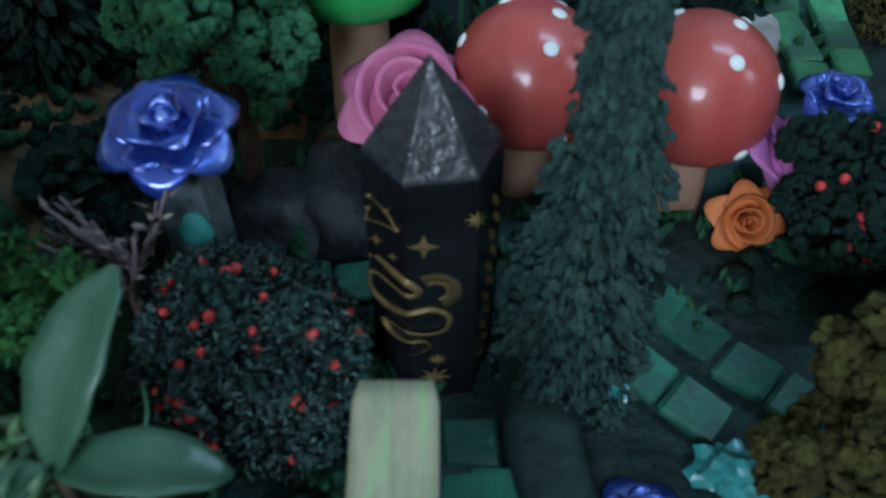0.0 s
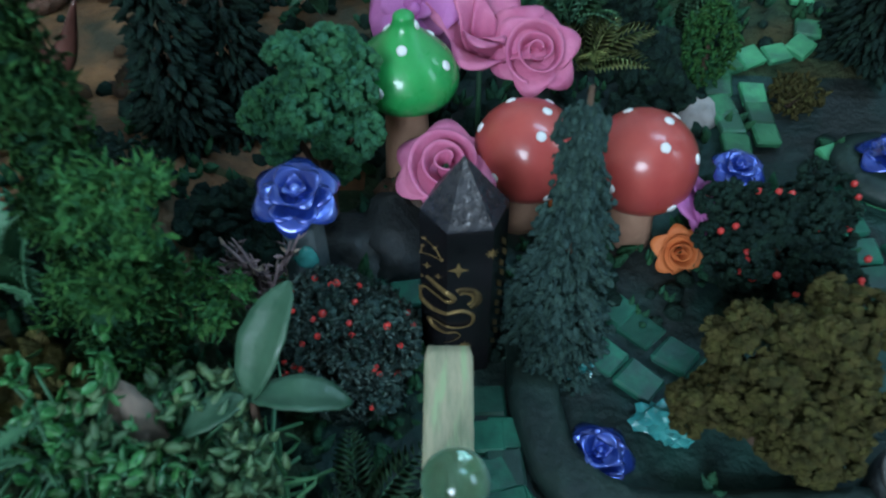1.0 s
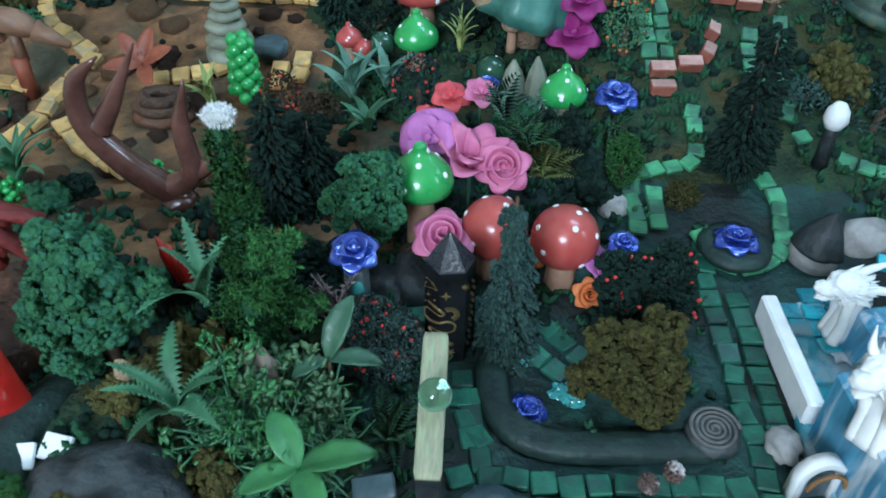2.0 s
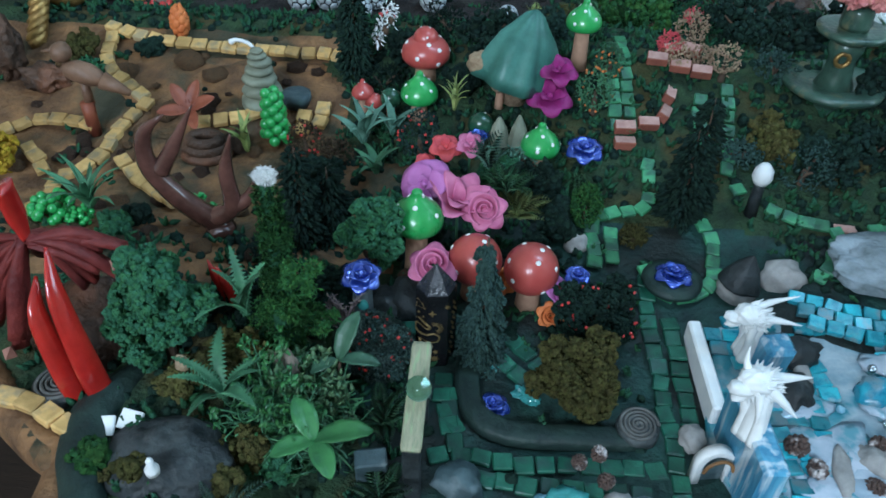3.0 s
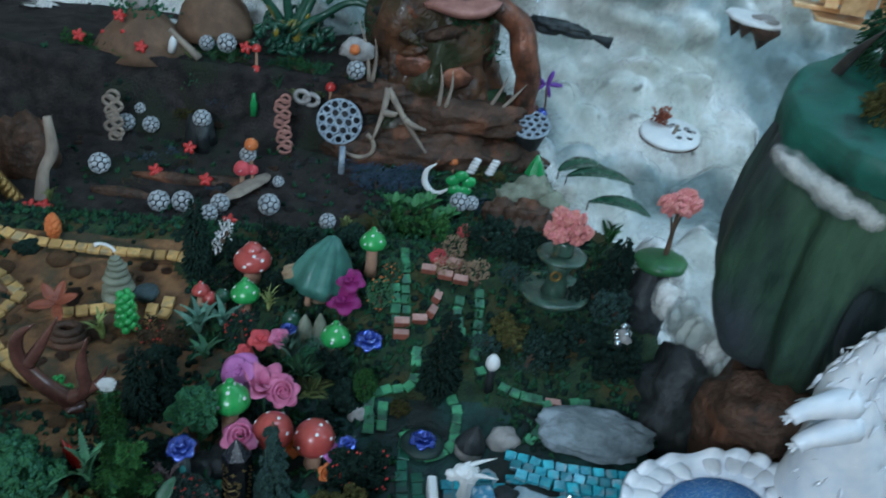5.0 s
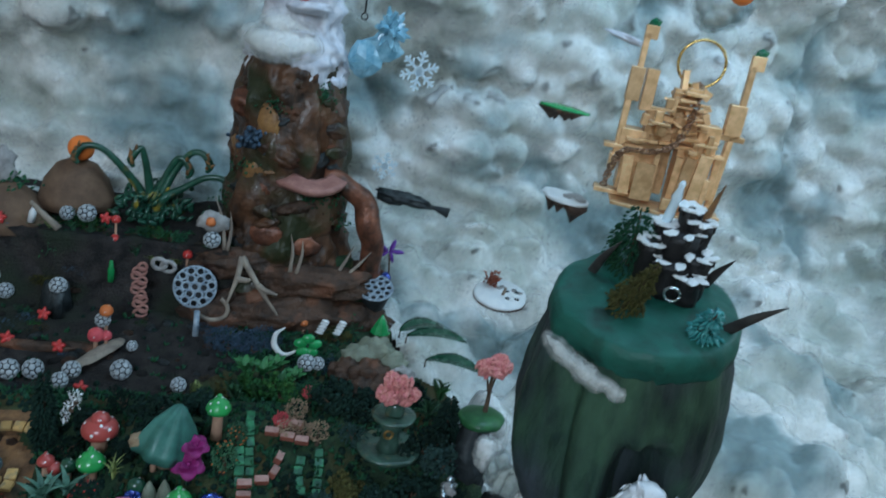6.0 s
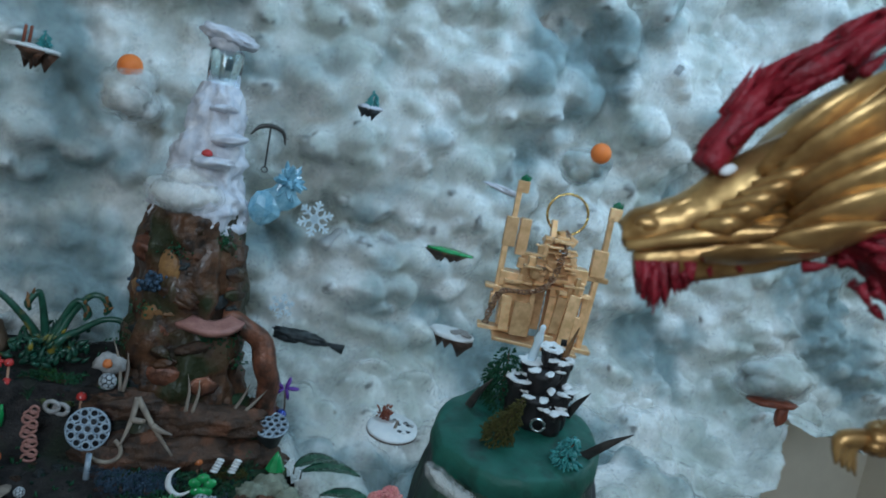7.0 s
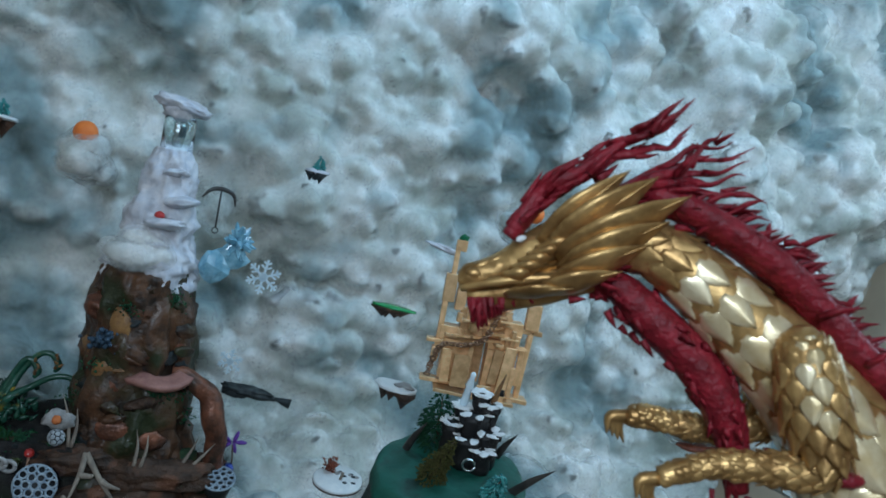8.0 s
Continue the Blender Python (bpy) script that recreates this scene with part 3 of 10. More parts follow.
# ---- the miniature ground, one sheet with a rim ----
def ground_geo(nx=230, ny=250):
    xs, ys = np.linspace(-0.85, 0.56, nx), np.linspace(-0.12, 1.2, ny)
    X, Y = np.meshgrid(xs, ys)
    Z = ground_at(X, Y)
    bump = np.array([[noise.noise(Vector((x * 16, y * 16, 0.3))) + 0.5 * noise.noise(Vector((x * 45, y * 45, 1.7))) for x in xs] for y in ys])
    Z = Z + 0.004 * bump
    # a sunk channel that bends round the low garden bed
    lane = spline([(0.022, 0.125), (0.024, 0.085), (0.034, 0.062), (0.06, 0.052), (0.13, 0.055)], 40)
    d = np.min(np.hypot(X[..., None] - lane[:, 0], Y[..., None] - lane[:, 1]), axis=2)
    Z = Z - 0.006 * step(0.011, 0.005, d)
    edge = 0.47 + 0.03 * np.sin(Y * 23) - 0.07 * step(0.62, 0.86, Y) - 0.1 * step(0.84, 0.9, Y) + 0.07 * step(0.2, 0.1, Y)
    keep = (X < edge) & ((X + Y > -0.243 + 0.006 * np.sin(X * 60)) | ((X > -0.213) & (Y < 0.05)))
    vs = np.stack([X, Y, Z], -1).reshape(-1, 3)
    fs = []
    for b in range(ny - 1):
        for a in range(nx - 1):
            if keep[b, a] and keep[b + 1, a] and keep[b, a + 1] and keep[b + 1, a + 1]:
                i = b * nx + a
                fs.append((i, i + 1, i + nx + 1, i + nx))
    # a skirt down to the table all round
    count = {}
    for f in fs:
        for p, q in zip(f, f[1:] + f[:1]):
            count[(p, q)] = 1
    rim = [(p, q) for p, q in count if (q, p) not in count]
    low, extra = {}, []
    for p, q in rim:
        for i in (p, q):
            if i not in low:
                low[i] = len(vs) + len(extra)
                extra.append((vs[i][0], vs[i][1], -0.05))
    fs += [(q, p, low[p], low[q]) for p, q in rim]
    used = sorted({i for f in fs for i in f})
    new_of = {o: n for n, o in enumerate(used)}
    allv = np.concatenate([vs, np.array(extra)])
    return allv[used], [tuple(new_of[i] for i in f) for f in fs]


g = ground_geo()
me = make_mesh("ground", g, [MOSS, SOIL, TEALGROUND, CLAY])
cen = np.array([g[0][list(f)].mean(0) for f in g[1]])
wob = np.array([noise.noise(Vector((c[0] * 12, c[1] * 12, 4.0))) for c in cen])
idx = np.zeros(len(cen), int)
idx[(cen[:, 1] > 0.585 + 0.02 * wob) & (cen[:, 0] < 0.1 + 0.06 * wob)] = 1
idx[(cen[:, 1] < 0.28 + 0.03 * wob) & (cen[:, 0] > -0.04 + 0.03 * wob)] = 2
idx[(cen[:, 0] < -0.11 + 0.05 * wob) & (cen[:, 1] > 0.14) & (cen[:, 1] < 0.5)] = 3
idx[(cen[:, 0] + cen[:, 1] < -0.235)] = 3
idx[(cen[:, 1] > 0.2) & (cen[:, 1] < 0.33) & (np.abs(cen[:, 0] + 0.08) < 0.035)] = 3
me.polygons.foreach_set("material_index", idx.tolist())
tagged(new("ground", me), "mossy miniature ground with soil, teal paint and clay patches", "ground", kind="structure")


# ---- cotton clouds: thin batting that lies behind the garden, climbs the wall and bends over the top, with puffs all over it ----
def cotton_clouds(nx=620, ns=470, seed=5):
    r = rng(seed)
    xs = np.linspace(-1.25, 2.55, nx)
    prof = spline([(-0.05, -0.06), (0.25, -0.058), (0.5, -0.05), (0.75, 0.0), (1.0, 0.045), (1.2, 0.12), (1.3, 0.32), (1.31, 0.6), (1.31, 0.9), (1.3, 1.15), (1.33, 1.4), (1.4, 1.7), (1.46, 2.0)], ns)
    length = np.r_[0, np.cumsum(np.linalg.norm(np.diff(prof, axis=0), axis=1))]
    tan = np.gradient(prof, axis=0)
    tan /= np.linalg.norm(tan, axis=1)[:, None]
    nrm = np.stack([-tan[:, 1], tan[:, 0]], 1)
    X, S = np.meshgrid(xs, length)
    U = X + 0.018 * field(X, S, 0.08, 21) + 0.01 * field(X, S, 0.04, 22)
    V = S + 0.018 * field(X, S, 0.08, 23) + 0.01 * field(X, S, 0.04, 24)
    H = 0.13 * field(X, S, 0.45, 31)
    # pads of cotton laid one over another, large ones first; each melts into those below round its rim
    for count, lo, hi, push, sink in ((170, 0.1, 0.2, 0.55, 0.3), (2600, 0.028, 0.066, 1.2, 0.3), (2400, 0.014, 0.03, 1.0, 0.3)):
        base = H.copy()
        for cx, cs, rad in zip(r.uniform(-1.3, 2.6, count), r.uniform(0, length[-1], count), lo + (hi - lo) * r.random(count) ** 1.6):
            rad *= 1.0 + 0.6 * float(step(1.9, 2.5, cs))
            a0, a1 = np.searchsorted(xs, (cx - rad - 0.06, cx + rad + 0.06))
            b0, b1 = np.searchsorted(length, (cs - rad - 0.06, cs + rad + 0.06))
            if a1 <= a0 or b1 <= b0:
                continue
            t = np.sqrt(((U[b0:b1, a0:a1] - cx) / rad) ** 2 + ((V[b0:b1, a0:a1] - cs) / (rad * 0.88)) ** 2)
            old = H[b0:b1, a0:a1]
            mid = base[min((b0 + b1) // 2, ns - 1), min((a0 + a1) // 2, nx - 1)]
            cap = mid + rad * push * (np.sqrt(np.clip(1 - t * t, 0, 1)) - sink)
            H[b0:b1, a0:a1] = old + step(1.0, 0.7, t) * np.maximum(cap - old, 0)
    H = H + 0.004 * field(U, V, 0.03, 35)
    low_end = np.interp(xs, (0.3, 0.98, 1.12, 1.42, 1.62, 1.78, 2.0, 2.6), (0, 0.08, 0.22, 0.48, 0.82, 1.1, 1.2, 1.2)) + 0.06 * np.sin(xs * 31)
    left = np.interp(xs, (-1.3, -0.4, 0.36, 0.47, 0.51, 0.6, 0.78), (1.3, 1.3, 1.17, 0.55, 0.5, 0.42, 0.3)) + 0.05 * np.sin(xs * 47)
    keep = (length[:, None] > low_end[None]) & (length[:, None] > left[None])

    def skin(h, n):
        k, c = keep[::n, ::n], np.stack([X, prof[:, :1] + nrm[:, :1] * h, prof[:, 1:] + nrm[:, 1:] * h], -1)[::n, ::n]
        q, w = k.shape
        return c.reshape(-1, 3), [(b * w + a, b * w + a + 1, b * w + w + a + 1, b * w + w + a) for b in range(q - 1) for a in range(w - 1) if k[b, a] and k[b + 1, a + 1]]

    def soften(h, n):
        for _ in range(n):
            h = 0.25 * (np.roll(h, 1, 0) + np.roll(h, -1, 0) + np.roll(h, 1, 1) + np.roll(h, -1, 1))
        return h

    H = soften(H, 1)
    inner = skin(H, 1)
    H = soften(H, 3)
    veils = [skin(H + d + 0.012 * field(X, S, 0.06, k), 2) for d, k in ((0.01, 51),)]
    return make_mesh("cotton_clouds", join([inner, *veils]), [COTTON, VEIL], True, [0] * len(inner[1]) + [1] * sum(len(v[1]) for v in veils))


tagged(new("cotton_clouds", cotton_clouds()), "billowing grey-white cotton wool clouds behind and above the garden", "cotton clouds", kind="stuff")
slab("backdrop", -1.3, 1.52, -0.05, 1.25, 1.56, 2.2, WALLTEAL, "teal and olive painted board behind the clouds", "backdrop")


# ---- the bark mountain with its snow top ----
def crag(rings, seg, amp, seed, freq=9.0, wide=1.0):
    """A leaning column from rings of (cx, cy, z, radius), rough like bark; closed."""
    rs = spline(rings, 46)
    vs, fs = [], []
    for cx, cy, z, r in rs:
        for i in range(seg):
            a = 2 * math.pi * i / seg
            q = Vector((math.cos(a) * freq * 0.24 * wide, math.sin(a) * freq * 0.24 * wide, z * freq + seed))
            d = noise.noise(q) + 0.6 * noise.noise(q * 2.3) + 0.35 * noise.noise(q * 5.1)
            ledge = 0.5 * math.sin(z * 70 + 2.2 * noise.noise(Vector((math.cos(a), math.sin(a), seed)))) * 0.3
            k = r * (1 + amp * (d + ledge))
            vs.append((cx + k * math.cos(a), cy + k * math.sin(a), z))
    n = len(rs)
    for k in range(n - 1):
        for i in range(seg):
            j = (i + 1) % seg
            fs.append((k * seg + i, k * seg + j, (k + 1) * seg + j, (k + 1) * seg + i))
    fs.append(tuple(reversed(range(seg))))
    fs.append(tuple((n - 1) * seg + i for i in range(seg)))
    return np.array(vs), fs


mountain = thing("mountain", pose(0, 0, 0), "leaning bark mountain with glossy brown sides and a snowy top", "mountain")
part("bark_body", crag([(0.2, 0.985, 0.0, 0.15), (0.198, 0.985, 0.12, 0.14), (0.195, 0.98, 0.2, 0.122), (0.19, 0.975, 0.3, 0.112), (0.183, 0.972, 0.42, 0.102), (0.18, 0.97, 0.52, 0.093), (0.18, 0.97, 0.55, 0.08)], 110, 0.16, 1.0, 14, 0.7), BARK, mountain)
part("snow_top", crag([(0.182, 0.968, 0.51, 0.086), (0.182, 0.968, 0.56, 0.088), (0.184, 0.967, 0.62, 0.07), (0.187, 0.967, 0.7, 0.056), (0.189, 0.966, 0.76, 0.045), (0.19, 0.966, 0.79, 0.034)], 110, 0.2, 7.0, 34, 0.22), SNOW, mountain, "lumpy white snow cone with lilac-grey hollows")
for k, (x, y, z, rz, s) in enumerate(((0.19, 0.89, 0.645, 200, 0.04), (0.215, 0.905, 0.69, 240, 0.042), (0.17, 0.905, 0.6, 170, 0.036), (0.2, 0.925, 0.745, 230, 0.03))):
    part("snow_ledge", at(lump(s, 3, 0.3, 1.9, 20 + k, (1, 0.8, 0.28)), x, y, z, 8, 0, rz), SNOW, mountain)
shelf = part("shelf_fungus", at(sheet(lambda u, v: ((0.068 - 0.012 * math.sin(v * 1.5)) * math.cos(math.pi * (1.02 + 0.96 * u)) * (1 - 0.3 * v), (0.06 * (1 - 0.65 * v)) * math.sin(math.pi * (1.02 + 0.96 * u)), 0.012 * v + 0.004 * math.sin(u * 9)), 28, 6, 0.012), 0.228, 0.895, 0.342, 0, -4, 8), FLESH, mountain, "pink fleshy shelf fungus")
part("copper_root", tube(spline([(0.25, 0.9, 0.352), (0.305, 0.895, 0.335), (0.342, 0.89, 0.28), (0.356, 0.89, 0.215), (0.362, 0.895, 0.16), (0.364, 0.9, 0.1)], 26) + 0.003 * np.sin(np.arange(26))[:, None], (0.014, 0.02, 0.024, 0.022, 0.018, 0.016), 14), COPPER, mountain, "thick copper-red root")
for k, (x, y, z, s, sq, rz) in enumerate(((0.14, 0.885, 0.44, 0.03, (0.7, 0.25, 1.1), -25), (0.12, 0.893, 0.345, 0.024, (0.8, 0.25, 1.0), -30), (0.155, 0.872, 0.235, 0.034, (1.1, 0.25, 0.6), -15), (0.23, 0.865, 0.22, 0.028, (1.0, 0.25, 0.7), 10), (0.265, 0.885, 0.4, 0.02, (1.0, 0.3, 0.6), 20), (0.262, 0.885, 0.44, 0.022, (1.0, 0.3, 0.7), 20))):
    part("bark_knot", at(lump(s, 3, 0.28, 1.7, 40 + k, sq), x, y, z, 0, 0, rz), (OCHRE, OCHRE, COPPER, COPPER, BARK, BARK)[k], mountain)
q = rng(63)
for k in range(34):
    # flakes and blisters all over the trunk's front; dark slate lumps for shaded hollows
    z, a = q.uniform(0.2, 0.52), radians(q.uniform(-165, -20))
    rad = np.interp(z, (0.2, 0.3, 0.42, 0.52), (0.12, 0.11, 0.1, 0.09)) * 1.0
    cx = np.interp(z, (0.2, 0.52), (0.195, 0.18))
    part("bark_flake", at(lump(q.uniform(0.012, 0.03), 3, 0.45, 2.2, 300 + k, (1.3, 0.34, q.uniform(0.4, 0.8))), cx + rad * math.cos(a), 0.975 + rad * math.sin(a), z, q.uniform(-15, 15), q.uniform(-25, 25), math.degrees(a) + 90), (BARK, COPPER, BARK, DARKROCK, OCHRE, BROWNROCK)[k % 6 if k % 12 != 4 else 0], mountain)
for k in range(7):
    z, a = q.uniform(0.2, 0.5), radians(q.uniform(-160, -30))
    rad = np.interp(z, (0.2, 0.3, 0.42, 0.52), (0.125, 0.115, 0.105, 0.095))
    cx = np.interp(z, (0.2, 0.52), (0.195, 0.18))
    c = np.array((cx + rad * math.cos(a), 0.975 + rad * math.sin(a), z))
    part("moss_patch", scatter(NEEDLE, q.normal(0, 1, (60, 3)) * (0.012, 0.005, 0.01) + c, 0.006, k, out=q.normal(0, 0.6, (60, 3)) + (0, -1, 0.3)), FOAMGREEN, mountain)
part("bark_burl", at(lump(0.026, 3, 0.4, 2.2, 61), 0.098, 0.93, 0.465), COPPER, mountain, "knobbly reddish burl")
part("blue_lichen", scatter(ico(1), rng(8).normal(0, 1, (60, 3)) * (0.014, 0.008, 0.009) + (0.118, 0.885, 0.408), rng(9).uniform(0.004, 0.007, 60), 3), BLUEPAINT, mountain, "dark blue lichen tuft")
part("bark_cotton", cotton("bark_cotton", at(puff(0.055, 12, (1.1, 0.4, 0.75), 4, 40), 0.15, 0.89, 0.585)), COTTON, mountain, "cotton wisp on the snow line")
# rocky foot with roots and thorns
for k, (x, y, z, s, sq) in enumerate(((0.12, 0.89, 0.17, 0.075, (1.2, 0.5, 0.42)), (0.25, 0.87, 0.155, 0.09, (1.25, 0.5, 0.36)), (0.2, 0.86, 0.09, 0.1, (1.3, 0.5, 0.45)), (0.31, 0.88, 0.08, 0.08, (1.2, 0.6, 0.5)), (0.33, 0.92, 0.15, 0.06, (1.2, 0.6, 0.5)), (0.1, 0.86, 0.08, 0.08, (1.1, 0.5, 0.5)))):
    solid("bark_rock", lump(s, 4, 0.3, 2.6, 70 + k, sq), BROWNROCK, pose(x, y, z), "layered reddish bark rock at the mountain's foot", "rock", "bark rocks")


def thorn(p, q, r, bend=0.004):
    p, q = np.array(p), np.array(q)
    mid = (p + q) / 2 + np.array((bend, 0, bend))
    return tube(spline([p, mid, q], 9), (r, r * 0.7, r * 0.12), 7)


for p, q in (((0.085, 0.87, 0.2), (0.062, 0.87, 0.3)), ((0.09, 0.868, 0.2), (0.09, 0.868, 0.275)), ((0.205, 0.845, 0.175), (0.2, 0.845, 0.25)), ((0.217, 0.845, 0.175), (0.222, 0.845, 0.24)), ((0.29, 0.86, 0.17), (0.318, 0.86, 0.235)), ((0.305, 0.86, 0.165), (0.352, 0.86, 0.225))):
    solid("thorn", thorn(p, q, 0.0042), DRIFT, pose(0, 0, 0), "pale dry thorn stuck in the bark rock", "thorn", "dry thorns")
drift = thing("driftwood", pose(0, 0, 0), "forked pale driftwood root leaning on the terrace wall", "driftwood")
for a in ([(0.118, 0.84, 0.2), (0.112, 0.82, 0.165), (0.098, 0.805, 0.12)], [(0.118, 0.84, 0.2), (0.15, 0.82, 0.155), (0.19, 0.805, 0.105)], [(0.15, 0.82, 0.155), (0.165, 0.81, 0.15), (0.185, 0.8, 0.148)], [(0.112, 0.82, 0.165), (0.13, 0.815, 0.165), (0.135, 0.81, 0.17)]):
    part("branch", tube(spline(a, 10), (0.0065, 0.005, 0.002), 7), DRIFT, drift)

# glass jar and cap rock on the peak
jar = thing("glass_jar", pose(0.192, 0.966, 0.783) @ Matrix.Scale(1.14, 4), "clear glass jar standing on the snowy peak", "jar")
part("glass_wall", lathe([(0.026, 0), (0.028, 0.004), (0.028, 0.058), (0.025, 0.064), (0.022, 0.064), (0.0245, 0.056), (0.0245, 0.006), (0.012, 0.004)], 28), GLASS, jar).visible_shadow = False
part("silver_tube", lathe([(0.009, 0.006), (0.01, 0.01), (0.01, 0.05), (0.007, 0.056)], 16), CHROME, jar, "silver foil roll inside")
part("dark_window", at(box(0.012, 0.002, 0.02, 0.001), 0.004, -0.0255, 0.028), SLATEBLUE, jar)
solid("cap_rock", join([at(lump(0.056, 4, 0.2, 2.2, 91, (1.0, 0.8, 0.3)), 0, 0, 0, 0, 10, 0), at(lump(0.04, 3, 0.3, 2.2, 92, (0.8, 0.8, 0.5)), -0.006, 0, -0.012)]), SNOW, pose(0.192, 0.96, 0.878), "white painted rock balanced on the glass jar", "rock")
mush = thing("red_mushroom", pose(0.178, 0.885, 0.64), "tiny bright red mushroom on the snow ledge", "mushroom")
part("stem", lathe([(0.005, 0), (0.004, 0.01), (0.004, 0.018)], 12), BERRY, mush)
part("cap", at(lathe([(0.005, 0.0), (0.0105, 0.003), (0.009, 0.009), (0.003, 0.013)], 16), 0, 0, 0.015), BERRY, mush)
anchor = thing("anchor", pose(0.292, 0.96, 0.705) @ Matrix.Scale(0.72, 4), "small black iron anchor hanging by the snow cone", "anchor")
part("shank", tube([(0, 0, -0.08), (0, 0, 0.03)], (0.0025, 0.003), 8), SPIKE, anchor)
part("fluke_arm", tube(spline([(-0.05, 0, 0.0), (-0.03, 0, 0.024), (0, 0, 0.032), (0.035, 0, 0.02), (0.045, 0, -0.012)], 18), (0.002, 0.006, 0.007, 0.006, 0.002), 8), SPIKE, anchor)
part("ring", tube([(0.008 * math.cos(a), 0, -0.088 + 0.008 * math.sin(a)) for a in np.linspace(0, 6.283, 17)], 0.002, 6), SPIKE, anchor)


def crystal_petals(n, length, width, seed):
    r, gs = rng(seed), []
    for _ in range(n):
        d = r.normal(size=3)
        d[1] = -abs(d[1])
        d /= np.linalg.norm(d)
        l = length * r.uniform(0.6, 1.1)
        g0 = lathe([(width * 0.3, 0), (width, l * 0.55), (width * 0.2, l)], 5)
        q = Vector(d).to_track_quat("Z", "Y").to_matrix().to_4x4()
        gs.append(moved(g0, q))
    return join(gs)


flower = thing("ice_flower", pose(0.335, 0.95, 0.615), "pale blue crystal flower fixed to the mountain side", "crystal flower")
part("petals", at(crystal_petals(46, 0.042, 0.008, 5), 0.006, 0, 0.012), ICE, flower, smooth=False)
part("leaf_crystal", at(lump(0.034, 2, 0.3, 1.7, 31, (0.9, 0.4, 1)), -0.035, -0.01, -0.045, 0, 25, 0), ICE, flower, "smooth blue crystal chunk", smooth=False)
part("lower_crystal", at(lump(0.034, 2, 0.3, 1.7, 37, (1.2, 0.4, 0.7)), -0.005, -0.005, -0.025), ICE, flower, smooth=False)


def snowflake(r, th):
    gs = []
    for k in range(6):
        a = k * math.pi / 3
        arm = [box(r * 0.14, th, r, 0)]
        for h, l in ((0.45, 0.34), (0.72, 0.26)):
            for sgn in (1, -1):
                arm.append(at(box(r * 0.1, th, r * l, 0), 0, 0, r * h, 0, sgn * 55, 0))
        gs.append(at(join(arm), 0, 0, 0, 0, math.degrees(a), 0))
    gs.append(at(lathe([(r * 0.28, -th / 2), (r * 0.28, th / 2)], 6), 0, 0, 0, 90, 0, 0))
    return join(gs)


for x, y, z, r, lab in ((0.405, 0.95, 0.56, 0.038, "clear plastic snowflake ornament before the clouds"), (0.375, 1.0, 0.36, 0.028, "clear plastic snowflake ornament before the clouds")):
    solid("snowflake", snowflake(r, 0.003), FLAKE, pose(x, y, z, 0, 8, -20), lab, "snowflake", "snowflakes", smooth=False)
solid("hanging_ledge", join([at(lump(0.06, 4, 0.3, 2.4, 12, (1, 0.3, 0.22)), 0, 0, 0), at(lump(0.03, 3, 0.3, 2.4, 15, (1, 0.5, 0.3)), -0.03, 0, -0.012), at(lathe([(0.001, 0), (0.012, 0.05)], 8, 0.2), 0.05, 0, 0, 0, 96, 0)]), DARKROCK, pose(0.44, 1.08, 0.275, 0, 6, -15), "dark narrow rock ledge jutting from the mountain", "rock")
pf = thing("purple_flower", pose(0.394, 0.9, 0.13), "small purple and blue plastic flower on a thin stem", "flower")
part("stem", tube(spline([(0, 0, 0), (0.004, 0, 0.04), (0, 0, 0.08)], 8), 0.002, 6), TWIG, pf)
for k in range(5):
    part("petal", at(lump(0.014, 2, 0.1, 1, k, (1, 0.5, 0.3)), 0.016 * math.cos(k * 1.26), 0.004, 0.085 + 0.012 * math.sin(k * 1.26), 0, -72 * k, 0), PURPLE, pf)
part("blue_bud", at(lump(0.012, 2, 0.2, 1.5, 9), 0, 0, 0.03), BLUEROSE, pf)

# ---- orange balls ----
for x, y, z, r, lab in ((0.018, 1.085, 0.79, 0.0245, "matt orange plastic ball resting in the cotton clouds"), (0.986, 0.9, 0.798, 0.0225, "matt orange plastic ball resting in the cotton clouds"), (-0.193, 1.013, 0.322, 0.0235, "matt orange plastic ball on the brown mound")):
    solid("orange_ball", at(ico(4), s=r), CLOCKORANGE, pose(x, y, z), lab, "ball", "orange balls")
for bx, by, bz, s in ((0.03, 1.12, 0.735, 0.06), (1.0, 0.99, 0.76, 0.05)):
    solid("cloud_tuft", cotton("cloud_tuft", puff(s, int(bx * 50) + 4, (1, 1.2, 0.85))), COTTON, pose(bx, by, bz), "loose cotton puff under an orange ball", "cotton", "cotton puffs")
solid("mound", lathe([(0.07, 0), (0.066, 0.02), (0.056, 0.05), (0.036, 0.078), (0.012, 0.09)], 32, 0.08, 3), MOUND, pose(-0.2, 1.02, 0.21), "smooth brown clay mound on the rear terrace", "mound")

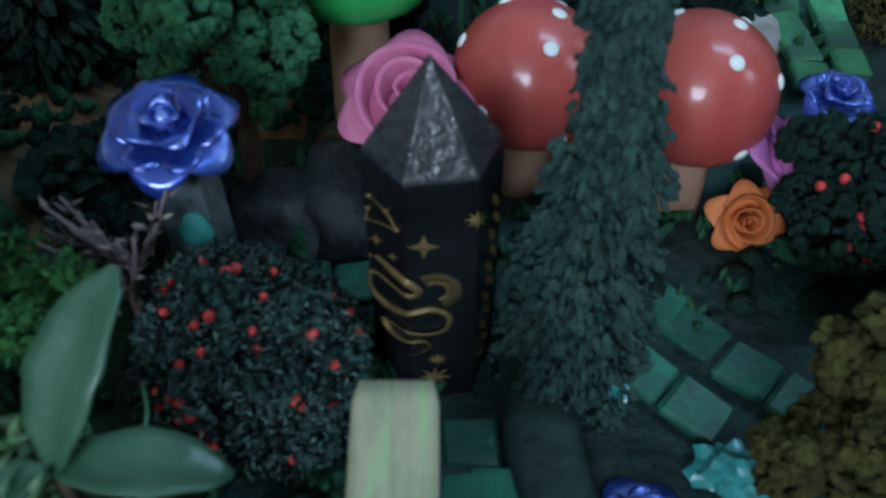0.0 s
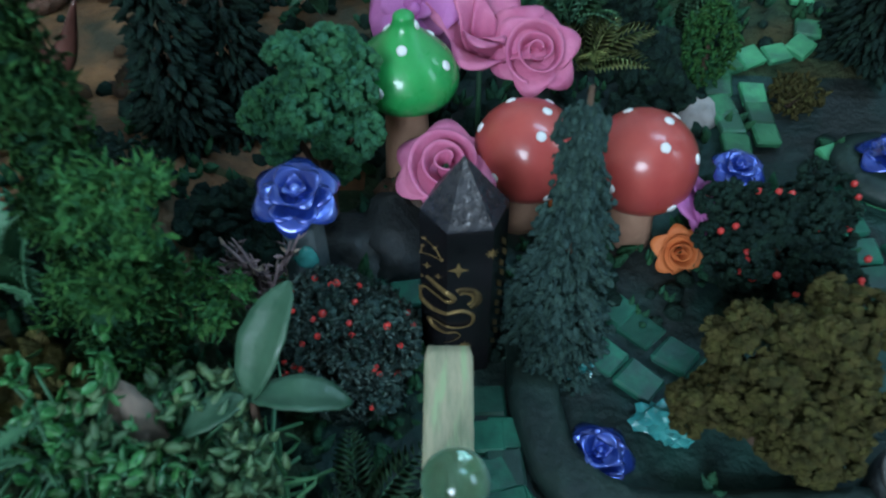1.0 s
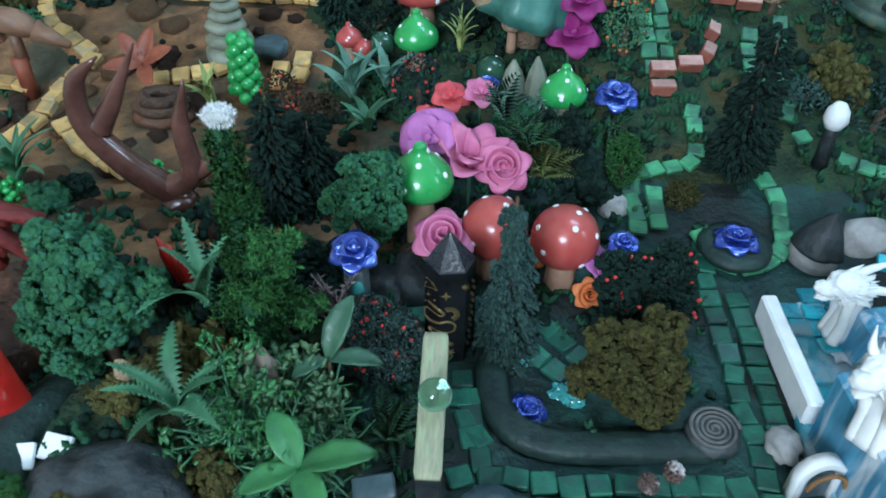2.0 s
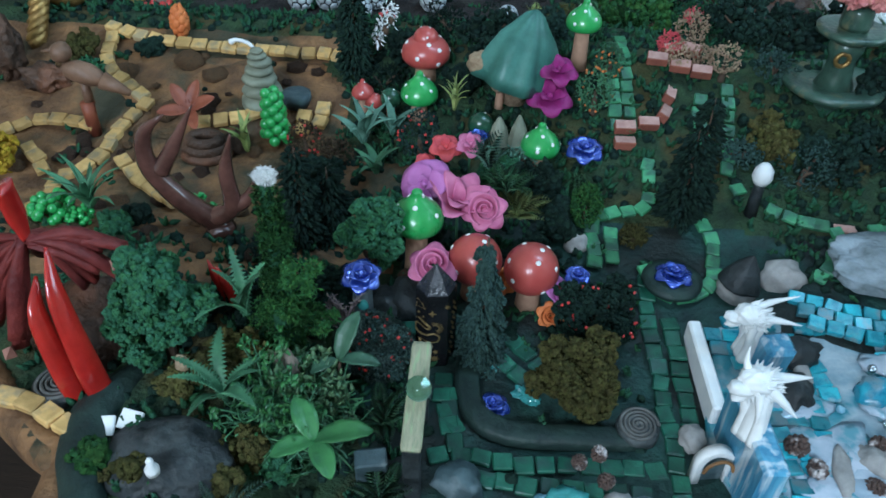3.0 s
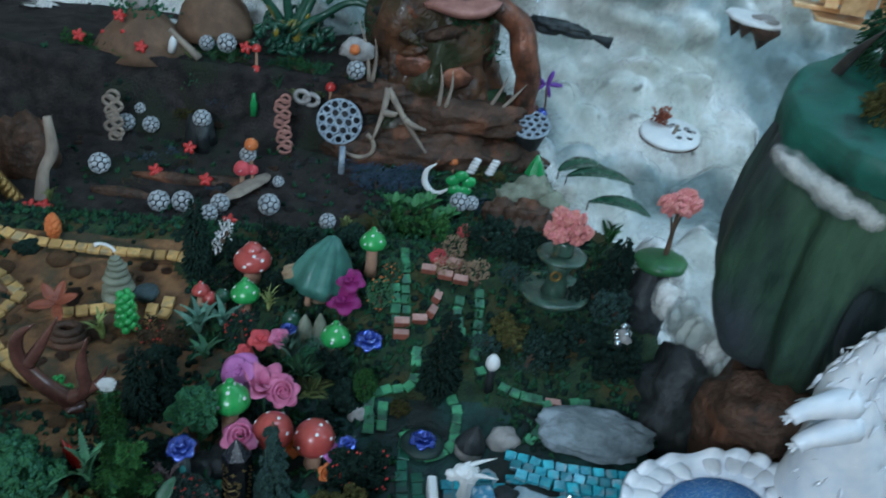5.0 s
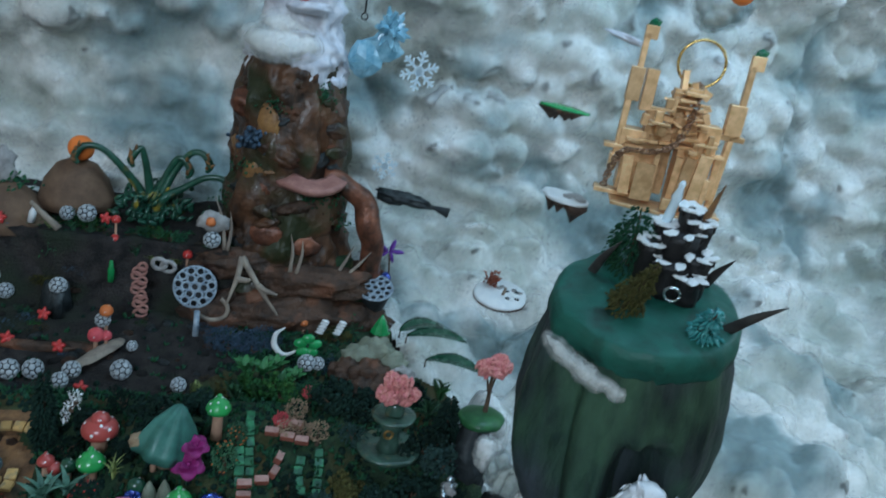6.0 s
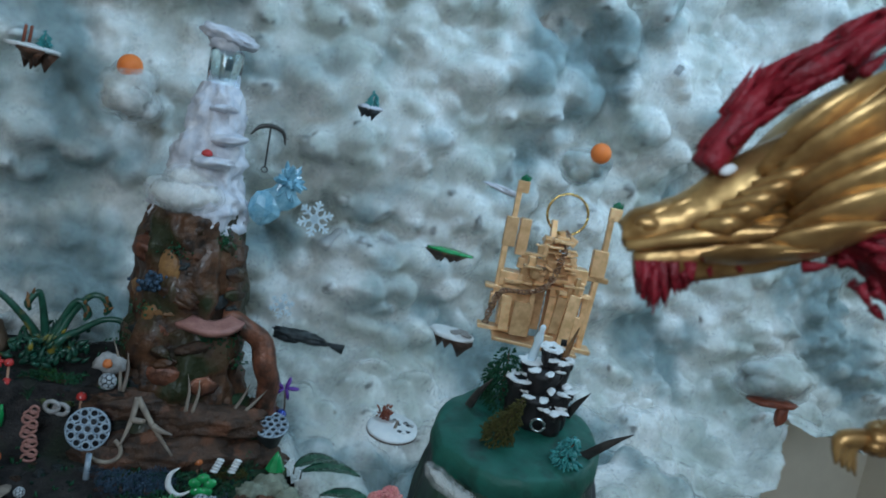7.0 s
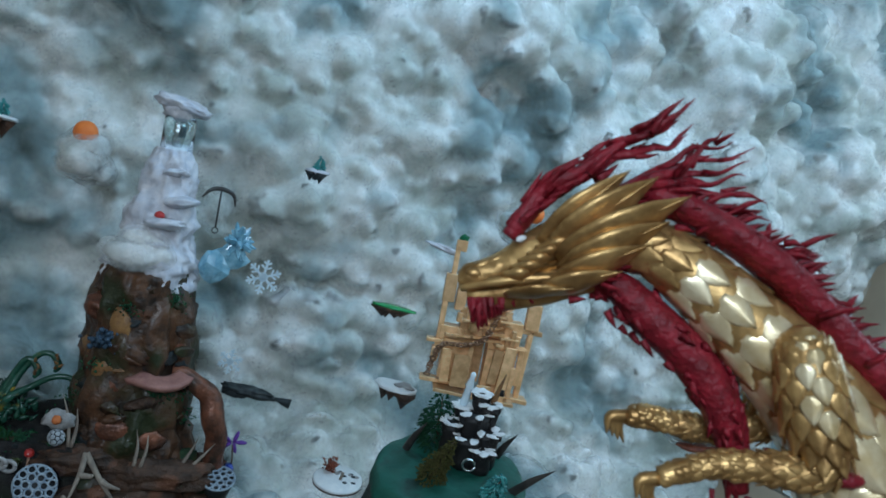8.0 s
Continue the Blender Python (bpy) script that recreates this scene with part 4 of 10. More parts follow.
# ---- tentacled green plant ----
hyd = thing("tentacle_plant", pose(-0.06, 1.0, 0.2), "glossy dark green figurine with many curling yellow-tipped necks", "figurine")
for k, (dx, dz, hook) in enumerate(((-0.125, 0.135, -1), (-0.028, 0.14, -1), (0.055, 0.13, 1), (0.09, 0.145, 1), (0.13, 0.1, 1))):
    line = [(0, 0, 0.0), (dx * 0.16, -0.006 * k, 0.05), (dx * 0.42, -0.012, dz * 0.72), (dx * 0.72, -0.016, dz * 0.98), (dx * 0.97, -0.018, dz), (dx + 0.012 * hook, -0.02, dz - 0.02), (dx + 0.006 * hook, -0.022, dz - 0.034)]
    part("neck", tube(spline(line, 34), (0.013, 0.009, 0.007, 0.006, 0.0062, 0.0075, 0.0035), 10), HYDRA, hyd)
    part("head_crest", scatter(NEEDLE, np.array([spline(line, 34)[24 + 2 * i] for i in range(5)]) + (0, -0.004, 0.004), 0.011, k, out=rng(k).normal(0, 0.4, (5, 3)) + (0, -0.3, 1)), OCHRE, hyd, "yellow crest of a head")
part("leafy_base", scatter(NEEDLE, rng(3).normal(0, 1, (240, 3)) * (0.028, 0.016, 0.018) + (0, -0.01, 0.024), rng(4).uniform(0.01, 0.022, 240), 5, out=rng(4).normal(0, 1, (240, 3)) * (1, 0.5, 0.4) + (0, 0, 0.8)), HYDRA, hyd)


# ---- the tall green mesa with a small castle on it ----
def mesa_geo(rings, seg, seed):
    rs = spline(rings, 40)
    vs, fs = [], []
    for k, (r, z) in enumerate(rs):
        for i in range(seg):
            a = 2 * math.pi * i / seg
            fold = 0.15 * noise.noise(Vector((math.cos(a) * 2.6, math.sin(a) * 2.6, seed))) + 0.12 * noise.noise(Vector((math.cos(a) * 5.5, math.sin(a) * 5.5, z * 2 + seed))) + 0.02 * noise.noise(Vector((math.cos(a) * 6, math.sin(a) * 6, z * 30))) - 0.09 * max(0.0, noise.noise(Vector((math.cos(a) * 9, math.sin(a) * 9, z * 3 + 5))) - 0.05)
            cave = 0.6 * math.exp(-((math.remainder(a - radians(-68), 2 * math.pi)) / 0.26) ** 4 - ((z + 0.19) / 0.07) ** 4) + 0.14 * math.exp(-((math.remainder(a - radians(-118), 2 * math.pi)) / 0.12) ** 2 - ((z + 0.18) / 0.1) ** 2)
            w = r * (1 + fold * min(1, max(0.25, (0 - z) / 0.05)) - cave)
            vs.append((w * math.cos(a), w * math.sin(a), z + 0.006 * noise.noise(Vector((w * math.cos(a) * 30, w * math.sin(a) * 30, 1)))))
    n = len(rs)
    for k in range(n - 1):
        for i in range(seg):
            j = (i + 1) % seg
            fs.append((k * seg + i, k * seg + j, (k + 1) * seg + j, (k + 1) * seg + i))
    fs.append(tuple(reversed(range(seg))))
    fs.append(tuple((n - 1) * seg + i for i in range(seg)))
    return np.array(vs), fs


TOP = pose(0.54, 0.165, 0.452, 14, 0, -30)
mesa = thing("mesa", TOP, "tall steep-sided hill painted dark green with a flat top", "hill")
part("side", mesa_geo([(0.05, -0.31), (0.084, -0.285), (0.106, -0.235), (0.117, -0.15), (0.108, -0.075), (0.098, -0.03), (0.096, -0.012)], 128, 2.0), MESASIDE, mesa, "folded grey-green painted side")
part("top", mesa_geo([(0.098, -0.03), (0.0995, -0.014), (0.096, -0.003), (0.088, 0.002), (0.06, 0.004), (0.02, 0.003)], 64, 2.0), MESATOP, mesa, "bright green painted top")
path = spline([(0.108 * math.cos(radians(a)), 0.108 * math.sin(radians(a)), z) for a, z in ((-143, -0.034), (-133, -0.031), (-122, -0.032), (-111, -0.036), (-100, -0.038), (-88, -0.044))], 40)
wisp = tube(path, (0.001, 0.005, 0.0045, 0.006, 0.0035, 0.001), 14)
wisp = (wisp[0] + np.array([noise.noise_vector(Vector(p) * 90) for p in wisp[0]]) * 0.004, wisp[1])
part("cotton_wisp", cotton("cotton_wisp", wisp, 0.006), COTTON, mesa, "cotton wisp clinging to the side")
solid("hill_base", lump(0.085, 4, 0.3, 2.2, 33, (0.95, 0.9, 1.75)), BROWNROCK, pose(0.548, 0.185, 0.04), "dark bark rock carrying the green hill", "rock")


def on_mesa(x, y, z=0.0, rx=0, ry=0, rz=0):
    return TOP @ pose(x, y, z, rx, ry, rz)


def spike(l, r, bend):
    return tube(spline([(0, 0, -0.004), (bend * 0.3, 0, l * 0.5), (bend, 0, l)], 12), (r, r * 0.75, 0.0004), 10, 0.7)


for x, y, l, rx, ry in ((-0.066, 0.02, 0.06, 8, 16), (0.05, 0.05, 0.055, 10, 16), (0.078, -0.02, 0.07, 5, 36)):
    solid("horn_spike", spike(l, 0.0066, 0.01), SPIKE, on_mesa(x, y, 0.0, rx, ry, 0), "curved dark horn spike standing on the green hilltop", "spike", "horn spikes")

keep = thing("castle", on_mesa(0.014, 0.02, 0.002, -6) @ Matrix.Scale(1.3, 4), "little black castle with snow-capped battlements", "castle")
for k, (x, y, w, h, cap) in enumerate(((0, 0, 0.03, 0.03, 1), (-0.018, 0.008, 0.022, 0.038, 1), (0.018, 0.006, 0.024, 0.036, 1), (0.002, 0.014, 0.03, 0.05, 1), (0.014, 0.022, 0.02, 0.058, 1), (-0.012, 0.024, 0.016, 0.05, 0), (0.016, -0.008, 0.02, 0.022, 1), (0.004, 0.026, 0.016, 0.066, 1))):
    part("tower", at(lathe([(w * 0.5, 0), (w * 0.52, h * 0.3), (w * 0.48, h * 0.7), (w * 0.55, h * 0.86), (w * 0.55, h)], 10, 0.12, k), x, y, 0), CASTLEDARK, keep)
    for j in range(6):
        a = j * 1.047 + k
        part("snow_merlon", at(lump(0.0046, 2, 0.5, 2.6, j * 3 + k, (1.35, 0.9, 0.34)), x + w * 0.46 * math.cos(a), y + w * 0.46 * math.sin(a), h + 0.0012, 12 * math.sin(j * 2.3), 10 * math.cos(j + k), 50 * j), WHITE, keep, smooth=False)
        part("merlon", at(box(0.0042, 0.0042, 0.006, 0.0004), x + w * 0.5 * math.cos(a), y + w * 0.5 * math.sin(a), h - 0.0058, 0, 0, math.degrees(a)), CASTLEDARK, keep, smooth=False)
part("clear_spire", at(lathe([(0.006, 0), (0.0075, 0.01), (0.006, 0.035), (0.008, 0.04), (0.004, 0.055), (0.005, 0.062), (0.002, 0.066)], 12), -0.013, 0.024, 0.05, 0, 8, 0, 0.58), FLAKE, keep, "clear glass spire").visible_shadow = False
part("gold_spire", at(lathe([(0.003, 0), (0.0035, 0.01), (0.0016, 0.03), (0.0004, 0.042)], 6), 0.014, 0.03, 0.05, 0, 14, 0), OCHRE, keep, "small golden flame spire", smooth=False)
part("gate_ring", at(tube([(0.006 * math.cos(a), 0, 0.006 * math.sin(a)) for a in np.linspace(0, 6.283, 15)], 0.0014, 6), 0.006, -0.02, 0.01), CHROME, keep)


def foam_points(lobes, n, seed, inner=0.55):
    """Points in and on a heap of ellipsoids (cx, cy, cz, rx, ry, rz)."""
    r = rng(seed)
    lobes = np.asarray(lobes, float)
    w = lobes[:, 3] * lobes[:, 4] * lobes[:, 5]
    pick = r.choice(len(lobes), n, p=w ** 0.7 / (w ** 0.7).sum())
    d = r.normal(size=(n, 3))
    d /= np.linalg.norm(d, axis=1)[:, None]
    k = r.uniform(inner, 1.0, n) ** 0.5
    return lobes[pick, :3] + d * lobes[pick, 3:] * k[:, None], d


def cone_points(h, r0, n, seed, power=1.0, z0=0.0):
    r = rng(seed)
    t = 1 - np.sqrt(r.uniform(0.0, 1.0, n))
    a = r.uniform(0, 6.283, n)
    rad = r0 * (1 - t) ** power * r.uniform(0.45, 1.05, n) * (1 + 0.2 * np.sin(a * 3 + t * 14))
    out = np.stack([np.cos(a), np.sin(a), np.full(n, -0.35)], 1)
    return np.stack([rad * np.cos(a), rad * np.sin(a), z0 + t * h], 1), out




def conifer(name, m, h, r0, mat, label, n=700, size=0.006, seed=1, power=1.0, group="", clear=0.1):
    t = thing(name, m, label, "tree", group)
    part("trunk", tube([(0, 0, -0.004), (0.0006, 0, h * 0.5), (0, 0, h * 0.96)], (r0 * 0.14, r0 * 0.09, r0 * 0.02), 7), TWIG, t)
    p, o = cone_points(h * (1 - clear), r0, n, seed, power, h * clear)
    part("crown", scatter(NEEDLE, p, rng(seed + 1).uniform(0.6, 1.3, n) * size, seed, out=o), mat, t)
    return t


def foam_tree(name, m, lobes, mat, label, n=900, size=0.0028, seed=1, trunk=0.0, category="bush", group="", shape=None, lift=0.0):
    t = thing(name, m, label, category, group)
    if trunk:
        part("trunk", tube(spline([(0, 0, -0.004), (0.001, 0.001, trunk * 0.5), (0, 0, trunk)], 8), (0.004, 0.0028, 0.002), 7), TWIG, t)
        for k, l in enumerate(list(lobes)[:4]):
            part("limb", tube(spline([(0, 0, trunk * 0.5), (l[0] * 0.5, l[1] * 0.5, (trunk * 0.5 + l[2]) / 2 + 0.002), (l[0], l[1], l[2])], 8), (0.0022, 0.0014, 0.0008), 6), TWIG, t)
    q = rng(seed + 7)
    clumps = [tuple(l) for l in lobes] if shape is NEEDLE else []
    for l in ([] if shape is NEEDLE else lobes):
        clumps.append((l[0], l[1], l[2], l[3] * 0.6, l[4] * 0.6, l[5] * 0.6))
        for _ in range(9):
            o = q.normal(size=3)
            o /= np.linalg.norm(o)
            w = q.uniform(0.27, 0.46)
            clumps.append((l[0] + o[0] * l[3] * 0.82, l[1] + o[1] * l[4] * 0.82, l[2] + o[2] * l[5] * 0.82, l[3] * w, l[4] * w, l[5] * w))
    p, d = foam_points(clumps, n, seed, 0.55 if shape is NEEDLE else 0.8)
    part("crown", scatter(shape or LUMP1, p, rng(seed + 1).uniform(0.55, 1.35, n) * size, seed, jag=0.0 if shape is NEEDLE else 0.45), mat, t, smooth=shape is NEEDLE)
    return t


conifer("fir_tree", on_mesa(-0.022, -0.03, 0.0, 6, 20, 0), 0.074, 0.019, FOAMOLIVE, "small olive green artificial fir leaning on the hilltop", 1300, 0.0034, 5, 0.8, "", 0.0)
conifer("fir_tree", on_mesa(-0.03, 0.05, 0.0), 0.08, 0.027, FOAMGREEN, "dark green artificial fir beside the black castle", 1100, 0.0042, 6, 0.45)
conifer("teal_tree", on_mesa(0.058, -0.04, 0.0, 10, 12, 0), 0.046, 0.015, TEALCRYSTAL, "frosted teal artificial tree near the hill's edge", 220, 0.006, 7)

# ---- floating islands ----
def island(name, m, rx, ry, depth, topmat, label, seed, under=BROWNROCK):
    t = thing(name, m, label, "floating island", "floating islands")
    part("ground_top", at(lump(1, 3, 0.2, 2.2, seed, (rx, ry, 0.007)), 0, 0, 0), topmat, t)
    r = rng(seed)
    gs = [at(lathe([(0.001, -depth * q), (rx * 0.25 * w, -depth * q * 0.5), (rx * 0.5 * w, -0.002)], 9, 0.35, seed + k), dx * rx, dy * ry, 0) for k, (dx, dy, q, w) in enumerate(zip(r.uniform(-0.55, 0.55, 7), r.uniform(-0.5, 0.5, 7), r.uniform(0.45, 1, 7), r.uniform(0.6, 1.2, 7)))]
    for g in gs:
        part("hanging_rock", g, under, t)
    return t


island("floating_island", pose(0.735, 1.03, 0.52, 0, 4, -20), 0.055, 0.03, 0.03, EMERALD, "floating island with a glossy green top before the clouds", 3)
isl = island("floating_island", pose(0.73, 0.91, 0.362, 10, 6, -20), 0.05, 0.032, 0.045, WHITE, "floating brown island with snow and flat pale stones", 4)
for k in range(7):
    part("flat_stone", at(lump(0.011, 2, 0.2, 2, k, (1, 0.8, 0.25)), 0.004 + 0.008 * k - 0.02 * (k // 4), -0.008 + 0.008 * (k % 3), 0.008), GREYROCK, isl)
isl = island("floating_island", pose(0.49, 1.0, 0.8, 0, 3, -20), 0.027, 0.02, 0.026, SNOW, "small grey floating island with one teal fir", 5, DARKROCK)
isl2 = island("floating_island", pose(-0.155, 1.08, 0.79, 0, 4, 10), 0.05, 0.028, 0.045, WHITE, "snowy floating island with a teal fir and two brown posts", 6)
for q, x, z in ((isl, 0.003, 0.005), (isl2, 0.018, 0.006)):
    p, o = cone_points(0.032, 0.012, 160, 3)
    part("fir", at(scatter(NEEDLE, p, 0.006, 3, out=o), x, 0, z), TEALCRYSTAL, q)
for x in (-0.018, -0.008):
    part("post", at(lathe([(0.003, 0), (0.003, 0.034), (0.001, 0.036)], 8), x, 0, 0.004), REDWOOD, isl2)
solid("floating_log", join([at(lump(0.04, 3, 0.25, 2, 8, (1, 0.25, 0.16)), 0, 0, 0), at(lump(0.03, 3, 0.25, 2, 9, (1, 0.3, 0.14)), 0.008, 0, 0.005)]), SNOW, pose(0.81, 0.99, 0.68, 0, 14, -20), "snow-covered dark branch hanging before the clouds", "branch")
brown = thing("floating_island", pose(1.47, 0.75, 0.32, 0, -2, -20), "brown cork island with a hanging corner by the wall", "floating island", "floating islands")
part("plate", lump(0.06, 3, 0.25, 2, 18, (1, 0.5, 0.18)), REDWOOD, brown)
part("corner", at(lump(0.03, 3, 0.25, 2, 19, (0.45, 0.4, 1)), 0.025, 0, -0.024, 0, 8, 0), REDWOOD, brown)
part("cotton_puff", cotton("cotton_puff", at(puff(0.07, 5, (1.3, 0.9, 0.7), 4, 40), 0, 0.02, 0.05)), COTTON, brown)

disc = thing("round_island", pose(0.62, 0.86, 0.162, 12, 0, -20), "round snow-white disc with stones lying in the clouds", "floating island")
part("plate", lathe([(0.045, -0.008), (0.053, -0.003), (0.054, 0.0), (0.051, 0.003), (0.02, 0.004)], 36, 0.05, 4), WHITE, disc)
part("rim", lathe([(0.04, -0.012), (0.054, -0.006), (0.0545, -0.003), (0.04, -0.004)], 36, 0.05, 4), BROWNROCK, disc)
for k in range(16):
    a, q = rng(k).uniform(-0.9, 1.9), rng(k + 50).uniform(0.02, 0.045)
    part("stone", at(lump(0.006, 2, 0.25, 2, k, (1, 0.75, 0.35)), q * math.cos(a), q * math.sin(a) * 0.8 - 0.005, 0.004), (DARKROCK, GREYROCK, WHITE)[k % 3], disc)
part("dry_bush", at(scatter(NEEDLE, rng(6).normal(0, 0.006, (70, 3)) + (0, 0, 0.016), 0.008, 5), -0.02, 0.018, 0.003), REDWOOD, disc, "rust-brown dried bush")
part("drift_chip", at(box(0.006, 0.005, 0.022, 0.001), 0.005, -0.004, 0.003, 14, 10, 0), DRIFT, disc)

# ---- the golden floating castle of blocks ----
gold = thing("golden_castle", pose(0.861, 0.79, 0.401, 0, 0, -20), "angular golden castle of stacked card blocks floating before clouds", "castle")
BLOCKS = (  # centre x, depth y, foot z, width, depth, height, lean
    (-0.055, 0.0, 0.02, 0.06, 0.05, 0.085, 0), (-0.01, 0.04, 0.012, 0.035, 0.02, 0.11, 0), (0.03, 0.0, 0.0, 0.04, 0.05, 0.12, 0), (0.061, 0.0, 0.005, 0.022, 0.05, 0.13, 2),
    (-0.075, 0.01, 0.1, 0.04, 0.05, 0.03, 0), (-0.03, 0.01, 0.115, 0.05, 0.05, 0.03, 0), (0.02, 0.02, 0.12, 0.05, 0.05, 0.045, 0), (0.06, 0.01, 0.13, 0.04, 0.05, 0.03, 0),
    (0.0, 0.02, 0.15, 0.03, 0.04, 0.05, 0), (-0.045, 0.015, 0.14, 0.024, 0.03, 0.03, 0), (0.04, 0.02, 0.16, 0.03, 0.03, 0.02, 0), (0.012, 0.02, 0.19, 0.02, 0.03, 0.035, 0),
    (-0.095, 0.0, 0.055, 0.012, 0.02, 0.14, 0), (-0.09, 0.0, 0.18, 0.026, 0.022, 0.06, 0), (-0.062, 0.01, 0.165, 0.022, 0.03, 0.075, 0), (-0.088, 0.0, 0.235, 0.011, 0.016, 0.065, 0), (-0.082, 0.0, 0.29, 0.024, 0.016, 0.024, 0),
    (0.092, 0.0, 0.0, 0.011, 0.02, 0.155, 3), (0.098, 0.0, 0.15, 0.03, 0.024, 0.055, 0), (0.104, 0.0, 0.2, 0.011, 0.016, 0.075, 0), (0.11, 0.0, 0.268, 0.024, 0.016, 0.026, 0),
    (0.088, 0.0, 0.14, 0.07, 0.02, 0.01, 0), (-0.09, 0.0, 0.09, 0.06, 0.03, 0.008, 0), (-0.05, -0.02, 0.105, 0.07, 0.02, 0.007, 8), (0.015, -0.02, 0.112, 0.05, 0.02, 0.007, -6),
    (-0.085, 0.0, 0.006, 0.07, 0.04, 0.008, 0), (0.07, 0.0, -0.006, 0.09, 0.05, 0.009, 3), (-0.098, 0.0, 0.05, 0.014, 0.03, 0.03, 0),
    (0.025, -0.028, 0.02, 0.012, 0.01, 0.09, 4), (-0.022, -0.026, 0.02, 0.01, 0.012, 0.08, 0), (0.05, -0.026, 0.03, 0.014, 0.01, 0.1, 0), (0.083, -0.026, 0.03, 0.012, 0.01, 0.085, 0),
    (-0.025, -0.01, 0.155, 0.03, 0.02, 0.012, 12), (0.03, 0.0, 0.205, 0.022, 0.02, 0.018, 30), (-0.012, 0.0, 0.135, 0.04, 0.02, 0.01, -10), (0.055, 0.0, 0.118, 0.03, 0.03, 0.014, -8))
for x, y, z, w, d, h, lean in BLOCKS:
    part("block", at(box(w, d, h, 0.0012), x, y, z, 0, lean, 0), GOLDBOX, gold, smooth=False)
q = rng(44)
for x, y, z, w, d, h, lean in (  # tall panels standing one before another round the foot
        (-0.071, -0.05, 0.018, 0.02, 0.01, 0.07, -3), (-0.042, -0.06, 0.014, 0.034, 0.006, 0.068, 0), (-0.024, -0.04, 0.012, 0.01, 0.02, 0.1, 0), (0.012, -0.036, 0.0, 0.014, 0.012, 0.1, 2),
        (0.027, -0.055, 0.03, 0.02, 0.006, 0.075, 5), (0.046, -0.062, 0.0, 0.022, 0.01, 0.115, 5), (0.066, -0.05, 0.012, 0.01, 0.02, 0.06, 3), (0.012, -0.07, 0.008, 0.03, 0.008, 0.02, 0)):
    part("block", at(box(w, d, h, 0.0008), x, y, z, 0, lean, 6 * math.sin(x * 90)), GOLDBOX, gold, smooth=False)
part("block", at(box(0.17, 0.085, 0.006, 0.0008), -0.005, -0.03, -0.004, 0, 2, 0), GOLDBOX, gold, smooth=False)
for k in range(50):
    # bars, steps and chips jutting out at the waist, stepping in upwards
    z = 0.085 + 0.135 * (k / 50)
    x = q.uniform(-1, 1) * (0.094 - 0.58 * (z - 0.085))
    w, h = ((q.uniform(0.014, 0.045), q.uniform(0.0035, 0.007)) if k % 3 else (q.uniform(0.007, 0.015), q.uniform(0.014, 0.036)))
    lean = q.uniform(-5, 5) if k % 5 else q.uniform(-30, 30)
    part("block", at(box(w, q.uniform(0.01, 0.03), h, 0.0006), x, q.uniform(-0.075, 0.0), z, q.uniform(-6, 6), lean, q.uniform(-10, 10)), GOLDBOX, gold, smooth=False)
part("dark_door", at(box(0.012, 0.004, 0.014, 0.0004), 0.052, -0.066, 0.012), CASTLEDARK, gold, "small dark doorway")
for x, z in ((-0.08, 0.318), (0.112, 0.298)):
    part("gem", at(lump(0.0125, 1, 0.2, 2, 3, (1, 0.8, 0.75)), x, 0, z), GEMGREEN, gold, "faceted green gem", smooth=False)
part("ring", at(tube([(0.041 * math.cos(a), 0, 0.041 * math.sin(a)) for a in np.linspace(0, 6.283, 45)], 0.0026, 8), 0.016, 0.0, 0.264), RINGGOLD, gold, "thin bright gold ring")
links = spline([(-0.108, -0.06, 0.03), (-0.1, -0.066, 0.075), (-0.085, -0.072, 0.1), (-0.04, -0.074, 0.106), (-0.005, -0.07, 0.124), (0.012, -0.062, 0.165), (0.02, -0.04, 0.21), (0.022, -0.01, 0.23)], 64)
for k, p in enumerate(links):
    part("chain_link", at(tube([(0.0064 * math.cos(a), 0, 0.0046 * math.sin(a)) for a in np.linspace(0, 6.283, 11)], 0.0016, 5), *p, 40, 0, 50 * k), CHAIN, gold)


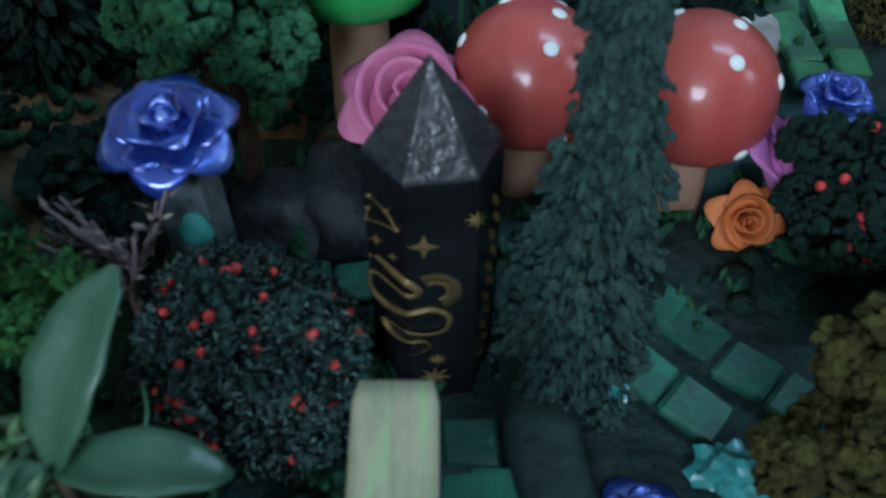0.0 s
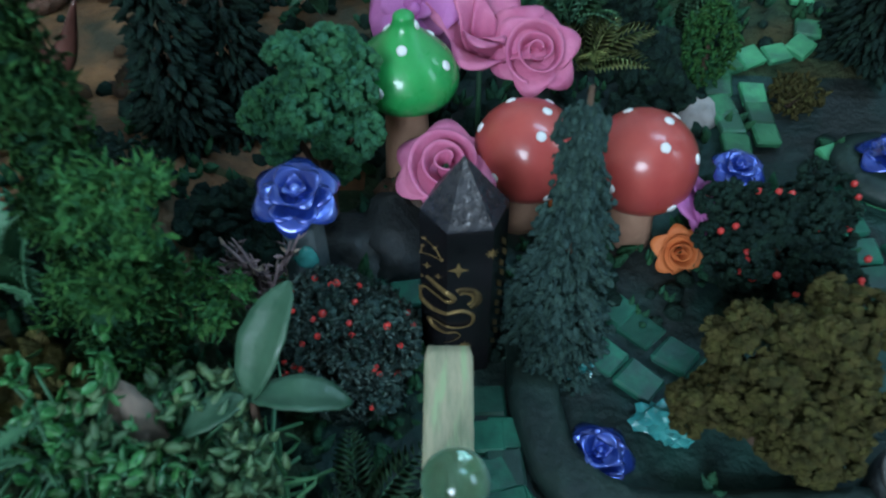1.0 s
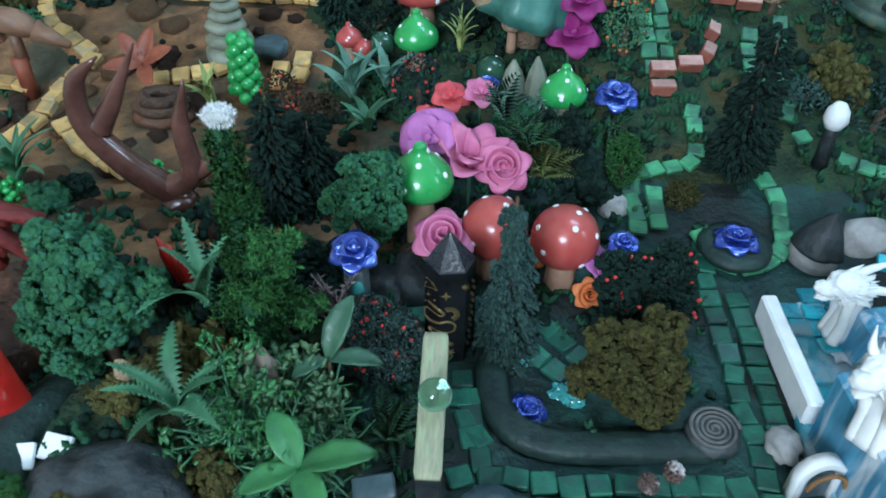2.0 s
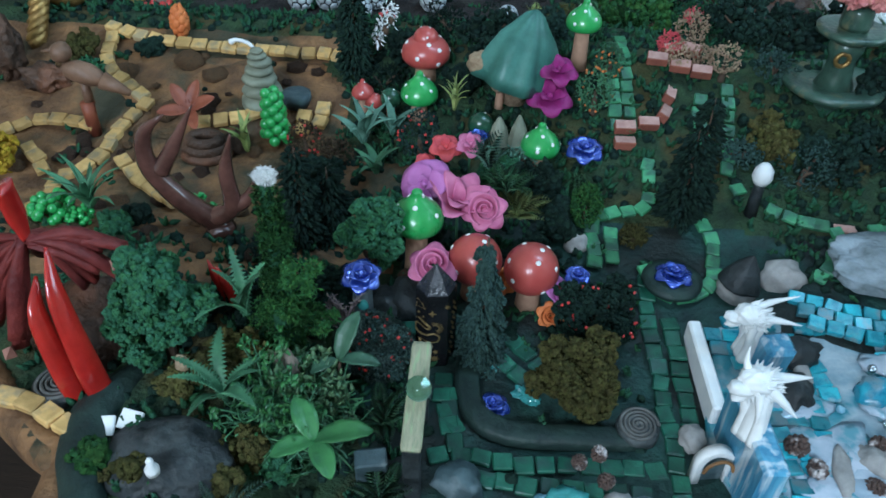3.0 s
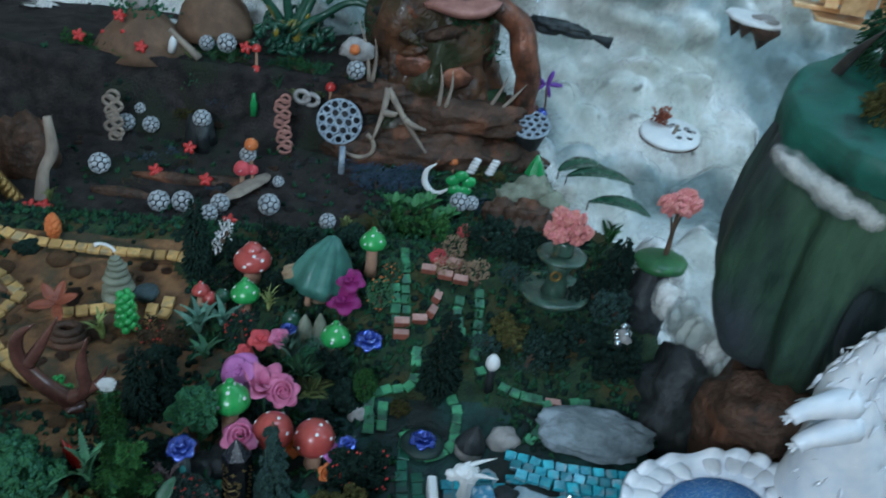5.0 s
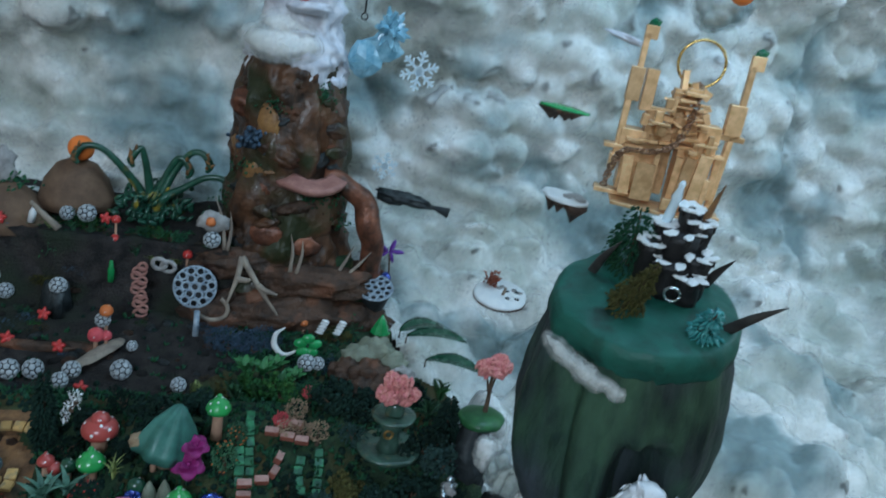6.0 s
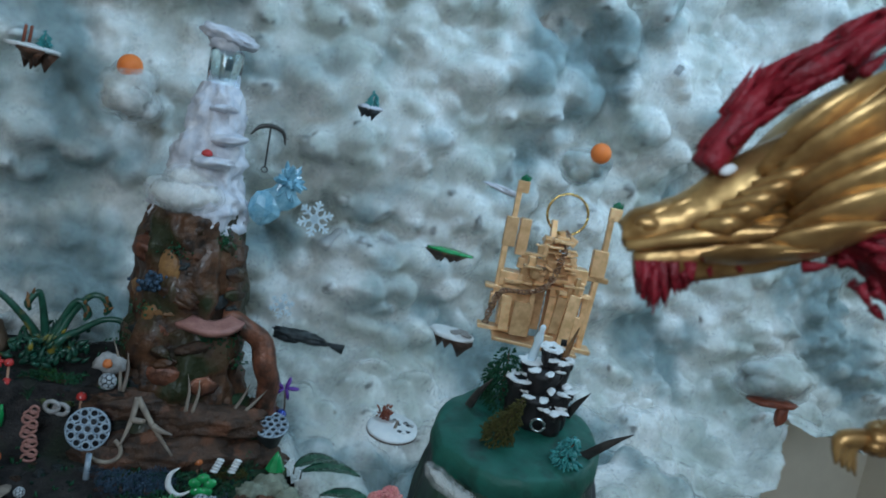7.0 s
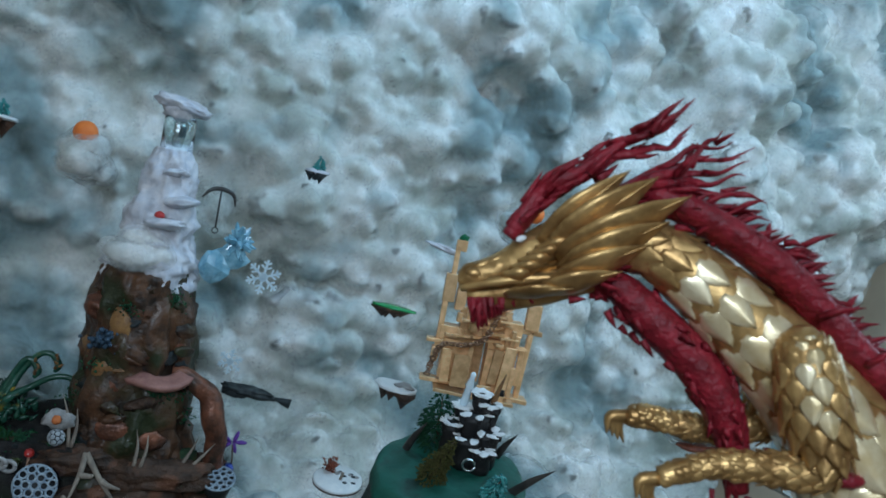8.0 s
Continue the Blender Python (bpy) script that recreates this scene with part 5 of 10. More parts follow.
# ---- the gold and red dragon figurine, one mesh in three paints ----
def dragon_geo():
    gs, mats = [], []

    def add(g, m):
        gs.append(g)
        mats.extend([m] * len(g[1]))

    r = rng(21)
    # local axes: x along the picture to the body, y away, z up; the snout is the origin
    neck = spline([(0.046, 0.0, 0.0235, 0.0085), (0.06, 0.0, 0.0235, 0.0095), (0.0758, 0, 0.0165, 0.0112), (0.0948, 0, 0.0045, 0.0135), (0.1141, 0, -0.0095, 0.016), (0.131, 0, -0.026, 0.018), (0.146, 0, -0.048, 0.02), (0.158, 0, -0.085, 0.022), (0.168, 0.0, -0.13, 0.022), (0.17, 0.0, -0.19, 0.014)], 60)
    add(tube(neck[:, :3], neck[:, 3], 18), 0)
    # scales in rows over the neck
    def plate(u, v):
        half = 0.66 * (min(1.0, (v + 0.12) / 0.4) ** 0.5 if v < 0.4 else max(0.0, (1 - v) / 0.6) ** 0.62)
        w = 2 * u - 1
        return w * half, 1.75 * v - 0.3, 0.24 * (1 - abs(w) ** 1.5) * (1 - 0.5 * v) + 0.34 * v - 0.14
    scale = sheet(plate, 9, 10, 0.08)
    for k in range(4, 57, 4):
        p, q = neck[k], neck[min(k + 1, 59)]
        t = Vector(q[:3] - p[:3]).normalized()
        side = t.cross(Vector((0, -1, 0))).normalized()
        n = 9
        for i in range(n):
            a = (i + 0.5 * ((k // 4) % 2)) / n * 2 * math.pi
            o = (math.cos(a) * Vector((0, -1, 0)) + math.sin(a) * side).normalized()
            w = t.cross(o).normalized()
            m = Matrix((w, t, o)).transposed().to_4x4()
            s = p[3] * 0.66
            m.translation = Vector(p[:3]) + o * p[3] * 0.95
            # All but the underside takes the paler gold, as if lit.
            add(moved((scale[0] * s, scale[1]), m), 1 if k > 10 and math.sin(a) > -0.75 else 0)
    # skull: one long tapering form with a few swellings
    sk = spline([(0.0, 0, 0.0012, 0.0032), (0.003, 0, 0.0024, 0.0052), (0.0085, 0, 0.0048, 0.0056), (0.0145, 0, 0.0085, 0.006), (0.021, 0, 0.0135, 0.0075), (0.029, 0, 0.0185, 0.0092), (0.038, 0, 0.0225, 0.0108), (0.048, 0, 0.0245, 0.0105), (0.056, 0, 0.024, 0.009)], 44)
    v, f = tube(sk[:, :3], sk[:, 3], 22, 0.95)
    v = v * np.array([(1 + 0.0, 1, 1)]) + np.array([noise.noise(Vector(p) * 420) for p in v])[:, None] * 0.0007
    add((v, f), 0)
    for k, (x, z, s0) in enumerate(((0.006, 0.0085, 0.0022), (0.0105, 0.0112, 0.002), (0.0148, 0.0145, 0.0022), (0.019, 0.0192, 0.0026))):
        for sgn in (-1, 1):
            add(at(lump(s0, 2, 0.15, 2, k, (1.9, 0.8, 0.7)), x, 0.0028 * sgn, z - 0.001, 0, -34, 0), 0)
    # long lower jaw and lip line
    add(tube(spline([(0.0035, 0, -0.0036), (0.015, 0, -0.0008), (0.028, 0, 0.0048), (0.042, 0, 0.0115)], 16), (0.0034, 0.0056, 0.0066, 0.0062), 14), 0)
    for sgn in (-1, 1):
        add(tube(spline([(0.001, 0.004 * sgn, -0.001), (0.012, 0.0072 * sgn, 0.0035), (0.022, 0.008 * sgn, 0.0065), (0.034, 0.009 * sgn, 0.0095)], 16), (0.0013, 0.0017, 0.0019, 0.0012), 7), 0)
        # nostril bump, brow and cheek ridges swept back
        add(at(lump(0.0024, 2, 0.1, 2, 4, (1.3, 0.6, 0.8)), 0.0045, 0.0044 * sgn, 0.0046), 0)
        for j in range(9):
            x0, z0 = 0.014 + 0.0022 * j, 0.010 - 0.0004 * j + 0.0014 * j
            z0 = 0.006 + 0.0026 * j
            l = 0.01 + 0.0008 * j
            up = 0.35 + 0.04 * j
            add(tube(spline([(x0, (0.007 + 0.0003 * j) * sgn, z0), (x0 + l * 0.5, (0.0105 + 0.0002 * j) * sgn, z0 + l * 0.5 * up), (x0 + l, (0.0092) * sgn, z0 + l * up * 0.9)], 9), (0.0018, 0.0032, 0.0005), 8, 0.6), 0)
        # broad overlapping crest plates with a ridge and a drawn-out tip
        for j, (x0, z0, x1, z1, w) in enumerate(((0.024, 0.019, 0.046, 0.046, 0.0052), (0.028, 0.018, 0.055, 0.0455, 0.0068), (0.03, 0.015, 0.066, 0.0415, 0.008), (0.032, 0.011, 0.061, 0.0325, 0.0076), (0.03, 0.0065, 0.057, 0.0245, 0.0066), (0.026, 0.003, 0.05, 0.0145, 0.0058), (0.016, 0.0, 0.036, 0.0062, 0.0042))):
            line = spline([(x0, 0.0085 * sgn, z0), (x0 * 0.55 + x1 * 0.45, (0.0145 - 0.0006 * abs(j - 2)) * sgn, z0 * 0.55 + z1 * 0.45 + 0.0006), (x1, 0.0125 * sgn, z1)], 14)
            add(tube(line, (w * 0.6, w * 1.15, w * 1.25, w * 0.8, w * 0.05), 10, 0.28), 0)
            add(tube(line[1:] + np.array((0, 0.0022 * sgn, 0.0004)), (w * 0.06, w * 0.09, 0.0002), 6), 0)
        add(at(lump(0.0014, 2, 0.02, 1, 1, (1.3, 0.6, 0.8)), 0.0172, 0.0074 * sgn, 0.0188, 0, -30, 0), 3)
    # red mane: long flames up and back, fur along the back, beard, throat
    def flame(pts, r0, fur=10, seed=0):
        p = spline(pts, 18)
        p[:, 2] += r0 * 0.45 * np.sin(np.arange(18) * 0.95 + seed) * np.linspace(0, 1, 18)
        p[:, 1] += r0 * 0.4 * np.cos(np.arange(18) * 0.8 + seed)
        add(tube(spline(p, 40), (r0 * 0.8, r0, r0 * 0.8, r0 * 0.55, r0 * 0.36, r0 * 0.06), 9, 0.7), 2)
        q = rng(seed)
        for _ in range(fur):
            k = q.integers(1, 15)
            d = p[k + 2] - p[k]
            d = d / np.linalg.norm(d)
            o = p[k] + q.normal(0, r0 * 0.4, 3)
            e = o + d * r0 * 2.4 + q.normal(0, r0 * 0.4, 3)
            add(tube([o, (o + e) / 2 + q.normal(0, r0 * 0.1, 3), e], (r0 * 0.34, r0 * 0.26, 0.0001), 5), 2)

    for y in (-0.004, 0.004):
        flame([(0.0135, y, 0.0185), (0.021, y, 0.033), (0.031, y, 0.0435), (0.047, y, 0.0565), (0.063, y, 0.0725)], 0.0043, 60, 3)
    flame([(0.03, 0, 0.042), (0.043, 0, 0.0515), (0.055, 0, 0.0555), (0.064, 0, 0.061)], 0.0032, 6, 4)
    for k, (mx, mz, ex, ez) in enumerate(((0.066, 0.057, 0.079, 0.0625), (0.069, 0.054, 0.0868, 0.0612), (0.071, 0.0505, 0.0862, 0.0565), (0.073, 0.048, 0.0858, 0.0525), (0.078, 0.0455, 0.094, 0.046), (0.078, 0.041, 0.096, 0.041), (0.07, 0.058, 0.075, 0.066))):
        flame([(0.046, 0.004 * (-1) ** k, 0.04 - 0.002 * (k > 3)), (0.057, 0.005 * (-1) ** k, 0.0445 + 0.0012 * (3 - k)), (mx, 0.004, mz), (ex, 0.002, ez)], 0.003, 3, k + 9)
    ridge = spline([(0.055, 0, 0.0405), (0.07, 0, 0.0375), (0.09, 0, 0.03), (0.105, 0, 0.0215), (0.119, 0, 0.0105), (0.134, 0, -0.0015), (0.152, 0, -0.012), (0.17, 0, -0.03), (0.18, 0, -0.06)], 40)
    add(tube(ridge, (0.0075, 0.0095, 0.0105, 0.0105, 0.012, 0.015, 0.017), 10, 0.55), 2)
    for k in range(330):
        p = ridge[r.integers(0, 38)]
        o = p + r.normal(0, 1, 3) * (0.003, 0.004, 0.003)
        e = o + np.array((0.007, 0.0, 0.003)) * r.uniform(0.5, 1.5) + r.normal(0, 0.003, 3)
        add(tube([o, (o + e) / 2 + (0, 0, 0.0008), e], (0.0014, 0.0011, 0.0001), 4), 2)
    belly = spline([(0.036, 0, 0.0075), (0.05, 0, 0.0095), (0.0625, 0, 0.002), (0.081, 0, -0.0105), (0.0955, 0, -0.028), (0.104, 0, -0.05)], 34)
    add(tube(belly, (0.003, 0.0062, 0.0085, 0.009, 0.008, 0.004), 10, 0.8), 2)
    for k in range(300):
        i = r.integers(2, 33)
        o = belly[i] + r.normal(0, 1, 3) * (0.0035, 0.004, 0.0035)
        d = belly[min(i + 1, 33)] - belly[i - 1]
        e = o + d / np.linalg.norm(d) * 0.006 + r.normal(0, 0.0011, 3) - (0.001, 0, 0.0006)
        add(tube([o, (o + e) / 2, e], (0.0014, 0.0011, 0.0001), 4), 2)
    for k in range(150):
        u = k / 150
        o = np.array((0.0045 + 0.021 * u, r.normal(0, 0.0024), -0.0035 + 0.0045 * u))
        e = o + (0.002 + r.normal(0, 0.0006), r.normal(0, 0.0008), -0.001 - 0.0095 * max(0.0, 1 - abs(u - 0.15) / 0.85) ** 1.7 + r.normal(0, 0.0005))
        add(tube([o, (o + e) / 2, e], (0.0014, 0.001, 0.0001), 5), 2)
    # fore legs with claws
    for y, leg in ((-0.017, [(0.106, 0.009, 0.003), (0.108, 0.002, 0.009), (0.115, -0.016, 0.0105), (0.121, -0.033, 0.0065), (0.106, -0.036, 0.0052), (0.0905, -0.038, 0.0042), (0.08, -0.042, 0.0036), (0.0735, -0.046, 0.0036)]), (0.012, [(0.11, -0.002, 0.003), (0.112, -0.012, 0.01), (0.113, -0.026, 0.007), (0.0991, -0.033, 0.005), (0.0866, -0.0345, 0.0042), (0.074, -0.034, 0.0034), (0.066, -0.035, 0.0034)])):
        p = spline([(x, y, z, q) for x, z, q in leg], 30)
        add(tube(p[:, :3], p[:, 3], 14), 0)
        for k in range(2, 24, 1):
            a0, b0 = p[k], p[k + 1]
            t = Vector(b0[:3] - a0[:3]).normalized()
            side = t.cross(Vector((0, -1, 0))).normalized()
            for i in range(8):
                a = (i + 0.5 * (k % 2)) / 8 * 2 * math.pi
                o = (math.cos(a) * Vector((0, -1, 0)) + math.sin(a) * side).normalized()
                m = Matrix((t.cross(o).normalized(), t, o)).transposed().to_4x4()
                m.translation = Vector(a0[:3]) + o * a0[3] * 0.98
                add(moved((scale[0] * a0[3] * 0.48, scale[1]), m), 1 if k < 9 and i % 3 == 0 else 0)
        for k in range(120):
            i = r.integers(10, 29)
            a = r.uniform(0, 6.28)
            o = p[i, :3] + np.array((0.3 * math.cos(a), math.sin(a) * 0.8, math.cos(a))) * p[i, 3] * 0.9
            add((lump(0.0021, 1, 0.1, 1, 1)[0] * (1.2, 0.8, 0.9) + o, ico(1)[1]), 1 if i < 12 else 0)
        tip = p[-1, :3]
        for j in range(4):
            e = tip + np.array((-0.0065 + 0.0025 * j, -0.003 + 0.002 * j, -0.007 - 0.0012 * j))
            add(tube(spline([tip, (tip + e) / 2 + (-0.003, 0, 0.002), e], 8), (0.0023, 0.0021, 0.0003), 6), 0)
    add(at(lump(0.006, 2, 0.3, 2, 7, (1.3, 0.8, 0.5)), 0.126, -0.018, -0.034), 2)
    return join(gs), mats


g, idx = dragon_geo()
dragon = new("dragon_figurine", make_mesh("dragon_figurine", g, [DRAGONGOLD, DRAGONLIT, DRAGONRED, WHITE], True, idx))
dragon.matrix_world = Matrix.Translation((0.213, -0.486, 0.761)) @ Matrix(((0.9, 0.436, 0), (-0.436, 0.9, 0), (0, 0, 1))).to_4x4()
tagged(dragon, "gold scaled dragon figurine with a dark red mane and belly", "figurine")
solid("figurine_stand", lathe([(0.12, 0), (0.12, 0.012), (0.014, 0.02), (0.01, 0.6), (0.01, 1.31), (0.02, 1.33)], 28), SPIKE, pose(0.366, -0.56, -0.74), "slim dark floor stand carrying the dragon figurine", "stand")


# ---- kinds of small things ----
def leaf_geo(l, w, curl=0.3, fold=0.12, thick=0.0006, nu=7, nv=11, tip=1.0):
    """A leaf along +x, rising at first and curling down."""
    def fn(u, v):
        s = u * 2 - 1
        half = w * 0.5 * math.sin(math.pi * min(1, v ** 1.05 * 0.97 + 0.02)) ** 0.62
        return l * v, s * half, l * curl * (v - 1.25 * v * v) + fold * abs(s) * half * 2 + 0.0004 * math.sin(v * 40)
    return sheet(fn, nu, nv, thick)


LEAFLET = (np.array([(0, 0, 0), (0.45, 0.16, 0.06), (1, 0, -0.05), (0.45, -0.16, 0.06), (0.45, 0, -0.03)]), [(0, 1, 4), (1, 2, 4), (2, 3, 4), (3, 0, 4), (0, 3, 2, 1)])


def frond_geo(l, w, n=13, curl=0.35):
    gs = [tube(spline([(0, 0, 0), (l * 0.5, 0, l * curl * 0.75), (l, 0, l * curl * 0.35)], 9), (l * 0.016, l * 0.01, l * 0.003), 5)]
    for k in range(n):
        t = 0.1 + 0.9 * k / n
        z = l * curl * (2.65 * t * (1 - t) + 0.35 * t)
        s = w * (math.sin(math.pi * (0.12 + 0.85 * t)) ** 0.8)
        for sgn in (1, -1):
            gs.append(at(LEAFLET, t * l, 0, z, 0, 4, sgn * 58, s))
    return join(gs)


def strap_geo(l, w, teeth=0, curl=0.3):
    """A single arching leaf, plain or with a toothed edge, folded along its rib."""
    n = max(14, 5 * teeth)
    def at_uv(u, v):
        edge = w * 0.5 * math.sin(math.pi * min(1, 0.1 + 0.9 * v)) ** 0.7
        if teeth:
            edge *= 0.34 + 0.66 * (1 - (v * teeth) % 1.0)
        s = 2 * u - 1
        return v * l, s * edge, l * curl * (2.2 * v * (1 - v) + 0.2 * v) + 0.25 * edge * abs(s)
    return sheet(at_uv, 5, n, 0.0006)


FRONDS = {}


def fern(name, m, n, l, w, mat, label, seed=1, tilt=35, group="ferns", leaflets=13):
    t = thing(name, m, label, "fern", group)
    key = (round(l, 4), round(w, 4), leaflets, mat.name)
    if key not in FRONDS:
        FRONDS[key] = make_mesh("frond", frond_geo(l, w, leaflets) if leaflets > 0 else strap_geo(l, w, -leaflets), mat)
    r = rng(seed)
    for k in range(n):
        ob = part("frond", FRONDS[key], mat, t)
        s = r.uniform(0.75, 1.1)
        ob.matrix_basis = pose(0, 0, 0, r.uniform(-15, 15), -r.uniform(tilt - 18, tilt + 18), 360 * k / n + r.uniform(-18, 18)) @ Matrix.Diagonal((s, s, s, 1))
    return t


def leafy(name, m, leaves, mat, label, stem=0.02, category="plant", group="leafy plants"):
    """A plastic plant: leaves are (length, width, turn, rise)."""
    t = thing(name, m, label, category, group)
    part("stem", tube([(0, 0, -0.01), (0.0004, 0, stem)], (0.0014, 0.001), 6), TWIG, t)
    for l, w, rz, up in leaves:
        part("leaf", at(leaf_geo(l, w), 0, 0, stem, 0, -up, rz), mat, t)
    return t


def petal_geo(w, h, cup, roll, thick=0.0008):
    """A cupped petal that stands on the origin, its inner side to -y."""
    def fn(u, v):
        s = u * 2 - 1
        half = w * 0.5 * math.sin(math.pi * (0.14 + 0.72 * v)) ** 0.6
        return s * half, cup * h * (v * v * 0.6) + cup * h * 0.45 * (1 - s * s) * v + roll * h * max(0, v - 0.7) ** 2 * 4, h * v * (1 - 0.16 * s * s * v)
    return sheet(fn, 9, 8, thick)


def rose(name, m, r, mat, label, group, layers=((3, 0.32, 0.95, 12), (4, 0.5, 1.0, 26), (5, 0.72, 1.0, 44), (6, 0.95, 1.0, 62)), metal=False):
    t = thing(name, m, label, "rose", group)
    for k, (n, size, hh, lean) in enumerate(layers):
        me = make_mesh("petal", petal_geo(r * size * (1.5 if not metal else 1.35), r * (0.55 + 0.5 * size) * hh, 0.42, 0.5, r * (0.035 if not metal else 0.09)), mat)
        for i in range(n):
            ob = part("petal", me, mat, t)
            a = 360 * i / n + 25 * k
            ob.matrix_basis = pose(0, 0, 0.0, 0, 0, a) @ pose(0, r * 0.1 * size, r * 0.12 * (3 - k), -lean)
    part("heart", at(lathe([(r * 0.1, 0), (r * 0.2, r * 0.25), (r * 0.17, r * 0.5), (r * 0.05, r * 0.62)], 12, 0.15), 0, 0, r * 0.1), mat, t)
    return t


def foam_rose(name, m, r, mat, label, seed=1):
    """A rose rolled from foam: a spiral band with a curled lip inside five broad petals."""
    t = thing(name, m, label, "rose", "foam roses")

    def band(u, v):
        a = 17.0 * v ** 0.8
        q = r * (0.08 + 0.66 * v) * (1 + 0.05 * math.sin(a * 2.3))
        lean = (u ** 2) * r * (0.06 + 0.2 * v)
        return (q + lean) * math.cos(a), (q + lean) * math.sin(a), r * (0.15 + 0.62 * u - 0.24 * v * (1 - 0.2 * u) + 0.05 * math.sin(a * 1.7 + seed) * u)

    part("spiral", sheet(band, 6, 130, r * 0.035), mat, t)
    me = make_mesh("petal", petal_geo(r * 1.35, r * 0.98, 0.5, 0.55, r * 0.04), mat)
    for k in range(6):
        part("petal", me, mat, t).matrix_basis = pose(0, 0, 0, 0, 0, 60 * k + 12 * seed) @ pose(0, r * 0.16, 0.0, -42 - 14 * (k % 2))
    return t


def mushroom(name, m, r, h, cap, stemmat, label, spots=0, pointed=0.0, seed=1, group="mushrooms", stem_r=0.45, spotmat=None, squat=1.0):
    t = thing(name, m, label, "mushroom", group)
    part("stem", lathe([(r * stem_r * 1.1, 0), (r * stem_r, h * 0.3), (r * stem_r * 0.9, h * 0.8), (r * stem_r * 0.85, h)], 18, 0.05), stemmat, t)
    if pointed:
        prof = [(r * 0.5, -r * 0.28), (r * 0.88, -r * 0.3), (r, -r * 0.05), (r * 0.97, r * 0.2), (r * 0.8, r * 0.5), (r * 0.5, r * 0.78), (r * 0.27, r * 1.0), (r * 0.2, r * 1.15), (r * 0.19, r * 1.25), (r * 0.08, r * 1.33)]
    else:
        prof = [(r * 0.4, -r * 0.55), (r * 0.75, -r * 0.62), (r * 0.96, -r * 0.35), (r, 0), (r * 0.92, r * 0.38), (r * 0.71, r * 0.69), (r * 0.4, r * 0.9), (r * 0.12, r * 0.98)]
    prof = [(a, b * squat) for a, b in prof]
    top = part("cap", at(lathe([(a, b) for a, b in spline(prof, 22)], 36), 0, 0, h + r * 0.3), cap, t)
    rr = rng(seed)
    me = make_mesh("spot", (ico(2)[0] * (r * 0.1, r * 0.1, r * 0.035), ico(2)[1]), spotmat or WHITE)
    curve = spline(prof, 22)
    for k in range(spots):
        a = k * 2.4 + rr.uniform(-0.3, 0.3)
        i = int(np.interp(k, (0, spots - 1), (19 if not pointed else 15, 6)))
        q, z = curve[i]
        d = curve[i + 1] - curve[i - 1]
        o = Vector((math.cos(a) * d[1], math.sin(a) * d[1], -d[0])).normalized()
        ob = part("spot", me, WHITE, top)
        ob.matrix_basis = Matrix.Translation((q * math.cos(a), q * math.sin(a), z + h + r * 0.3)) @ o.to_track_quat("Z", "Y").to_matrix().to_4x4()
    return t


def berries(t, pts, r, mat=BERRY):
    me = make_mesh("berry", (ico(2)[0] * r, ico(2)[1]), mat)
    for p in pts:
        ob = part("berry", me, mat, t)
        ob.location = p


def surface_points(lobes, n, seed, grow=1.02):
    p, d = foam_points(lobes, n * 3, seed, 0.999)
    lobes = np.asarray(lobes, float)
    ok = [i for i in range(len(p)) if d[i][2] > -0.15 and d[i][1] < 0.55 and all((((p[i] - l[:3]) / l[3:]) ** 2).sum() > 0.97 for l in lobes)]
    return p[ok[:n]]


# ---- the engraved obelisk ----
tower = thing("obelisk", on(-0.002, 0.121), "polished black stone point engraved with a golden snake and stars", "obelisk")
ANG = [radians(a) for a in (-112, -52, 8, 68, 128, 188)]


def ring6(r, z):
    return [(r * math.cos(a), r * math.sin(a), z) for a in ANG]


def prism(rows, tip=None):
    vs = [p for r, z in rows for p in ring6(r, z)]
    fs = [tuple(k * 6 + i for i in (i0, (i0 + 1) % 6)) + tuple((k + 1) * 6 + i for i in ((i0 + 1) % 6, i0)) for k in range(len(rows) - 1) for i0 in range(6)]
    fs.append(tuple(reversed(range(6))))
    if tip:
        vs.append(tip)
        b = (len(rows) - 1) * 6
        fs += [(b + i, b + (i + 1) % 6, len(vs) - 1) for i in range(6)]
    else:
        fs.append(tuple((len(rows) - 1) * 6 + i for i in range(6)))
    return np.array(vs), fs


part("shaft", prism([(0.0144, -0.002), (0.0146, 0.001), (0.0142, 0.066), (0.014, 0.0672)]), OBSIDIAN, tower, smooth=False)
part("point", prism([(0.014, 0.0672), (0.0138, 0.0678)], (-0.0004, -0.0006, 0.0872)), OBSTIP, tower, "matt grey six-sided tip", smooth=False)


def engraved(g):
    """Lays a flat drawing (x across the front of the shaft, y up, z its relief) on the sides that it covers."""
    out = []
    for x, y, z in np.asarray(g[0], float):
        best = None
        for a, b in zip(ANG, ANG[1:] + ANG[:1]):
            p, q = np.array((math.cos(a), math.sin(a))) * 0.01445, np.array((math.cos(b), math.sin(b))) * 0.01445
            if min(p[0], q[0]) - 1e-9 <= x <= max(p[0], q[0]) + 1e-9 and abs(q[0] - p[0]) > 1e-9:
                e = p + (q - p) * (x - p[0]) / (q[0] - p[0])
                if best is None or e[1] < best[0][1]:
                    best = e, (p + q) / np.linalg.norm(p + q)
        e, n = best if best else (np.array((math.copysign(0.0144, x), 0.0)), np.array((math.copysign(1, x), 0)))
        e = e + n * (z + 0.00005)
        out.append((e[0], e[1], y - 0.8 * (e[1] + 0.0134)))
    return np.array(out), g[1]


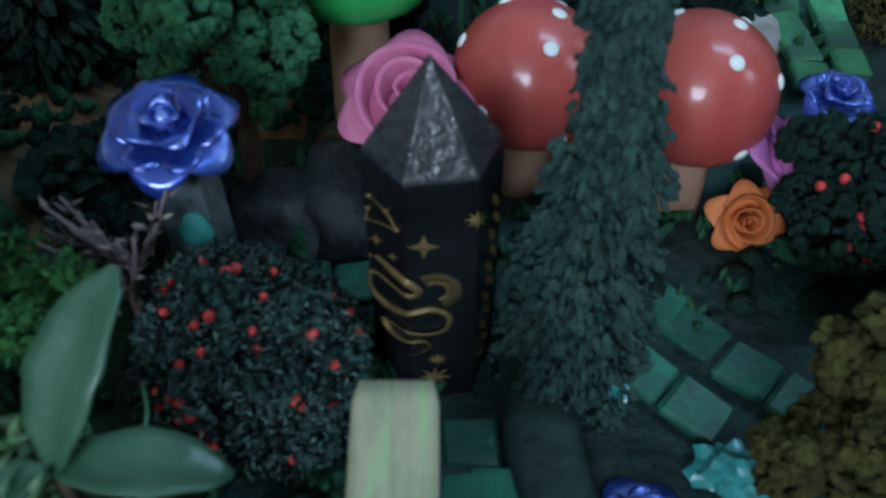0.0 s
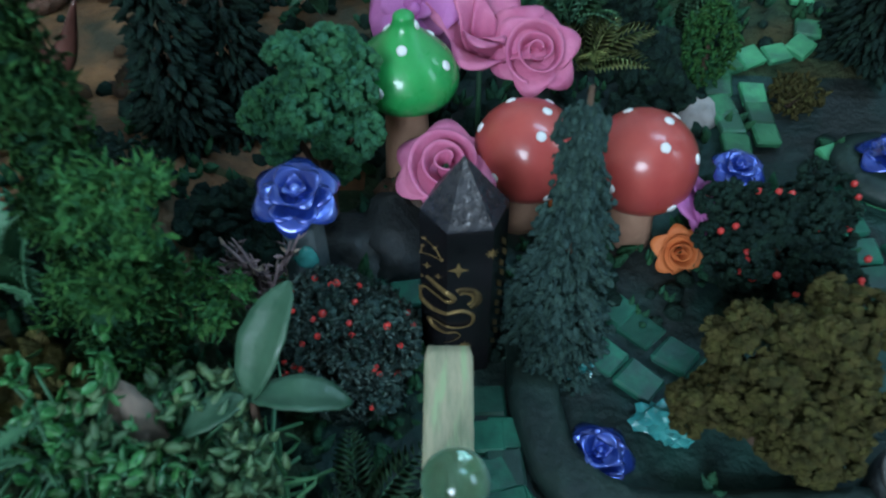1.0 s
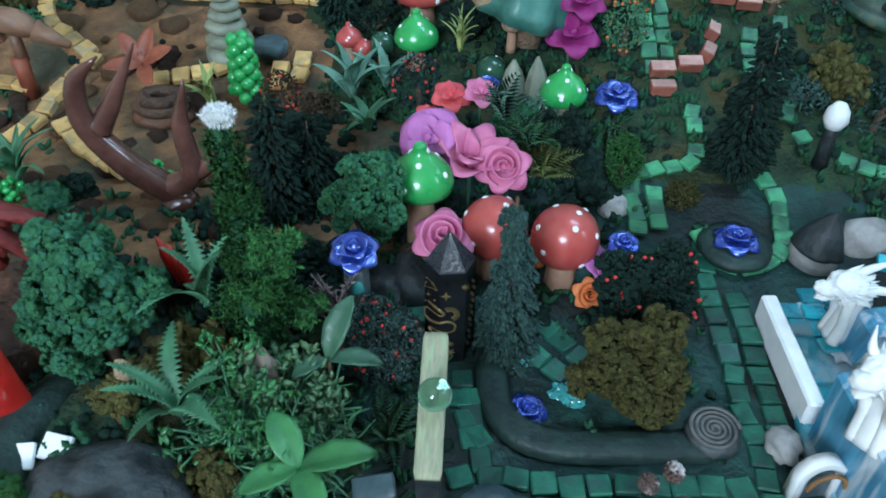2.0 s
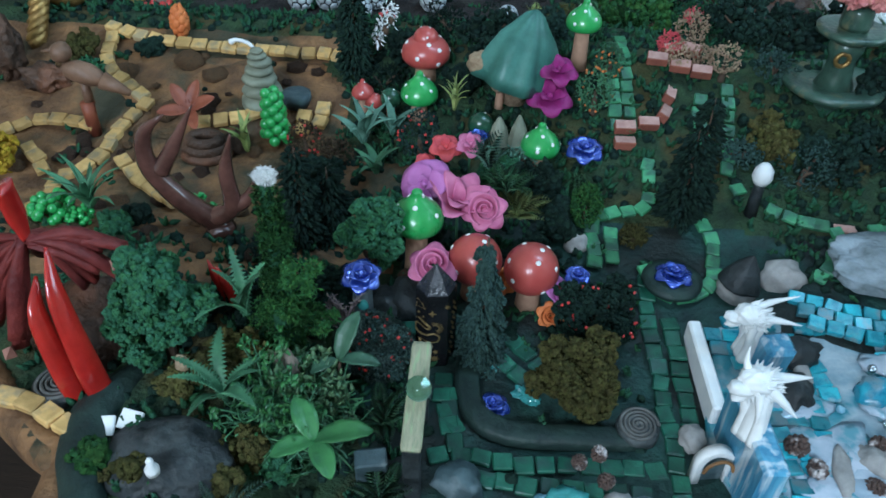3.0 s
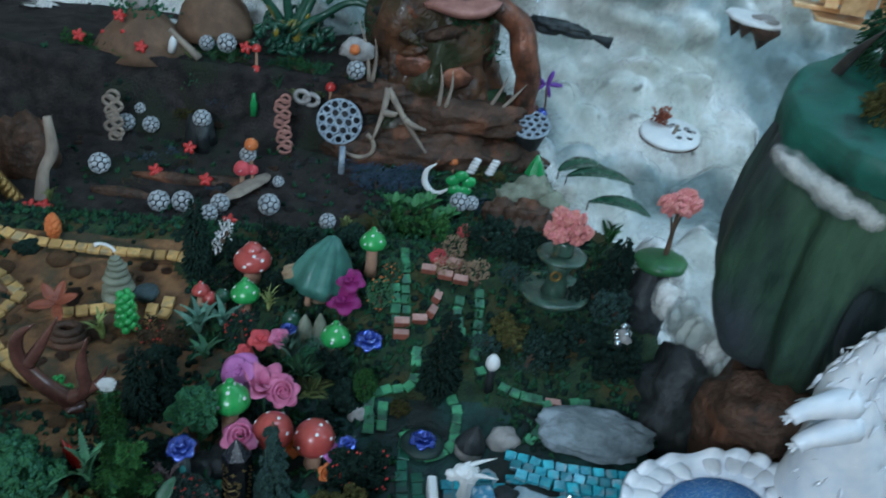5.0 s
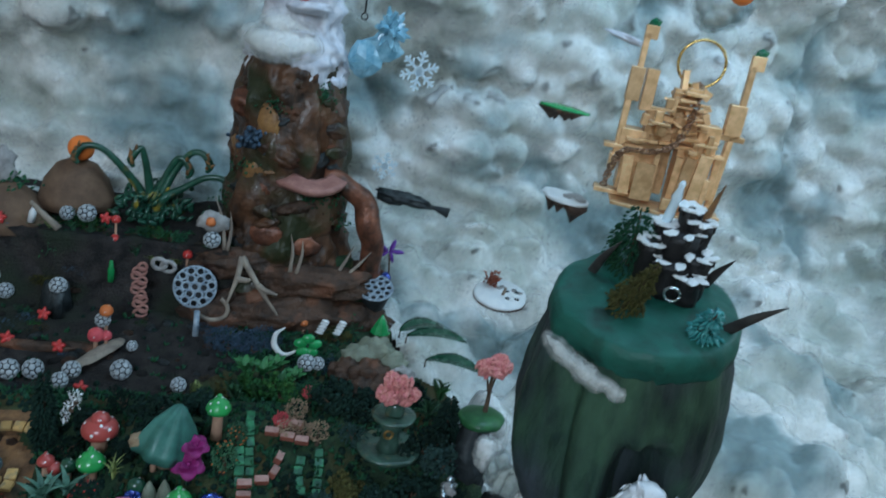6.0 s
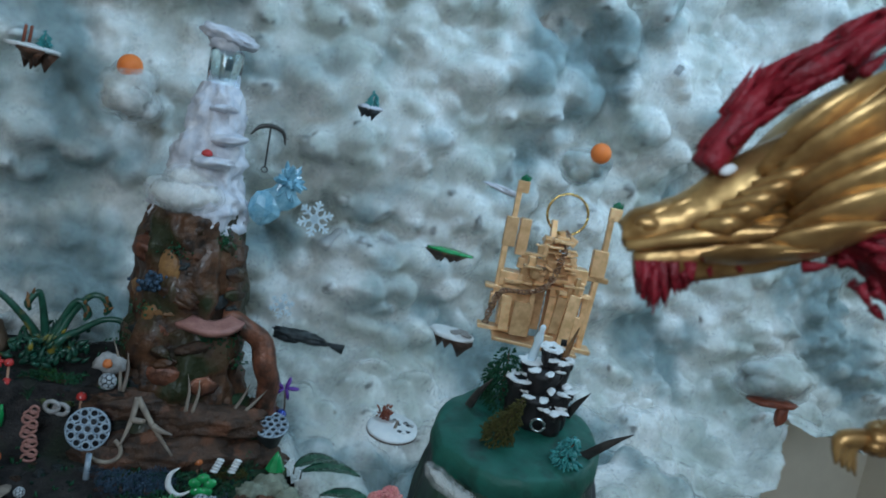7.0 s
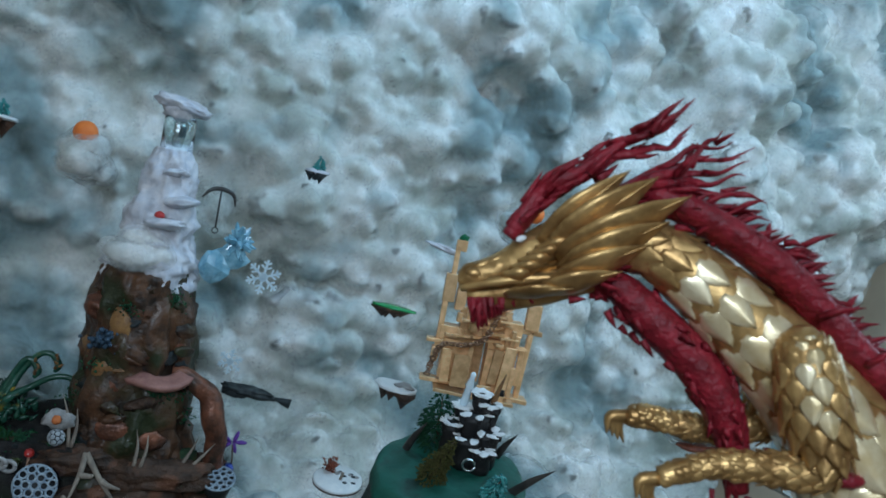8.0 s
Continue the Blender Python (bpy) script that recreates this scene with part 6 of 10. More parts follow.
def star(n, r, inner=0.36):
    k = 2 * n
    v = [(0, 0, 0.0003)] + [((r if i % 2 == 0 else r * inner) * math.sin(i * math.pi / n), (r if i % 2 == 0 else r * inner) * math.cos(i * math.pi / n), 0.0001) for i in range(k)]
    return np.array(v), [(0, 1 + (i + 1) % k, 1 + i) for i in range(k)]


def stroke(pts, w, n=26):
    return tube([(x, y, 0.0001) for x, y in spline(pts, n)], w, 6, 0.25)


snake = [(-0.0121, 0.0475), (-0.0084, 0.044), (-0.0046, 0.0408), (-0.003, 0.0384), (-0.005, 0.037), (-0.009, 0.0396), (-0.0127, 0.0422), (-0.0144, 0.0401), (-0.014, 0.0361), (-0.0104, 0.0326), (-0.0057, 0.0317), (-0.0003, 0.0329), (0.0034, 0.0303), (0.0024, 0.0255), (-0.0023, 0.0241), (-0.007, 0.0255), (-0.011, 0.0273), (-0.0097, 0.0238), (-0.0064, 0.022), (-0.0023, 0.022), (-0.0009, 0.0197), (-0.0032, 0.0176), (-0.0064, 0.0162)]
part("snake_engraving", engraved(stroke(snake, (0.0006, 0.0012, 0.001, 0.0009, 0.0011, 0.0012, 0.0012, 0.001, 0.0008, 0.0002), 150)), ENGRAVE, tower, "thin gold snake drawing")
for k in range(21):
    a = -1.15 + k * 0.165
    c, s0 = math.cos(a), math.sin(a)
    part("sun_ray", engraved(tube([(0.0005 + 0.0034 * c, 0.0385 + 0.0034 * s0, 0.0001), (0.0005 + 0.0056 * c, 0.0385 + 0.0056 * s0, 0.0001)], 0.00018, 5, 0.4)), ENGRAVE, tower)
part("sun_engraving", engraved(stroke([(0.0005 + 0.0027 * math.cos(a), 0.0385 + 0.0027 * math.sin(a)) for a in np.linspace(-1.3, 2.3, 9)], 0.0005)), ENGRAVE, tower)
for x, y, n, r in ((-0.0018, 0.0519, 4, 0.0034), (0.0086, 0.059, 8, 0.0026), (0.0008, 0.0148, 8, 0.0025), (0.0001, 0.0079, 8, 0.0042), (-0.0118, 0.0524, 4, 0.0018), (-0.0081, 0.0484, 4, 0.0014), (-0.0136, 0.0472, 4, 0.0011)):
    part("star_engraving", engraved(at(star(n, r), x, y, 0)), ENGRAVE, tower, smooth=False)
dots = [(-0.0128, 0.0645), (-0.0092, 0.061), (-0.007, 0.0562), (-0.0138, 0.058), (-0.0132, 0.0612)]
for a, b in ((0, 1), (1, 2), (2, 3), (3, 4)):
    part("constellation_line", engraved(stroke([dots[a], ((dots[a][0] + dots[b][0]) / 2, (dots[a][1] + dots[b][1]) / 2 + 0.0003), dots[b]], 0.00018)), ENGRAVE, tower)
for x, y in dots:
    part("constellation_star", engraved(at(ico(1), x, y, 0, s=0.00062)), ENGRAVE, tower)
for k in range(11):
    part("leaf_engraving", engraved(at(star(2, 0.0024, 0.42), 0.0126 - 0.0002 * k + 0.0007 * (k % 2), 0.0632 - 0.0048 * k, 0, 0, 0, 20)), ENGRAVE, tower, smooth=False)

# ---- miniature conifer beside it, berry bushes, olive tree ----
cy = thing("cypress_tree", on(0.031, 0.119), "drooping blue-green miniature conifer beside the black obelisk", "tree")
part("trunk", tube([(0, 0, -0.004), (0.0008, 0, 0.06), (0.0004, 0, 0.112)], (0.003, 0.002, 0.0008), 7), TWIG, cy)
r0 = rng(77)
sprays = []
for k in range(150):
    t = 1 - math.sqrt(r0.random())
    a = k * 2.4 + r0.normal(0, 0.2)
    reach = float(np.interp(t, (0, 0.1, 0.35, 0.55, 0.68, 0.74, 0.8, 0.9, 1.0), (0.018, 0.0185, 0.0145, 0.0115, 0.0105, 0.0045, 0.0068, 0.007, 0.002))) * r0.uniform(0.75, 1.12)
    z = 0.008 + t * 0.11
    fall = 0.35 + 1.1 * reach / 0.018
    spine = spline([(0, 0, z), (0.5 * reach * math.cos(a), 0.5 * reach * math.sin(a), z + 0.001), (reach * math.cos(a), reach * math.sin(a), z - reach * fall * 0.55)], 9)
    part("limb", tube(spine, (0.0006, 0.0003, 0.0001), 4), FOAMDARK, cy)
    q = spine[r0.integers(1, 9, 74)] + r0.normal(0, 0.0013, (74, 3)) + np.array((0, 0, -0.0007))
    sprays.append(q)
pts = np.concatenate(sprays)
n = len(pts)
drop = np.stack([pts[:, 0] * 40, pts[:, 1] * 40, np.full(n, -0.7)], 1)
part("needles", scatter(lump(1, 1, 0.3, 2, 4), pts, r0.uniform(0.0007, 0.0014, n), 5, out=drop, stretch=(0.75, 0.75, 1.5), jag=0.4), FOAMGREY, cy, smooth=False)

LOB = [(0, 0, 0.02, 0.024, 0.022, 0.018), (-0.004, 0, 0.032, 0.015, 0.015, 0.012), (0.011, -0.004, 0.026, 0.014, 0.014, 0.013), (-0.013, -0.004, 0.014, 0.013, 0.015, 0.012), (0.004, -0.014, 0.014, 0.016, 0.012, 0.012)]
bush = foam_tree("berry_bush", on(-0.043, 0.108), LOB, FOAMGREY, "rounded grey-green bush dotted with red berries beside the obelisk", 3000, 0.0011, 11, 0.014)
lp, ld = foam_points(LOB, 6500, 23, 0.9)
part("foliage", scatter(LEAFLET, lp + ld * 0.0016, rng(24).uniform(0.0018, 0.0034, 6500), 7), FERNDUST, bush)
berries(bush, surface_points(LOB, 48, 5, 1.0), 0.0011)
berries(bush, surface_points(LOB, 14, 8, 0.94), 0.0014)
LOB = [(0, 0, 0.024, 0.028, 0.026, 0.02), (0.012, 0.006, 0.036, 0.017, 0.016, 0.014), (-0.014, 0, 0.032, 0.016, 0.016, 0.014), (0.018, -0.006, 0.02, 0.014, 0.016, 0.014)]
bush = foam_tree("berry_bush", on(0.113, 0.148), LOB, FOAMDARK, "dark green spreading bush with small red berries", 5200, 0.0013, 12, 0.016)
berries(bush, surface_points(LOB, 36, 6), 0.0013)
LOB = [(-0.012, 0.0, 0.046, 0.015, 0.015, 0.012), (0.009, 0.004, 0.052, 0.015, 0.014, 0.013), (0.0, -0.01, 0.032, 0.02, 0.016, 0.013), (0.018, 0.0, 0.03, 0.015, 0.017, 0.016), (-0.02, 0.0, 0.026, 0.012, 0.014, 0.013), (0.006, -0.006, 0.016, 0.02, 0.017, 0.012), (0.016, 0.006, 0.044, 0.014, 0.012, 0.012)]
foam_tree("olive_tree", on(0.096, 0.082), LOB, FOAMOLIVE, "olive-brown crumbly foam tree over the green path", 6500, 0.0016, 13, 0.03, "tree")

# ---- roses ----
metal_layers = ((3, 0.34, 0.66, 2), (4, 0.68, 0.8, 26), (6, 1.0, 0.98, 60))
crystal_post = thing("crystal_post", on(-0.056, 0.132), "grey-green glassy stone post with a bluish flash", "stone")
part("post", lathe([(0.0085, -0.002), (0.008, 0.02), (0.0072, 0.045), (0.0068, 0.061)], 7, 0.1, 4), SLATEBLUE, crystal_post, smooth=False)
part("flash", at(lump(0.005, 2, 0.3, 2, 8, (0.8, 0.3, 1.1)), 0.001, -0.0066, 0.038), TEALCRYSTAL, crystal_post)
rose("blue_rose", on(-0.056, 0.13, 0.061, 10, 20), 0.0115, BLUEROSE, "pearly blue resin rose on a grey stone post", "blue roses", metal_layers, True)
rose("blue_rose", on(0.042, 0.074, 0.001, 30, 6), 0.0098, BLUEROSE, "pearly blue resin rose lying in the dark garden bed", "blue roses", metal_layers, True)
rose("blue_rose", on(0.181, 0.203, 0.012, 0, 0), 0.0125, BLUEROSE, "pearly blue resin rose on a dark round plate", "blue roses", metal_layers, True)
solid("plate", lathe([(0.021, 0), (0.024, 0.004), (0.024, 0.007), (0.018, 0.009)], 30, 0.04), GREENCLAY, on(0.181, 0.203, 0.003), "dark round clay plate under a blue rose", "plate")
for x, y, z, r in ((0.1, 0.167, 0.042, 0.008), (0.115, 0.335, 0.03, 0.014), (0.018, 0.345, 0.03, 0.009)):
    rose("blue_rose", on(x, y, 0, 40 * x, 15), r, BLUEROSE, "small pearly blue rose among dark leaves", "blue roses", metal_layers, True).location.z += z - float(ground_at(x, y)) * 0.4
for x, y, z, r, mat, lab, rx, ry in ((-0.008, 0.171, 0.042, 0.0155, PINK, "pink foam rose behind the black obelisk", 24, 0), (0.028, 0.222, 0.062, 0.014, PINK, "pink foam rose beside a larger one", 44, 0), (0.09, 0.163, 0.026, 0.014, LILAC, "mauve foam rose under a red mushroom", 10, 50), (0.045, 0.185, 0.02, 0.009, ORANGE, "small salmon foam rose under a red mushroom", 40, 0)):
    foam_rose("foam_rose", pose(x, y, z, rx, ry, 0), r, mat, lab, int(abs(x) * 900) % 7)
    solid("rose_stem", tube([(x, y, z + 0.004), (x, y + 0.002, float(ground_at(x, y)) - 0.004)], 0.0012, 6), FERN, pose(0, 0, 0), "thin green wire stem of a foam rose", "stem", "rose stems")
rose("foam_rose", pose(0.006, 0.233, 0.052, 14, 4, 20), 0.0165, PINK, "half-open pink foam bloom with tall frilled petals", "foam roses", ((2, 0.45, 1.55, 4), (3, 0.75, 1.75, 10), (4, 1.0, 1.55, 24)))
rose("foam_rose", pose(-0.02, 0.24, 0.07, 48, -14, 0), 0.0165, LILAC, "lilac-pink foam bloom wide open above the green mushroom", "foam roses", ((3, 0.3, 0.7, 20), (3, 0.9, 0.95, 56), (4, 1.25, 1.0, 78)))
for x, y, z in ((0.006, 0.233, 0.054), (-0.02, 0.24, 0.072)):
    solid("rose_stem", tube([(x, y, z), (x, y + 0.002, float(ground_at(x, y)) - 0.004)], 0.0012, 6), FERN, pose(0, 0, 0), "thin green wire stem of a foam rose", "stem", "rose stems")
foam_rose("foam_rose", on(0.083, 0.158, 0.008, 0, 60), 0.0085, ORANGE, "orange foam rose on the dark ground")
for x, y, z, r, mat, lab in ((-0.01, 0.31, 0.03, 0.012, CORALPINK, "coral red fabric blossom"), (0.012, 0.31, 0.034, 0.011, PINK, "pink fabric blossom"), (-0.026, 0.3, 0.022, 0.009, CORALPINK, "coral red fabric blossom"), (0.08, 0.372, 0.03, 0.018, MAGENTA, "crinkled magenta fabric flower"), (0.087, 0.385, 0.045, 0.015, MAGENTA, "crinkled magenta fabric flower")):
    rose("blossom", on(x, y, z, 20, 25), r, mat, lab + " on a thin stem", "fabric blossoms", ((3, 0.5, 1.0, 20), (5, 0.9, 1.0, 55)))
    solid("rose_stem", tube([(x, y, float(ground_at(x, y)) + z + 0.003), (x, y + 0.002, float(ground_at(x, y)) - 0.004)], 0.0012, 6), FERN, pose(0, 0, 0), "thin green wire stem of a fabric blossom", "stem", "rose stems")

# ---- mushrooms ----
mushroom("red_mushroom", on(0.066, 0.174), 0.021, 0.031, REDCAP, STEM, "large round red mushroom with white spots", 11, seed=2)
mushroom("red_mushroom", on(0.023, 0.182), 0.021, 0.029, REDCAP, STEM, "large round red mushroom with white spots", 11, seed=3)
for x, y, r, h in ((-0.024, 0.204, 0.021, 0.046), (0.111, 0.438, 0.017, 0.042), (-0.04, 0.388, 0.018, 0.02), (0.075, 0.335, 0.018, 0.012)):
    mushroom("green_mushroom", on(x, y), r, h, GREENCAP, STEM, "glossy green pointed mushroom with white dots", 9, 1.0, int(x * 900) + 40)
mushroom("dark_mushroom", on(-0.068, 0.392), 0.0105, 0.018, DARKGREENCAP, STEM, "small glossy dark green mushroom", 3, 0, 8)
mushroom("dark_mushroom", on(0.02, 0.36), 0.012, 0.012, DARKGREENCAP, STEM, "small glossy dark green mushroom", 3, 0, 9)
mushroom("red_mushroom", on(-0.038, 0.43), 0.0235, 0.026, REDCAP, STEM, "broad red-orange mushroom with white dots", 12, 0, 10, squat=0.72)
mushroom("red_mushroom", on(-0.038, 0.43, 0.03), 0.0125, 0.012, REDCAP, STEM, "small red-orange mushroom growing on a broad one", 6, 0, 14)
mushroom("red_mushroom", on(-0.096, 0.398), 0.011, 0.018, REDCAP, STEM, "small pointed red-orange mushroom with white dots", 4, 1.0, 11)
mushroom("red_mushroom", on(-0.085, 0.395), 0.009, 0.012, REDCAP, STEM, "small red-orange mushroom with white dots", 4, 0, 12)
mushroom("tan_mushroom", on(0.036, 0.392), 0.009, 0.022, FOAMBEIGE, STEM, "little tan mushroom with pale dots under the teal cap", 7, 0, 13)

# the big draped teal toadstool
teal = thing("teal_toadstool", on(0.05, 0.4), "large toadstool with a folded teal cap like cloth", "toadstool")
part("stem", lathe([(0.012, 0), (0.01, 0.02), (0.009, 0.035)], 16, 0.08), FOAMBEIGE, teal)
part("cap", at(lathe([(0.02, 0.0), (0.041, -0.008), (0.0385, 0.004), (0.033, 0.02), (0.025, 0.036), (0.015, 0.048), (0.009, 0.056), (0.002, 0.06)], 72, 0.3, 3, 9, 0.05), 0, 0, 0.03, -8, 14, 0), TEALCLOTH, teal)
part("tan_knob", at(lump(0.011, 3, 0.25, 2, 4), -0.035, -0.01, 0.042), FOAMBEIGE, teal)

# ---- craft stick bridge with a marble ----
stick = solid("craft_stick", sheet(lambda u, v: ((u - 0.5) * 0.0125 * min(1, (0.75 + 9 * v) ** 0.5, (0.75 + 9 * (1 - v)) ** 0.5), 0.074 * v, 0.0), 9, 24, 0.0022), WOODSTICK, pose(-0.0068, -0.006, 0.0525, 13, 0, 0), "flat wooden craft stick laid as a narrow bridge", "stick")
solid("marble", at(ico(5), s=0.0079), MARBLE, pose(-0.0052, 0.027, 0.0692), "clear green glass marble resting on the craft stick", "marble")
post = thing("dark_post", on(-0.0068, 0.0), "dark slate block holding up the craft stick", "block")
part("block", at(box(0.011, 0.008, 0.05, 0.001), 0, 0, -0.001), DARKROCK, post, smooth=False)
post = thing("dark_post", on(-0.0062, 0.06), "dark slate block holding up the craft stick", "block")
part("block", at(box(0.009, 0.006, 0.063, 0.001), 0, 0, -0.001), DARKROCK, post, smooth=False)

# ---- big plastic leaves ----
leafy("rubber_leaf", pose(-0.0605, 0.061, 0.048), ((0.034, 0.014, 62, 50), (0.0275, 0.012, 0, 0), (0.02, 0.01, 205, -12)), LEAFPALE, "pale green plastic plant with thick glossy oval leaves", 0.004)
leafy("big_leaf_plant", pose(-0.064, -0.002, 0.044), ((0.035, 0.016, 12, 10), (0.029, 0.015, 125, 26), (0.027, 0.014, 215, 10), (0.03, 0.014, 300, 6)), LEAF, "green plastic rosette of four broad oval leaves", 0.006)
for k, (x, y) in enumerate(((-0.09, 0.055), (-0.075, 0.045), (-0.1, 0.03), (-0.082, 0.025), (-0.105, 0.05))):
    t = thing("sprig_plant", on(x, y, 0.0), "bushy green plastic sprig with small fleshy leaves", "plant", "leafy sprigs")
    r1 = rng(200 + k)
    tips = r1.normal(0, 1, (26, 3)) * (0.012, 0.012, 0.006) + (0, 0, 0.038)
    for p in tips:
        part("stalk", tube(spline([(0, 0, 0), (p[0] * 0.4, p[1] * 0.4, p[2] * 0.6), p], 6), (0.001, 0.0007, 0.0005), 5), FERN, t)
    lp = np.concatenate([p + r1.normal(0, 0.0022, (8, 3)) for p in tips])
    strands = []
    for _ in range(130):
        o = r1.normal(0, 1, 3) * (0.012, 0.012, 0.004) + (0, 0, 0.018)
        d, e = r1.normal(0, 1, 3) * (0.008, 0.008, 0.004), r1.normal(0, 1, 3) * 0.007
        strands.append(tube(spline([o - d, o + e, o + d, o + d + r1.normal(0, 0.005, 3)], 8), (0.0007, 0.0008, 0.0003), 4))
    part("curly_moss", join(strands), FERN, t, "tangle of curling green strands")
    part("foliage", scatter(NEEDLE if k < 2 else leaf_geo(1, 0.55, 0.2, 0.1, 0.06, 3, 5), lp, r1.uniform(0.0035, 0.0055, len(lp)), 3, out=r1.normal(0, 1, (len(lp), 3)) + (0, 0, 0.5)), BUD if k < 2 else LEAF, t)

# ---- the moss-grown column with a white tuft ----
col = thing("moss_column", pose(-0.1, 0.083, 0.03), "slim column overgrown with bright moss and topped with white fluff", "column")
part("core", lathe([(0.01, 0), (0.006, 0.05), (0.004, 0.11), (0.0035, 0.145)], 14, 0.2, 2), FOAMGREEN, col)
p, d = foam_points([(0, 0, 0.02, 0.014, 0.013, 0.02), (0.01, 0, 0.045, 0.011, 0.01, 0.012), (0, 0, 0.06, 0.01, 0.01, 0.02), (0.001, 0, 0.1, 0.0105, 0.009, 0.03), (0, 0, 0.128, 0.0085, 0.008, 0.016)], 5200, 31)
part("moss", scatter(LEAFLET, p, rng(5).uniform(0.0026, 0.005, 5200), 3), FOAMBRIGHT, col)
part("white_tuft", fibres(lump(0.0055, 3, 0.3, 2, 5, (1.2, 1, 0.8)), 900, 5, 0.001, 0.003, 0.0003), WHITE, col).location = (0, 0, 0.147)
part("white_core", at(lump(0.0045, 3, 0.35, 2, 5, (1.25, 1, 0.8)), 0, 0, 0.147), COTTON, col)
for k, (x, y, z, s) in enumerate(((-0.08, 0.068, 0.118, 0.011), (-0.082, 0.095, 0.05, 0.014), (-0.112, 0.09, 0.06, 0.012), (-0.096, 0.078, 0.135, 0.008), (-0.1, 0.076, 0.105, 0.009), (-0.094, 0.072, 0.085, 0.011))):
    foam_tree("moss_tuft", pose(x, y, z - s), [(0, 0, s, s, s, s)], FOAMBRIGHT, "loose bright green moss tuft", 900, 0.0034, 60 + k, category="moss", shape=LEAFLET, group="moss tufts")

# ---- foam trees and dark conifers ----
foam_tree("foam_tree", pose(-0.176, 0.068, 0.03), [(0, 0, 0.068, 0.022, 0.022, 0.02), (-0.012, -0.006, 0.05, 0.018, 0.018, 0.016), (0.02, 0.0, 0.05, 0.018, 0.018, 0.013), (-0.004, 0, 0.085, 0.015, 0.015, 0.011), (0.012, -0.004, 0.078, 0.012, 0.012, 0.01), (-0.012, -0.012, 0.024, 0.016, 0.015, 0.012), (0.004, -0.01, 0.045, 0.016, 0.015, 0.012)], FOAMGREEN, "large green foam tree with rounded clumps", 5600, 0.0019, 41, 0.05, "tree")
foam_tree("foam_tree", on(-0.055, 0.175), [(0, 0, 0.07, 0.021, 0.02, 0.017), (-0.012, 0, 0.055, 0.014, 0.014, 0.013), (0.013, -0.004, 0.05, 0.013, 0.013, 0.016), (0, 0, 0.082, 0.013, 0.013, 0.01)], FOAMGREEN, "green foam tree on a thin trunk beside a green mushroom", 4200, 0.0016, 42, 0.05, "tree")
for x, y, h, r, s in ((-0.118, 0.212, 0.095, 0.0145, 1), (-0.112, 0.45, 0.11, 0.0145, 2), (0.197, 0.283, 0.09, 0.019, 3), (0.205, 0.29, 0.115, 0.014, 7), (-0.1, 0.235, 0.07, 0.018, 4), (0.44, 0.455, 0.07, 0.018, 5)):
    conifer("dark_cypress", on(x, y), h, r, FOAMDARK, "tall nearly black miniature cypress", 900, 0.0055, s + 90, 0.45, "dark cypresses", 0.03)

# ---- antler ----
ant = thing("antler", on(-0.19, 0.21), "branching glossy dark brown antler standing on the clay path", "antler")
for pts, w in (([(0.012, 0, 0.0), (0, 0, 0.012), (-0.022, 0, 0.03), (-0.042, 0, 0.06), (-0.04, 0, 0.088), (-0.022, 0, 0.105)], (0.009, 0.0098, 0.009, 0.008, 0.006, 0.0007)), ([(-0.034, 0, 0.055), (-0.022, 0.004, 0.075), (-0.002, 0.008, 0.11)], (0.0075, 0.006, 0.0006)), ([(0, 0, 0.012), (0.018, 0, 0.026), (0.018, 0, 0.06), (0.026, 0, 0.092)], (0.009, 0.0075, 0.006, 0.0006)), ([(0.014, 0, 0.022), (0.03, 0.002, 0.032), (0.042, 0.004, 0.056)], (0.007, 0.0055, 0.0006))):
    part("tine", tube(spline(pts, 20), w, 12), ANTLER, ant)
part("burr", at(lump(0.013, 3, 0.2, 2, 3, (1, 1, 0.6)), 0.006, 0, 0.004), ANTLER, ant)

# ---- red glazed petals over a pleated red bundle ----
RED = np.array((-0.243, 0.05, 0.03))
red = thing("red_petal_plant", pose(*RED), "glossy red curved petals over a pleated dark red bundle", "ornament")
for pts, w in (([(-0.236, 0.05, 0.118), (-0.232, 0.034, 0.1), (-0.224, 0.028, 0.06), (-0.219, 0.028, 0.034)], (0.001, 0.006, 0.0085, 0.0085)), ([(-0.226, 0.054, 0.138), (-0.218, 0.037, 0.112), (-0.21, 0.03, 0.066), (-0.206, 0.03, 0.034)], (0.001, 0.0065, 0.0085, 0.0085)), ([(-0.24, 0.06, 0.138), (-0.243, 0.063, 0.152), (-0.244, 0.062, 0.174)], (0.004, 0.0085, 0.009))):
    part("petal", tube(spline(np.array(pts) - RED, 18), w, 14, 0.42), REDGLOSS, red)
q = rng(14)
for x, y, z in ((-0.199, 0.07, 0.106), (-0.195, 0.076, 0.098), (-0.208, 0.082, 0.116), (-0.2, 0.086, 0.112), (-0.212, 0.068, 0.098), (-0.27, 0.05, 0.09), (-0.282, 0.06, 0.098), (-0.274, 0.046, 0.074), (-0.262, 0.042, 0.064), (-0.254, 0.044, 0.07), (-0.29, 0.07, 0.104), (-0.235, 0.095, 0.1), (-0.255, 0.09, 0.1), (-0.22, 0.09, 0.105)):
    for j in range(2):
        top = np.array((-0.241, 0.06, 0.138)) + q.normal(0, 0.002, 3)
        end = np.array((x, y, z)) + q.normal(0, 0.003, 3)
        mid = (top + end) / 2 + (0, 0, 0.004 + 0.004 * j)
        part("pleat", tube(spline(np.array([top, mid, end]) - RED, 10), (0.002, 0.006, 0.0055), 7, 0.55), REDCLOTH, red)
